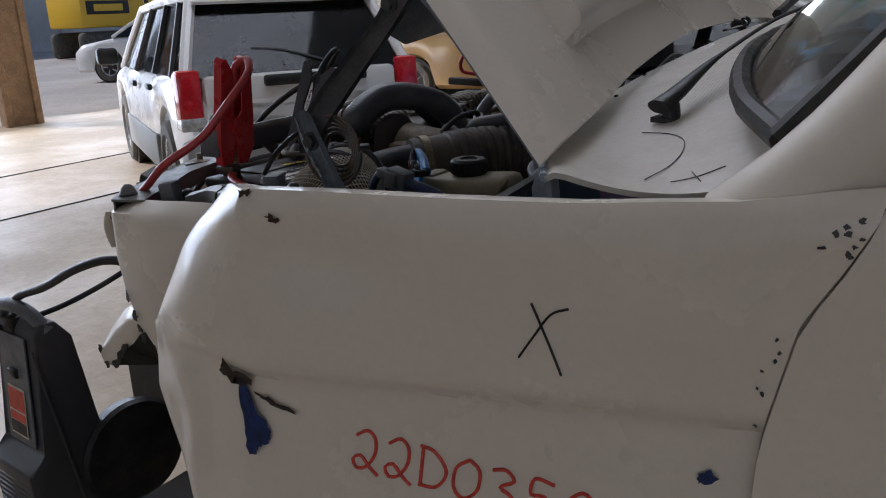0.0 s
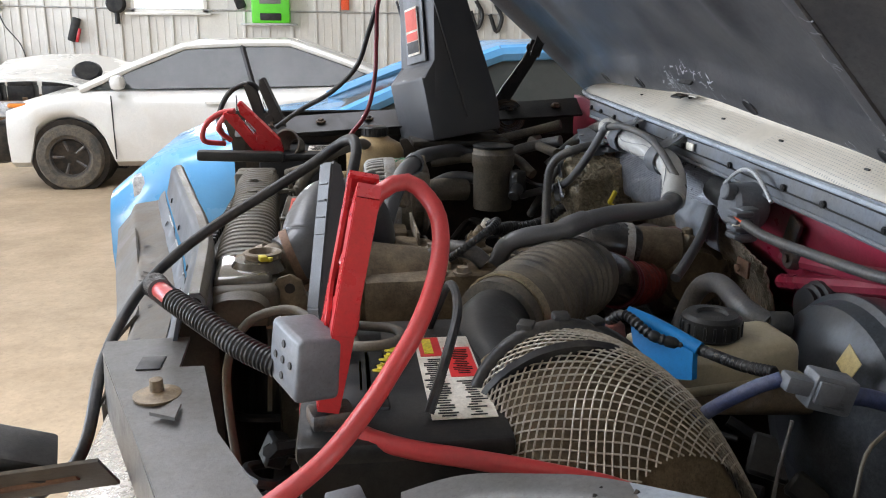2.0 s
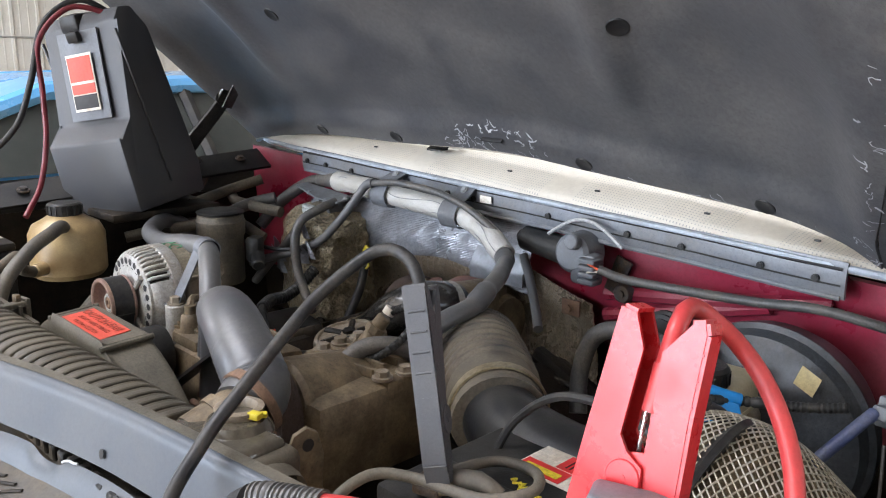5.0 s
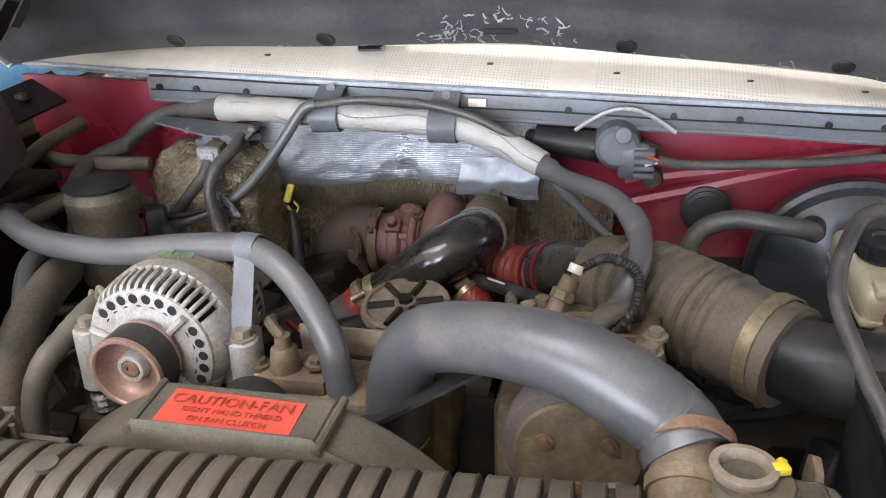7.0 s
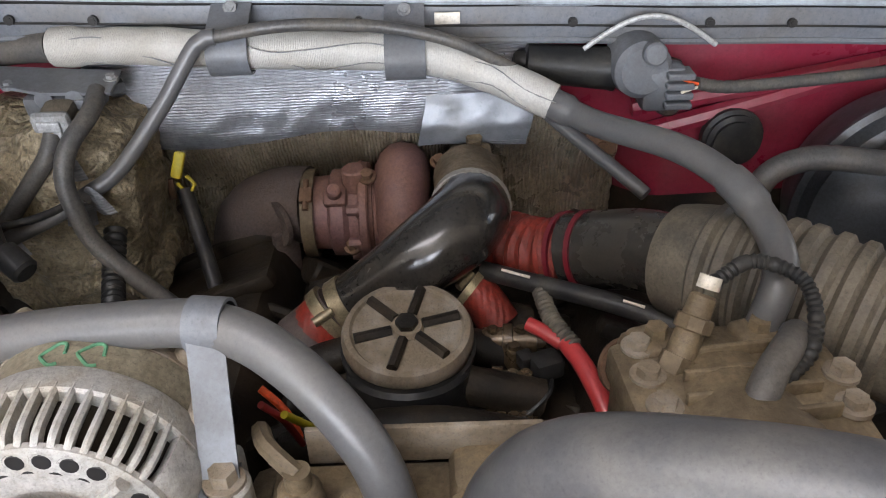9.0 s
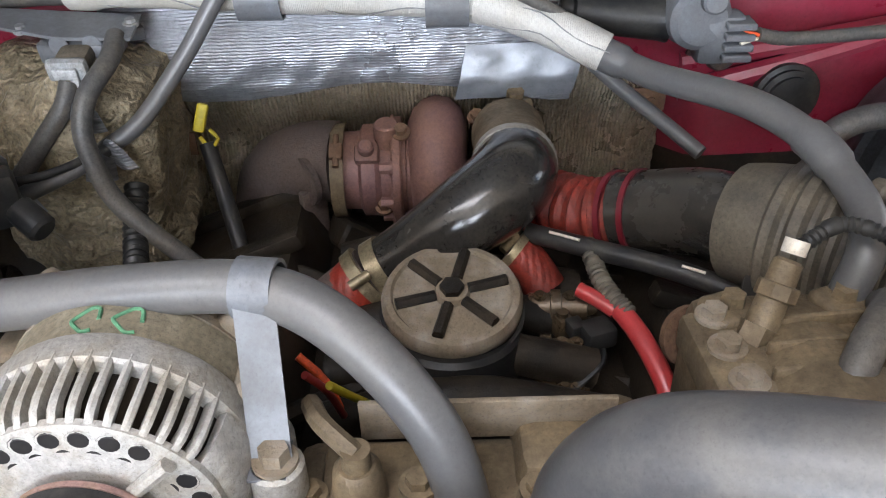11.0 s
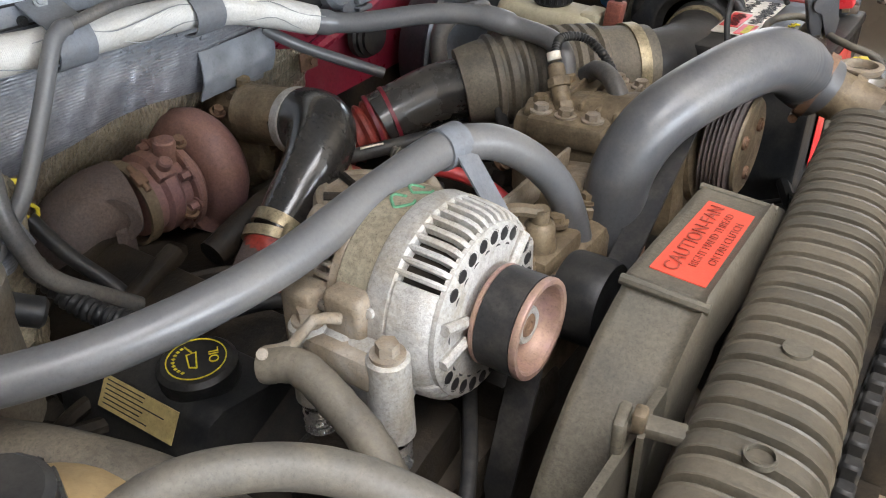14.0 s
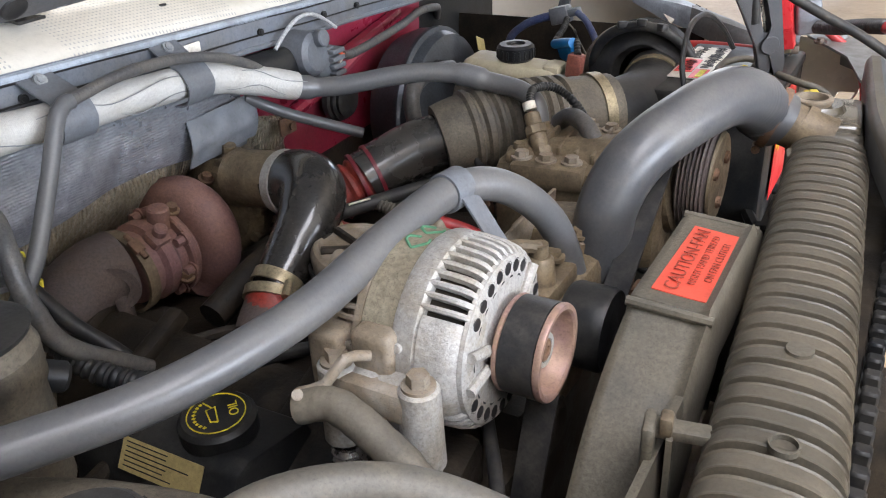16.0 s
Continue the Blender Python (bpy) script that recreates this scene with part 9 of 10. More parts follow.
lead = hose("red_glow_plug_lead", "red glow plug lead in a charred grey ribbed sleeve", [
    ("red_end", [(-0.735, 1.508, 1.105), (-0.745, 1.495, 1.103), (-0.757, 1.480, 1.098)], 0.0068, REDC),
    ("sleeve", [(-0.690, 1.495, 1.122), (-0.705, 1.493, 1.118), (-0.735, 1.487, 1.110), (-0.765, 1.470, 1.10)], 0.0082, TANHOSE, {"rfun": ribbed(0.0078, 0.0008, 0.005), "step": 0.0016}),
    ("red_lead", [(-0.758, 1.476, 1.10), (-0.785, 1.464, 1.094), (-0.82, 1.452, 1.08), (-0.845, 1.445, 1.06)], 0.0088, REDC)], "wire")
hose("red_boost_boot", "short orange-red boot with a gold clamp beside the fuel filter", [("boot", [(-0.672, 1.560, 1.10), (-0.678, 1.545, 1.09), (-0.69, 1.53, 1.07)], 0.021, SIL, {"n": 20}), ("clamp", [(-0.670, 1.562, 1.102), (-0.673, 1.556, 1.098)], 0.0232, BRASS, {"n": 22}), ("clamp_screw", [(-0.690, 1.570, 1.116), (-0.676, 1.556, 1.122)], 0.0042, BRASS)], "boot")
hose("red_boost_boot", "short orange-red boot with a gold clamp beside the fuel filter", [("boot", [(-0.690, 1.690, 1.09), (-0.698, 1.712, 1.07), (-0.705, 1.73, 1.04)], 0.030, SIL, {"n": 20}), ("clamp", [(-0.689, 1.688, 1.092), (-0.692, 1.697, 1.085)], 0.0325, BRASS, {"n": 22}), ("clamp_screw", [(-0.722, 1.705, 1.104), (-0.715, 1.688, 1.112)], 0.0048, BRASS)], "boot")
BRONZE = mat("oily_bronze", (0.15, 0.105, 0.06), 0.28, 0.55, (0.05, 0.035, 0.022), 0.5, 40, 0.3, 200, 0.2, 0.25)
fit_ = thing("fuel_fitting", (-0.84, 1.53, 1.06), "oily bronze fuel valve bodies with studs and a black plug", "fitting")
for x, y, z, L_, r in ((-0.726, 1.552, 1.08, 0.062, 0.0125), (-0.766, 1.566, 1.06, 0.066, 0.0145), (-0.80, 1.56, 1.045, 0.055, 0.011)):
    bm = bmesh.new()
    lathe(bm, [(0, 0), (0, r * 0.8), (0.004, r), (L_ * 0.35, r), (L_ * 0.36, r * 1.25), (L_ * 0.5, r * 1.25), (L_ * 0.51, r), (L_ * 0.86, r), (L_ * 0.87, r * 0.7), (L_, r * 0.66), (L_, 0)], (x, y, z), (-0.1, -1, 0.05), 18)
    body = part("valve_body", bm, BRONZE, fit_)
    for f in (0.2, 0.62, 0.8):
        bm = bmesh.new()
        bolt(bm, Vector((x, y, z)) + Vector((-0.1, -1, 0.05)) * L_ * f + Vector((0, 0, r * 0.95)), (0, 0, 1), 0.0042, 0.004)
        part("stud", bm, BRONZE, body)
for x, y, z, s in ((-0.745, 1.522, 1.075, 0.018), (-0.785, 1.535, 1.055, 0.022), (-0.755, 1.505, 1.068, 0.016)):
    bm = bmesh.new()
    box(bm, (x, y, z), (s, s * 0.9, s * 1.1), (8, 0, 24), 0.003)
    cyl(bm, (x, y, z + s * 0.5), (x, y, z + s * 0.8), s * 0.3, n=10)
    part("block", bm, BRONZE, fit_)
bm = bmesh.new()
box(bm, (-0.762, 1.494, 1.078), (0.024, 0.028, 0.020), (0, 0, 20), 0.004)
box(bm, (-0.756, 1.512, 1.080), (0.016, 0.014, 0.014), (0, 0, 20), 0.002)
part("plug", bm, PLASTIC, fit_)
bm = bmesh.new()
for k in range(3):
    tube(bm, [(-0.765 - 0.004 * k, 1.49, 1.07), (-0.785 - 0.005 * k, 1.495, 1.066 + 0.004 * k), (-0.80 - 0.003 * k, 1.515, 1.06), (-0.815, 1.53 + 0.004 * k, 1.045)], 0.0022, 6)
part("wires", bm, PLASTIC, fit_)
hose("black_crossover_hose", "black hose across the front of the fuel filter", [("hose", [(-0.815, 1.68, 1.035), (-0.805, 1.64, 1.05), (-0.795, 1.60, 1.052), (-0.80, 1.55, 1.045), (-0.82, 1.50, 1.03)], 0.012, RUBBER)])
ey = thing("lifting_eye", (-0.85, 1.475, 1.10), "rusty engine lifting eye", "bracket")
bm = bmesh.new()
lathe(bm, [(0, 0.012), (0, 0.024), (0.006, 0.024), (0.006, 0.012), (0, 0.012)], (-0.820, 1.440, 1.125), (-0.6, -0.2, 0.3), 24)
part("eye", bm, RUST, ey)
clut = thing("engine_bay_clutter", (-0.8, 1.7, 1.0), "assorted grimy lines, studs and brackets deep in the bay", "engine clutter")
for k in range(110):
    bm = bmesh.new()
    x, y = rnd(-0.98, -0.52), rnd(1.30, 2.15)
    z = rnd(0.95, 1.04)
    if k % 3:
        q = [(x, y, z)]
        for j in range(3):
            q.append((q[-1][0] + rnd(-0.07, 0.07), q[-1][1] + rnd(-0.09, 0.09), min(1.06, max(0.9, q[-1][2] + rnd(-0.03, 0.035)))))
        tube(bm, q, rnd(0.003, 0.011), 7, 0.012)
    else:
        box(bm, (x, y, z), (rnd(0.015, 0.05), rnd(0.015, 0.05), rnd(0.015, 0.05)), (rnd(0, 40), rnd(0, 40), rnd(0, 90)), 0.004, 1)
    part("line" if k % 3 else "bracket", bm, GRIME_SHADE, clut)
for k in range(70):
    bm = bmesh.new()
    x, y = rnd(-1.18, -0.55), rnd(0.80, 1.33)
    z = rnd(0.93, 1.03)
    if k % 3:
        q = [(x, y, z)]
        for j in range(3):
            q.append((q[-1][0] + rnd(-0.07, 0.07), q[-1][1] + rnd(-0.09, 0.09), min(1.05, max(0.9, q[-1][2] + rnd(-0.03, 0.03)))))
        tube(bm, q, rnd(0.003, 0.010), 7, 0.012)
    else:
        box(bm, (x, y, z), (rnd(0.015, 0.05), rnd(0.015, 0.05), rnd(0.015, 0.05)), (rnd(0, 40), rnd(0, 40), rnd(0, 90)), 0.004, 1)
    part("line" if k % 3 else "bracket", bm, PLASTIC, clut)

# ---- brake booster and master cylinder ----
bb = thing("brake_booster", (-0.52, 1.06, 1.0), "round dark brake booster with a worn blue-grey rim", "brake booster")
bm = bmesh.new()
BO = Vector((-0.47, 1.055, 1.095))
lathe(bm, [(0, 0.12), (0.03, 0.132), (0.052, 0.134), (0.056, 0.137), (0.064, 0.137), (0.068, 0.130), (0.085, 0.125), (0.10, 0.10), (0.105, 0.07), (0.112, 0.06), (0.112, 0)], BO, (-1, 0, 0), 56)
part("shell", bm, mat("worn_booster_paint", (0.042, 0.046, 0.052), 0.36, 0.2, (0.17, 0.20, 0.24), 0.22, 8, 0.1), bb)
bm = bmesh.new()
cyl(bm, (-0.575, 1.12, 1.18), (-0.60, 1.122, 1.184), 0.017, 0.014, bev=0.002)
part("check_valve", bm, PLASTIC, bb)
bm = bmesh.new()
tube(bm, [(-0.598, 1.122, 1.184), (-0.615, 1.15, 1.195), (-0.61, 1.22, 1.20), (-0.615, 1.265, 1.18), (-0.63, 1.275, 1.13), (-0.65, 1.26, 1.08)], 0.0125, 14)
part("vacuum_pipe", bm, HOSE, bb)
mc = thing("brake_master_cylinder", (-0.69, 1.065, 1.1), "yellowed brake fluid reservoir with a black cap", "reservoir")
bm = bmesh.new()
cyl(bm, (-0.56, 1.06, 1.125), (-0.80, 1.065, 1.135), 0.022, n=20, bev=0.004)
part("cylinder", bm, ALUD, mc)
bm = bmesh.new()
box(bm, (-0.69, 1.065, 1.168), (0.165, 0.075, 0.052), (0, -4, 2), 0.014, 3)
box(bm, (-0.69, 1.065, 1.155), (0.168, 0.078, 0.008), (0, -4, 2), 0.003)
box(bm, (-0.76, 1.066, 1.185), (0.03, 0.05, 0.02), (0, -4, 2), 0.008)
part("reservoir_tank", bm, RESERV, mc)
bm = bmesh.new()
lathe(bm, [(0, 0.026), (0.004, 0.03), (0.022, 0.03), (0.026, 0.026), (0.0265, 0.016), (0.023, 0.014), (0.023, 0)], (-0.692, 1.065, 1.194), (0, 0, 1), 30)
mcap = part("cap", bm, PLASTIC, mc)
for k in range(20):
    an = 2 * math.pi * k / 20
    bm = bmesh.new()
    box(bm, (-0.692 + 0.03 * math.cos(an), 1.065 + 0.03 * math.sin(an), 1.206), (0.003, 0.003, 0.014), (0, 0, math.degrees(an)), 0.0006, 1)
    part("grip_rib", bm, PLASTIC, mcap)
bm = bmesh.new()
box(bm, (-0.795, 1.068, 1.19), (0.024, 0.022, 0.045), (0, -8, 0), 0.003)
box(bm, (-0.797, 1.068, 1.162), (0.03, 0.028, 0.012), (0, -8, 0), 0.003)
part("level_sensor_plug", bm, BROWNP, mc)
bt = thing("blue_tagged_lead", (-0.77, 1.03, 1.19), "black ribbed lead with a bright blue plastic tag and grey connector", "lead")
bm = bmesh.new()
tube(bm, [(-0.80, 1.07, 1.212), (-0.79, 1.05, 1.226), (-0.77, 1.02, 1.214), (-0.733, 1.0, 1.207), (-0.722, 0.94, 1.216), (-0.714, 0.90, 1.226)], 0.006, 10, 0.0025, ribbed(0.0052, 0.0006, 0.005))
part("conduit", bm, PLASTIC, bt)
bm = bmesh.new()
tube(bm, [(-0.786, 1.056, 1.226), (-0.762, 1.035, 1.219), (-0.733, 1.0, 1.207)], 0.0078, 14)
plate(bm, [(-0.780, 1.05, 1.222), (-0.735, 1.0, 1.206), (-0.738, 0.99, 1.182), (-0.752, 1.0, 1.180), (-0.778, 1.04, 1.196)], (-0.006, -0.003, 0))
part("blue_tag", bm, BLUEP, bt)
bm = bmesh.new()
box(bm, (-0.688, 0.866, 1.224), (0.036, 0.024, 0.030), (0, 14, -6), 0.003)
box(bm, (-0.695, 0.853, 1.227), (0.020, 0.004, 0.018), (0, 14, -6), 0.001)
box(bm, (-0.714, 0.868, 1.231), (0.022, 0.018, 0.014), (0, 14, -6), 0.003)
for k in range(3):
    box(bm, (-0.690, 0.8525, 1.214 + 0.0035 * k), (0.016, 0.002, 0.0012), (0, 14, -6), 0, 1)
part("connector", bm, GREYP, bt)
bm = bmesh.new()
tube(bm, [(-0.722, 0.875, 1.232), (-0.745, 0.885, 1.218), (-0.775, 0.91, 1.18), (-0.79, 0.94, 1.12)], 0.006, 10)
part("blue_wire", bm, mat("dark_blue_wire", (0.045, 0.06, 0.14), 0.5, 0, (0.11, 0.12, 0.15), 0.4, 30), bt)
bm = bmesh.new()
tube(bm, [(-0.672, 0.864, 1.221), (-0.645, 0.866, 1.214), (-0.615, 0.870, 1.200), (-0.585, 0.865, 1.17), (-0.57, 0.85, 1.10)], 0.0075, 10)
part("tail_wire", bm, bpy.data.materials["dark_blue_wire"], bt)
yt = thing("yellow_paper_tag", (-0.60, 1.0, 1.19), "small yellowed paper tag on the brake booster", "tag")
bm = bmesh.new()
plate(bm, [(-0.583, 0.996, 1.208), (-0.585, 0.972, 1.197), (-0.592, 0.978, 1.176), (-0.590, 1.002, 1.186)], (-0.001, 0, 0.0004))
part("paper", bm, LABELY, yt)
hose("fender_wiring", "thin wiring looping down behind the fender", [("loop", [(-0.66, 0.83, 1.205), (-0.685, 0.815, 1.195), (-0.70, 0.80, 1.16), (-0.715, 0.79, 1.12), (-0.72, 0.79, 1.05)], 0.0016, TANHOSE), ("lead", [(-0.715, 0.865, 1.20), (-0.725, 0.86, 1.15), (-0.73, 0.86, 1.06)], 0.0016, HOSE)], "wiring")

# ---- driver's battery with jump leads ----
bat = thing("truck_battery", (-1.03, 1.01, 0.98), "black car battery with a red and yellow label", "battery")
bm = bmesh.new()
box(bm, (-1.020, 1.01, 1.085), (0.166, 0.27, 0.19), bev=0.006)
part("case", bm, PLASTIC, bat)
bm = bmesh.new()
box(bm, (-1.020, 1.01, 1.186), (0.170, 0.274, 0.018), bev=0.005)
box(bm, (-1.055, 1.03, 1.194), (0.05, 0.2, 0.008), bev=0.003)
part("lid", bm, PLASTIC, bat)


def flatlabel(name, x0, x1, y0, y1, z, material, parent, label=""):
    bm = bmesh.new()
    box(bm, ((x0 + x1) / 2, (y0 + y1) / 2, z), (x1 - x0, y1 - y0, 0.001), bev=0)
    return part(name, bm, material, parent, label)


ZL = 1.1965
flatlabel("white_label", -0.998, -0.944, 0.905, 1.085, ZL, LABELW, bat, "torn white label with small print and bars")
flatlabel("red_panel", -0.972, -0.946, 0.985, 1.055, ZL + 0.0006, LABELV, bat)
flatlabel("red_panel", -0.995, -0.974, 1.035, 1.083, ZL + 0.0006, LABELV, bat)
flatlabel("logo_shape", -0.991, -0.982, 1.04, 1.078, ZL + 0.0012, YELINK, bat)
bm = bmesh.new()
for k in range(26):
    y = 0.909 + k * 0.0047
    box(bm, (-0.986 + rnd(-0.003, 0.003), y, ZL + 0.001), (rnd(0.010, 0.020), rnd(0.001, 0.0024), 0.0006), bev=0)
    if k < 15:
        box(bm, (-0.957 + rnd(-0.004, 0.004), y, ZL + 0.001), (rnd(0.006, 0.018), 0.0014, 0.0006), bev=0)
for k in range(14):
    box(bm, (-0.959, 0.992 + k * 0.0042, ZL + 0.0014), (rnd(0.008, 0.02), 0.0012, 0.0006), bev=0)
part("unreadable_print", bm, INK, bat)
bm = bmesh.new()
for k, (w, h) in enumerate(((0.010, 0.008), (0.007, 0.011), (0.012, 0.006), (0.006, 0.010), (0.012, 0.008), (0.008, 0.011))):
    x0, y0 = -1.020 - 0.0035 * k, 1.066 - k * 0.0115
    tube(bm, [(x0, y0, 1.1985), (x0 + h * 0.6, y0 - w * 0.3, 1.1985), (x0 - h * 0.4, y0 - w * 0.5, 1.1985), (x0 + h * 0.3, y0 - w, 1.1985)], 0.0011, 6, 0.002)
part("logo_script", bm, YELINK, bat, "yellow printed script shape")
bm = bmesh.new()
for k in range(3):
    box(bm, (-1.047 + 0.0045 * (k == 1) - 0.003 * k, 1.008 - 0.006 * k, 1.1975), (0.0022, 0.10 - 0.018 * k, 0.001), bev=0)
part("yellow_stripe", bm, YELINK, bat)
# front face label
XF = -1.1062
bm = bmesh.new()
plate(bm, [(XF, 1.092, 1.181), (XF, 0.985, 1.181), (XF, 0.960, 1.172), (XF, 0.942, 1.14), (XF, 0.93, 1.03), (XF, 1.092, 1.03)], (-0.001, 0, 0))
fl = part("front_label", bm, LABELV, bat, "red front label with yellow block lettering shapes")
bm = bmesh.new()
for k in range(5):
    y = 1.080 - k * 0.024
    top, wide = (1.152 if k == 0 else 1.143) - 0.001 * k, 0.018 if k == 0 else 0.015
    box(bm, (XF - 0.0016, y + 0.006, top - 0.022), (0.0008, 0.007, 0.044), bev=0)
    for j in range(3 if k % 2 == 0 else 2):
        box(bm, (XF - 0.0016, y - 0.003, top - 0.004 - j * 0.018), (0.0008, wide * 0.7, 0.008), bev=0)
part("logo_shape", bm, YELINK, fl)
writing("printed_word", "PLUS", 0.0185, (XF - 0.0016, 1.074, 1.1615), (0, -1, 0), (0, 0, 1), LABELW, fl, 0.0005)
for x, y, nm in ((-1.078, 0.905, "positive_terminal"), (-1.078, 1.10, "negative_terminal")):
    bm = bmesh.new()
    cyl(bm, (x, y, 1.195), (x, y, 1.215), 0.0095, 0.0085, n=18)
    box(bm, (x, y, 1.205), (0.035, 0.026, 0.014), (0, 0, 15), 0.003)
    part(nm, bm, DARKM, bat)
bm = bmesh.new()
tube(bm, [(-0.985, 1.125, 1.165), (-0.98, 1.120, 1.188), (-0.97, 1.105, 1.224), (-0.965, 1.066, 1.258), (-0.965, 1.018, 1.268), (-0.97, 0.968, 1.262), (-0.985, 0.93, 1.235), (-1.0, 0.91, 1.20)], 0.0042, 8, 0.006)
part("thin_cable", bm, RUBBER, bat, "thin black cable arching over the battery")
tray = thing("battery_tray", (-1.03, 1.01, 0.9), "black battery tray on the inner apron", "tray")
bm = bmesh.new()
box(bm, (-1.03, 1.0, 0.975), (0.21, 0.31, 0.03), bev=0.006)
box(bm, (-1.03, 0.985, 0.86), (0.16, 0.3, 0.2), bev=0.01)
part("tray_base", bm, GRIME_SHADE, tray)


def channel(outline, open_edge, depth, wall, put):
    """A moulded U-channel: front and back cheeks of one outline, and the wall round it but for the open edges."""
    bm = bmesh.new()
    n = len(outline)
    for z0 in (0.0, depth - wall):
        plate(bm, [put(w, h, z0) for w, h in outline], put(0, 0, wall) - put(0, 0, 0))
    for k in range(n):
        if k in open_edge:
            continue
        (w0, h0), (w1, h1) = outline[k], outline[(k + 1) % n]
        d = Vector((w1 - w0, h1 - h0)).normalized() * wall
        nx, ny = -d.y, d.x
        plate(bm, [put(w0, h0, 0.0006), put(w1, h1, 0.0006), put(w1 + nx, h1 + ny, 0.0006), put(w0 + nx, h0 + ny, 0.0006)], put(0, 0, depth - 0.0012) - put(0, 0, 0))
    return bm


def jump_clamp(name, label, pivot, up, across, material, size=1.0, depth=0.024, low=-0.066, pinch=1.0):
    """A spring clamp: two crossed plastic channels on a pivot, steel spring and jaws. up: to the handles' ends; across: from the one handle to the other."""
    pv = Vector(pivot)
    c = thing(name, pv, label, "jump lead clamp")
    U = Vector(up).normalized()
    W = Vector(across)
    W = (W - U * W.dot(U)).normalized()
    N = W.cross(U)

    def put(w, h, z):
        w *= pinch + (1 - pinch) * min(1.0, max(0.0, h / 0.1))
        return pv + W * w * size + U * h * size - N * (z - depth * 0.1) * (size if z > 0 else 1)
    left = [(-0.0175, 0.112), (-0.008, 0.110), (0.0005, 0.088), (-0.0065, 0.028), (0.0, 0.018), (0.012, 0.010), (0.013, -0.006), (0.004, -0.016), (-0.006, low), (-0.026, low), (-0.038, -0.034), (-0.031, 0.02)]
    right = [(0.038, 0.112), (0.040, 0.105), (0.037, 0.05), (0.036, 0.0), (0.034, -0.03), (0.026, low), (0.008, low), (-0.004, -0.016), (-0.008, 0.008), (0.002, 0.018), (0.011, 0.020), (0.0125, 0.088), (0.030, 0.110)]
    for out, gap, dz in ((left, {1, 2, 3, 4, 5, 6, 7, 8}, 0.0), (right, {5, 6, 7, 8, 9, 10, 11}, 0.0032)):
        bm = channel(out, gap, depth - dz * 2, 0.0028, lambda w, h, z: put(w, h, z + dz))
        hd = part("handle", bm, material, c)
        for k in range(5):
            h = 0.092 - k * 0.017
            w = lerp(-0.0185, -0.031, (0.11 - h) / 0.09) if out is left else lerp(0.0402, 0.0365, (0.105 - h) / 0.06)
            bm = bmesh.new()
            cyl(bm, put(w, h, 0.003), put(w, h, depth - 0.004), 0.0011, n=6)
            part("grip_rib", bm, material, hd)
    for z in (-0.0012, depth - 0.0010):
        bm = bmesh.new()
        cyl(bm, put(0, 0, z), put(0, 0, z + 0.0024), 0.0128 * size, n=30, bev=0.0008)
        part("pivot_boss", bm, material, c)
    bm = bmesh.new()
    cyl(bm, put(0, 0, -0.0018), put(0, 0, depth + 0.0018), 0.0028, n=10)
    part("pivot_pin", bm, material, c)
    bm = bmesh.new()
    tube(bm, [put(0.004, 0.062, depth * 0.5), put(0.0045, 0.06, depth * 0.5), put(0.003, 0.03, depth * 0.5), put(0.002, 0.004, depth * 0.5)], 0.0016, 8)
    part("spring", bm, STEEL, c)
    for sg in (-1, 1):
        bm = bmesh.new()
        plate(bm, [put(sg * 0.016 - 0.001, -0.03, 0.007), put(sg * 0.020, -0.05, 0.007), put(sg * 0.007, low - 0.012, 0.007), put(sg * 0.003, low - 0.010, 0.007), put(sg * 0.011, -0.045, 0.007)], put(0, 0, depth - 0.007) - put(0, 0, 0.007))
        part("jaw", bm, BRASS, c, "dull copper jaw")
    return c


jump_clamp("red_jump_clamp", "red plastic jump lead clamp gripping the battery terminal", (-1.078, 0.920, 1.281), (0.0225, 0.0025, 0.1155), (0.06, -1, 0.06), REDP)
jump_clamp("black_jump_clamp", "black plastic jump lead clamp gripping the battery terminal", (-1.074, 1.094, 1.262), (0.016, 0.041, 0.122), (0.80, 0.55, 0), CHARGER, 0.98, 0.021, -0.05, 0.45)
cb = thing("cable_junction_cover", (-1.10, 0.895, 1.215), "grey plastic terminal cover with a pattern of holes", "cover")
bm = bmesh.new()
box(bm, (-1.096, 0.902, 1.256), (0.036, 0.058, 0.050), (3, 6, 25), 0.005, 3)
part("cover", bm, GREYP, cb)
for dy, dz in ((0, 0.015), (-0.017, 0.001), (0, 0), (0.017, -0.001), (0, -0.015)):
    rz = Euler((radians(3), radians(6), radians(25))).to_matrix()
    p = Vector((-1.096, 0.902, 1.256)) + rz @ Vector((-0.0183, dy * 0.85, dz * 0.85))
    bm = bmesh.new()
    lathe(bm, [(0, 0), (0, 0.0032), (0.0008, 0.0028), (0.0008, 0)], p, rz @ Vector((-1, 0, 0)), 12)
    part("hole", bm, INK, cb)
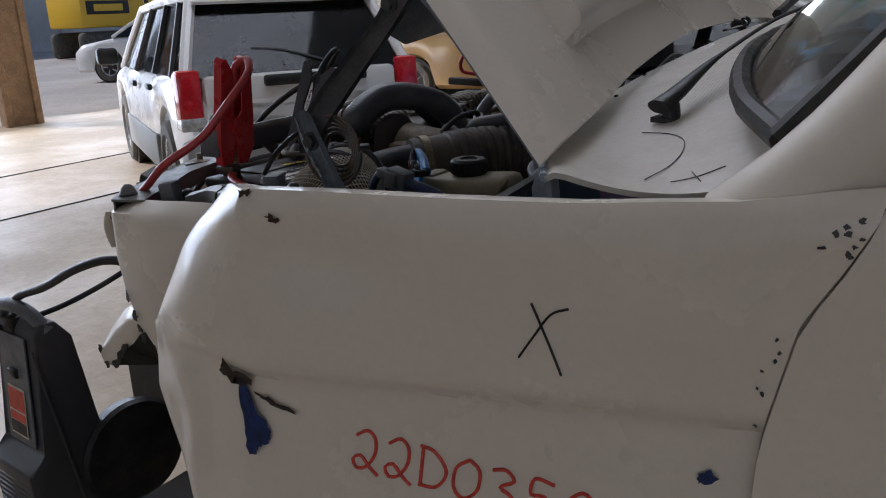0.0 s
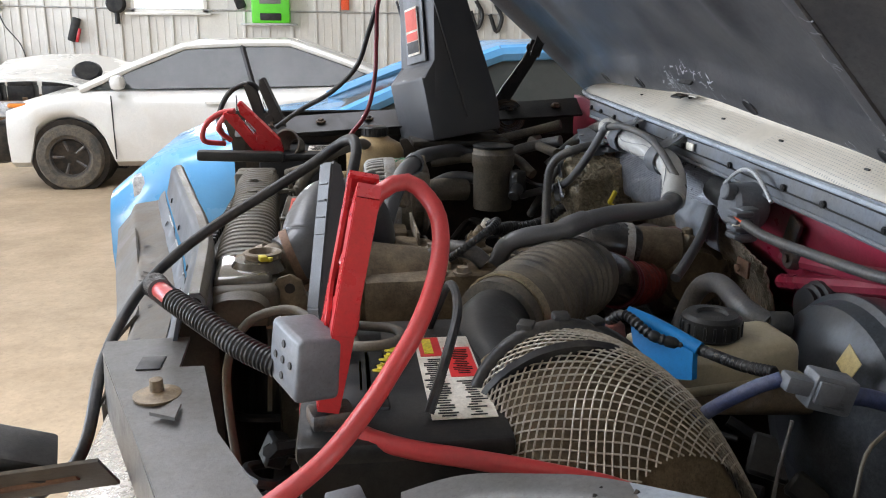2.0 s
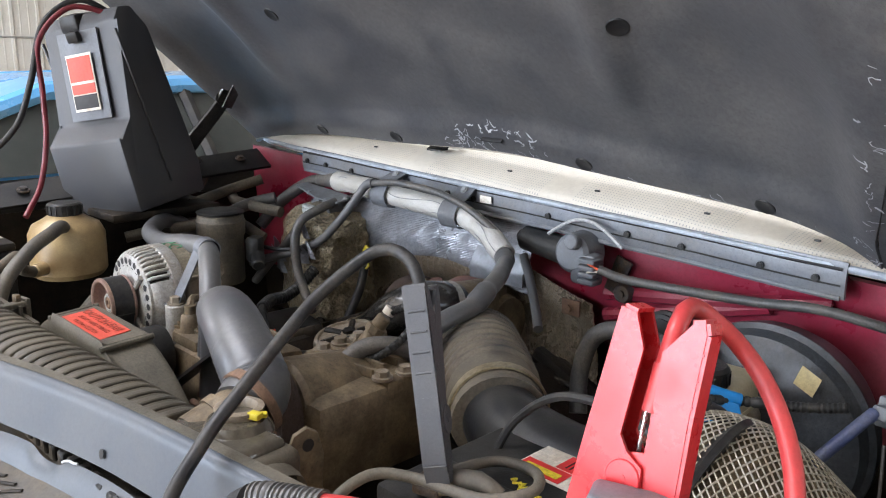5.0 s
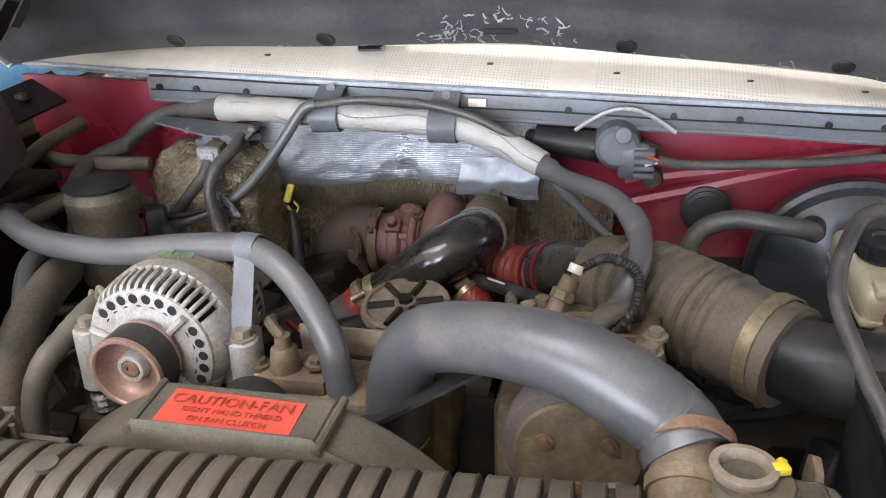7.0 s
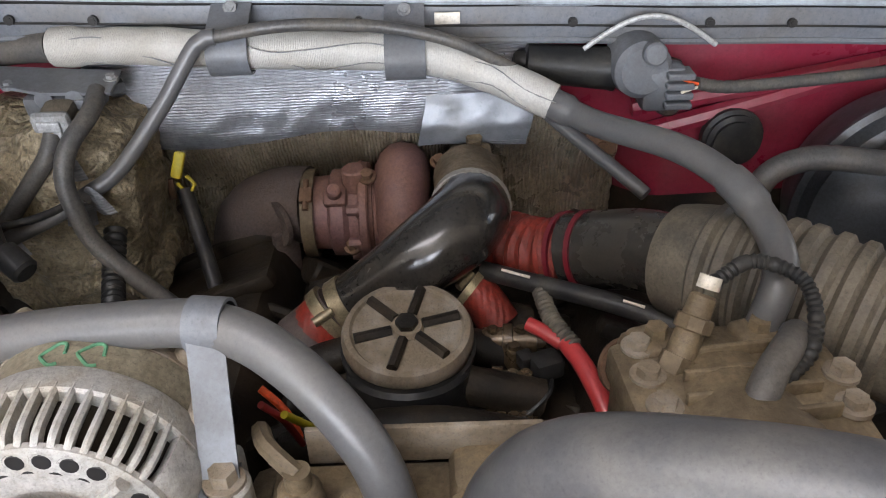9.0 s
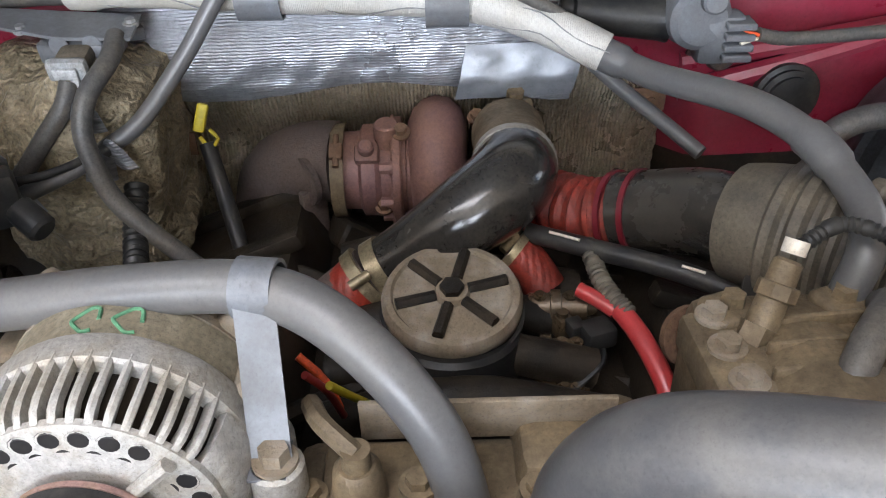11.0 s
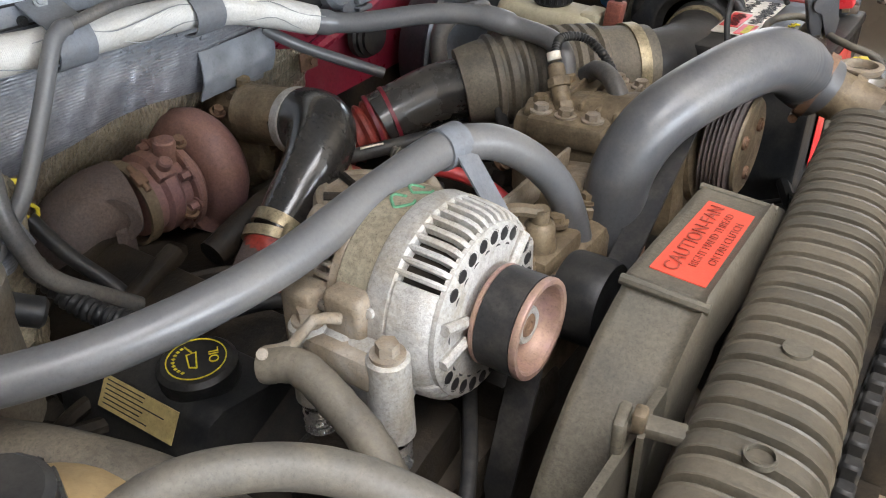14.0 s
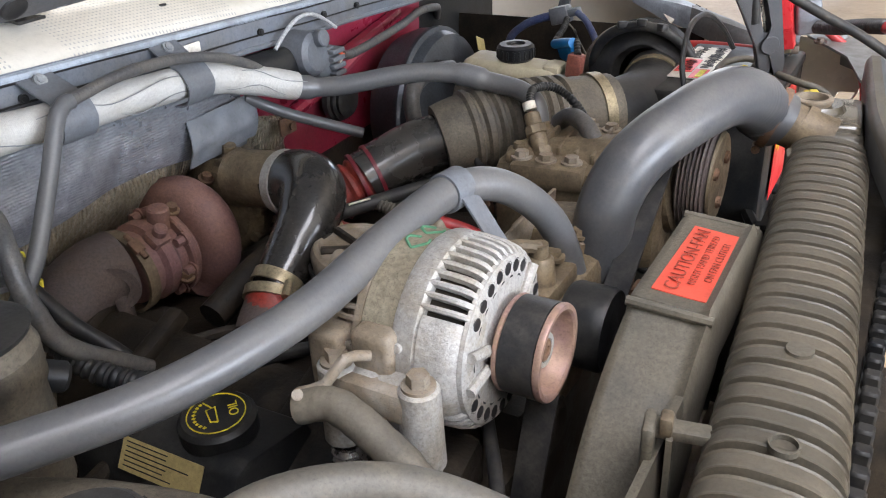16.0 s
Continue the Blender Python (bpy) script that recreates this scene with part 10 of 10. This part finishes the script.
hose("battery_conduit", "black ribbed conduit over a red battery cable", [
    ("conduit", [(-1.117, 0.918, 1.243), (-1.15, 0.945, 1.250), (-1.185, 0.98, 1.262), (-1.214, 1.01, 1.270)], 0.014, PLASTIC, {"rfun": ribbed(0.0100, 0.0007, 0.0044), "step": 0.0011, "n": 16}),
    ("conduit_end", [(-1.232, 1.045, 1.268), (-1.244, 1.085, 1.262), (-1.25, 1.10, 1.258)], 0.014, HOSE, {"rfun": ribbed(0.0100, 0.0007, 0.0044), "step": 0.0011, "n": 16}),
    ("red_cable", [(-1.205, 1.0, 1.267), (-1.222, 1.025, 1.270), (-1.236, 1.055, 1.267)], 0.0078, REDC),
    ("loom_tail", [(-1.25, 1.10, 1.256), (-1.24, 1.14, 1.225), (-1.20, 1.16, 1.18)], 0.012, PLASTIC)], "conduit")
hose("battery_earth_cable", "grey earth cable curving behind the conduit", [("cable", [(-1.185, 1.15, 0.98), (-1.195, 1.15, 1.10), (-1.19, 1.14, 1.16), (-1.165, 1.13, 1.205), (-1.127, 1.127, 1.218), (-1.103, 1.102, 1.217), (-1.088, 1.066, 1.213), (-1.075, 1.04, 1.212), (-1.043, 1.022, 1.215), (-1.015, 1.044, 1.212), (-1.018, 1.084, 1.208), (-1.06, 1.10, 1.208)], 0.0048, TANHOSE), ("cable_eye", [(-1.083, 1.095, 1.207), (-1.078, 1.08, 1.214), (-1.066, 1.062, 1.216), (-1.06, 1.045, 1.206)], 0.0085, TANHOSE)], "cable")

# jump lead cables
hose("red_jump_lead", "red jump lead cable looping from its clamp over the fender", [("cable", [(-1.054, 0.912, 1.345), (-1.038, 0.912, 1.38), (-1.016, 0.915, 1.388), (-1.002, 0.906, 1.378), (-0.995, 0.892, 1.365), (-0.996, 0.871, 1.346), (-1.004, 0.851, 1.323), (-1.017, 0.835, 1.299), (-1.032, 0.824, 1.279), (-1.05, 0.805, 1.26), (-1.08, 0.778, 1.236), (-1.12, 0.776, 1.205), (-1.167, 0.783, 1.168), (-1.195, 0.80, 1.10), (-1.19, 0.83, 0.98), (-1.2, 0.85, 0.8)], 0.0066, REDC), ("strain_relief", [(-1.062, 0.912, 1.325), (-1.056, 0.912, 1.34), (-1.05, 0.912, 1.356)], 0.0075, REDC)], "cable")
# Lower run of the red lead, made black to put its shade into the colour.
hose("shaded_lead_tail", "tail of the red jump lead, coloured black for shade, looping from the torn fender to the charger", [("cable", [(-1.17, 0.80, 0.98), (-1.205, 0.775, 1.05), (-1.25, 0.76, 1.06), (-1.33, 0.75, 1.035), (-1.44, 0.75, 0.985), (-1.54, 0.755, 0.95), (-1.585, 0.76, 0.915), (-1.57, 0.785, 0.885)], 0.008, RUBBER)], "cable")
hose("red_battery_lead", "thin red battery cable running to the fender", [("cable", [(-1.073, 0.915, 1.20), (-1.055, 0.890, 1.195), (-1.02, 0.872, 1.19), (-0.97, 0.855, 1.187), (-0.92, 0.84, 1.182), (-0.86, 0.825, 1.17), (-0.80, 0.82, 1.13)], 0.0075, REDC), ("cable_end", [(-1.078, 0.918, 1.206), (-1.073, 0.915, 1.20), (-1.066, 0.907, 1.19)], 0.0105, RUBBER)], "cable")
hose("black_jump_lead", "black jump lead cable resting on the radiator rail", [("cable", [(-1.062, 1.125, 1.30), (-1.056, 1.14, 1.35), (-1.050, 1.165, 1.380), (-1.060, 1.195, 1.384), (-1.103, 1.216, 1.352), (-1.150, 1.208, 1.324), (-1.196, 1.194, 1.298), (-1.245, 1.182, 1.264), (-1.285, 1.165, 1.224), (-1.305, 1.10, 1.18), (-1.31, 1.02, 1.12), (-1.38, 1.04, 1.05), (-1.46, 0.96, 0.965), (-1.55, 0.86, 0.90), (-1.61, 0.77, 0.875), (-1.63, 0.71, 0.87)], 0.0058, RUBBER), ("strain_relief", [(-1.063, 1.122, 1.29), (-1.061, 1.128, 1.315), (-1.058, 1.133, 1.34)], 0.0076, PLASTIC)], "cable")

# ---- passenger side ----
pr = thing("amber_fluid_reservoir", (-1.0, 2.11, 1.15), "amber aged plastic reservoir with a black ribbed cap", "reservoir")
bm = bmesh.new()
lathe(bm, [(0, 0), (0, 0.056), (0.01, 0.064), (0.075, 0.064), (0.092, 0.056), (0.103, 0.036), (0.11, 0.026), (0.11, 0)], (-0.995, 2.128, 1.165), (0, 0, 1), 32)
cyl(bm, (-1.04, 2.10, 1.19), (-1.07, 2.085, 1.19), 0.012, bev=0.003)
part("tank", bm, AMBER, pr)
bm = bmesh.new()
lathe(bm, [(0, 0.027), (0.003, 0.0285), (0.02, 0.0285), (0.023, 0.025), (0.023, 0)], (-0.995, 2.128, 1.272), (0, 0, 1), 28)
pcap = part("cap", bm, PLASTIC, pr)
for k in range(18):
    an = 2 * math.pi * k / 18
    bm = bmesh.new()
    box(bm, (-0.995 + 0.0285 * math.cos(an), 2.128 + 0.0285 * math.sin(an), 1.283), (0.003, 0.003, 0.015), (0, 0, math.degrees(an)), 0, 1)
    part("grip_rib", bm, PLASTIC, pcap)
hose("reservoir_hose", "grey hose from the amber reservoir", [("hose", [(-1.07, 2.085, 1.19), (-1.09, 2.075, 1.20), (-1.10, 2.06, 1.225), (-1.13, 2.02, 1.225), (-1.18, 1.98, 1.215)], 0.010, DUSTY)])
pb = thing("second_truck_battery", (-1.165, 2.255, 0.94), "second black battery with a white label", "battery")
bm = bmesh.new()
box(bm, (-1.165, 2.255, 1.135), (0.17, 0.24, 0.17), bev=0.006)
part("case", bm, PLASTIC, pb)
bm = bmesh.new()
box(bm, (-1.165, 2.255, 1.226), (0.174, 0.244, 0.016), bev=0.005)
part("lid", bm, PLASTIC, pb)
flatlabel("white_label", -1.145, -1.085, 2.175, 2.255, 1.2355, LABELW, pb)
bm = bmesh.new()
for k in range(7):
    box(bm, (-1.115 + rnd(-0.006, 0.006), 2.183 + k * 0.01, 1.2365), (0.04, 0.003, 0.0006), bev=0)
part("unreadable_print", bm, INK, pb)
bm = bmesh.new()
cyl(bm, (-1.225, 2.17, 1.23), (-1.225, 2.17, 1.252), 0.009, 0.0085)
part("terminal", bm, RUST, pb)
bm = bmesh.new()
cyl(bm, (-1.225, 2.33, 1.23), (-1.225, 2.33, 1.252), 0.009, 0.0085)
part("terminal", bm, RUST, pb)
bm = bmesh.new()
box(bm, (-1.165, 2.255, 1.0), (0.2, 0.27, 0.12), bev=0.006)
part("tray", bm, GRIME_SHADE, pb)
jump_clamp("red_charger_clamp", "red charger clamp on the second battery", (-1.243, 2.140, 1.272), (-0.052, -0.016, 0.075), (-0.8, 0.1, -0.5), REDP, 0.78)
jump_clamp("black_charger_clamp", "black charger clamp on the second battery", (-1.236, 2.338, 1.292), (-0.028, 0.0, 0.10), (-0.9, 0.2, -0.2), PLASTIC, 0.85)
hose("black_charger_lead", "black charger lead arching to its clamp", [("cable", [(-1.262, 2.34, 1.36), (-1.285, 2.34, 1.375), (-1.33, 2.33, 1.355), (-1.355, 2.30, 1.30), (-1.34, 2.27, 1.25)], 0.006, RUBBER)], "cable")
hose("red_charger_lead", "maroon charger leads looping over the battery", [("cable", [(-1.295, 2.125, 1.33), (-1.325, 2.135, 1.325), (-1.36, 2.145, 1.30), (-1.37, 2.165, 1.262), (-1.33, 2.20, 1.25)], 0.006, REDC), ("cable2", [(-1.30, 2.135, 1.32), (-1.32, 2.155, 1.315), (-1.34, 2.185, 1.285), (-1.32, 2.22, 1.255)], 0.006, REDC)], "cable")
sn = thing("dark_sensor_horn", (-1.17, 2.0, 1.2), "dark curved bracket by the second battery", "bracket")
bm = bmesh.new()
lathe(bm, [(0, 0.018), (0.002, 0.022), (0.03, 0.028), (0.05, 0.034), (0.05, 0.03)], (-1.17, 2.20, 1.24), (-0.3, -0.6, 0.2), 20)
part("horn", bm, DUSTY, sn)
# battery charger standing on the passenger side


def charger(name, label, m, tall, W2=0.085, louvres=8):
    """A charger case: slanted front panel, louvred foot, red label, handle. Local frame: width along x, front to -y."""
    c = thing(name, m.translation, label, "battery charger", "battery chargers")

    def put(nm, bm, material, parent=c, label=""):
        bmesh.ops.transform(bm, matrix=m, verts=bm.verts)
        return part(nm, bm, material, parent, label)
    bm = bmesh.new()
    out = [(-0.10, 0.0), (0.07, 0.0), (0.075, 0.06), (0.03, tall - 0.04), (0.0, tall), (-0.03, tall), (-0.045, tall - 0.02), (-0.062, 0.17), (-0.105, 0.14)]
    plate(bm, [(-W2, y, z) for y, z in out], (2 * W2, 0, 0))
    es = [e for e in bm.edges]
    bmesh.ops.bevel(bm, geom=es, offset=0.006, segments=2, affect="EDGES", profile=0.5)
    put("case", bm, CHARGER)
    bm = bmesh.new()
    plate(bm, [(-0.055, -0.0665, 0.178), (0.055, -0.0665, 0.178), (0.055, -0.0495, tall - 0.03), (-0.055, -0.0495, tall - 0.03)], (0, -0.003, 0))
    put("front_panel", bm, GREYP)
    bm = bmesh.new()
    plate(bm, [(-0.035, -0.071, 0.195), (0.035, -0.071, 0.195), (0.035, -0.0615, 0.30), (-0.035, -0.0615, 0.30)], (0, -0.001, 0))
    lb = put("label", bm, LABELW, label="white and red label with plain shapes")
    for z0, z1, mt in ((0.20, 0.225, INK), (0.227, 0.245, LABELR), (0.25, 0.295, LABELR)):
        bm = bmesh.new()
        y0 = lerp(-0.0722, -0.0627, (z0 - 0.195) / 0.105)
        y1 = lerp(-0.0722, -0.0627, (z1 - 0.195) / 0.105)
        plate(bm, [(-0.032, y0, z0), (0.032, y0, z0), (0.032, y1, z1), (-0.032, y1, z1)], (0, -0.0008, 0))
        put("label_shape", bm, mt, lb)
    bm = bmesh.new()
    box(bm, (0, -0.060, 0.33), (0.03, 0.012, 0.02), (6, 0, 0), 0.003)
    put("switch", bm, PLASTIC)
    for k in range(louvres):
        bm = bmesh.new()
        box(bm, (0, -0.1035, 0.02 + k * 0.013), (0.14, 0.004, 0.006), (0, 0, 0), 0.0015, 1)
        put("louvre", bm, CHARGER)
    for sx in (-1, 1):
        bm = bmesh.new()
        box(bm, (sx * (W2 + 0.002), -0.03, tall * 0.5), (0.005, 0.006, tall * 0.8), (8, 0, 0), 0.002)
        put("side_rib", bm, CHARGER)
    bm = bmesh.new()
    box(bm, (-0.02, -0.02, tall - 0.015), (0.05, 0.06, 0.035), (0, 0, 0), 0.008)
    put("cord_outlet", bm, PLASTIC)
    return c


charger("battery_charger", "charcoal plastic battery charger standing in the engine bay", pose(-0.80, 2.235, 1.261, 7, -8, -72.6), 0.37, 0.1, 0)
hose("twin_power_cord", "black and maroon charger cords hanging from the charger", [
    ("black_cord", [(-0.84, 2.22, 1.62), (-0.90, 2.235, 1.645), (-0.96, 2.25, 1.60), (-1.0, 2.22, 1.50), (-1.03, 2.23, 1.42), (-1.09, 2.25, 1.36), (-1.16, 2.26, 1.32), (-1.22, 2.24, 1.28)], 0.0055, RUBBER),
    ("maroon_cord", [(-0.85, 2.20, 1.62), (-0.92, 2.225, 1.63), (-0.975, 2.235, 1.57), (-0.985, 2.21, 1.48), (-0.99, 2.20, 1.40), (-1.01, 2.19, 1.32), (-1.05, 2.16, 1.27)], 0.005, REDD)], "cord")
shelf_ = thing("apron_bracket", (-0.84, 2.18, 1.2), "dark steel bracket under the charger", "bracket")
bm = bmesh.new()
box(bm, (-0.80, 2.23, 1.252), (0.22, 0.2, 0.016), bev=0.004)
box(bm, (-0.83, 2.27, 1.20), (0.2, 0.03, 0.1), bev=0.004)
part("plate", bm, GRIME_SHADE, shelf_)

# second charger on the floor beside the front wheel
c2 = charger("wheeled_jump_starter", "charcoal wheeled battery charger with a red label beside the truck", pose(-1.565, 0.79, 0.46, 0, 0, -6), 0.44)
bm = bmesh.new()
lathe(bm, [(0, 0), (0, 0.09), (0.008, 0.112), (0.04, 0.118), (0.05, 0.112), (0.055, 0.09), (0.055, 0)], (-1.50, 0.90, 0.56), (1, -0.1, 0), 32)
part("wheel", bm, PLASTIC, c2)
bm = bmesh.new()
tube(bm, [(-1.63, 0.76, 0.88), (-1.60, 0.75, 0.925), (-1.52, 0.75, 0.925), (-1.49, 0.77, 0.88)], 0.014, 12, 0.01)
part("carry_handle", bm, GREYP, c2)
cart = thing("wheeled_charger_stand", (-1.56, 0.80, FLOOR), "black stand under the charger", "stand")
bm = bmesh.new()
box(bm, (-1.56, 0.80, FLOOR + 0.18), (0.24, 0.24, 0.355), (0, 0, -6), 0.02)
part("base", bm, CHARGER, cart)
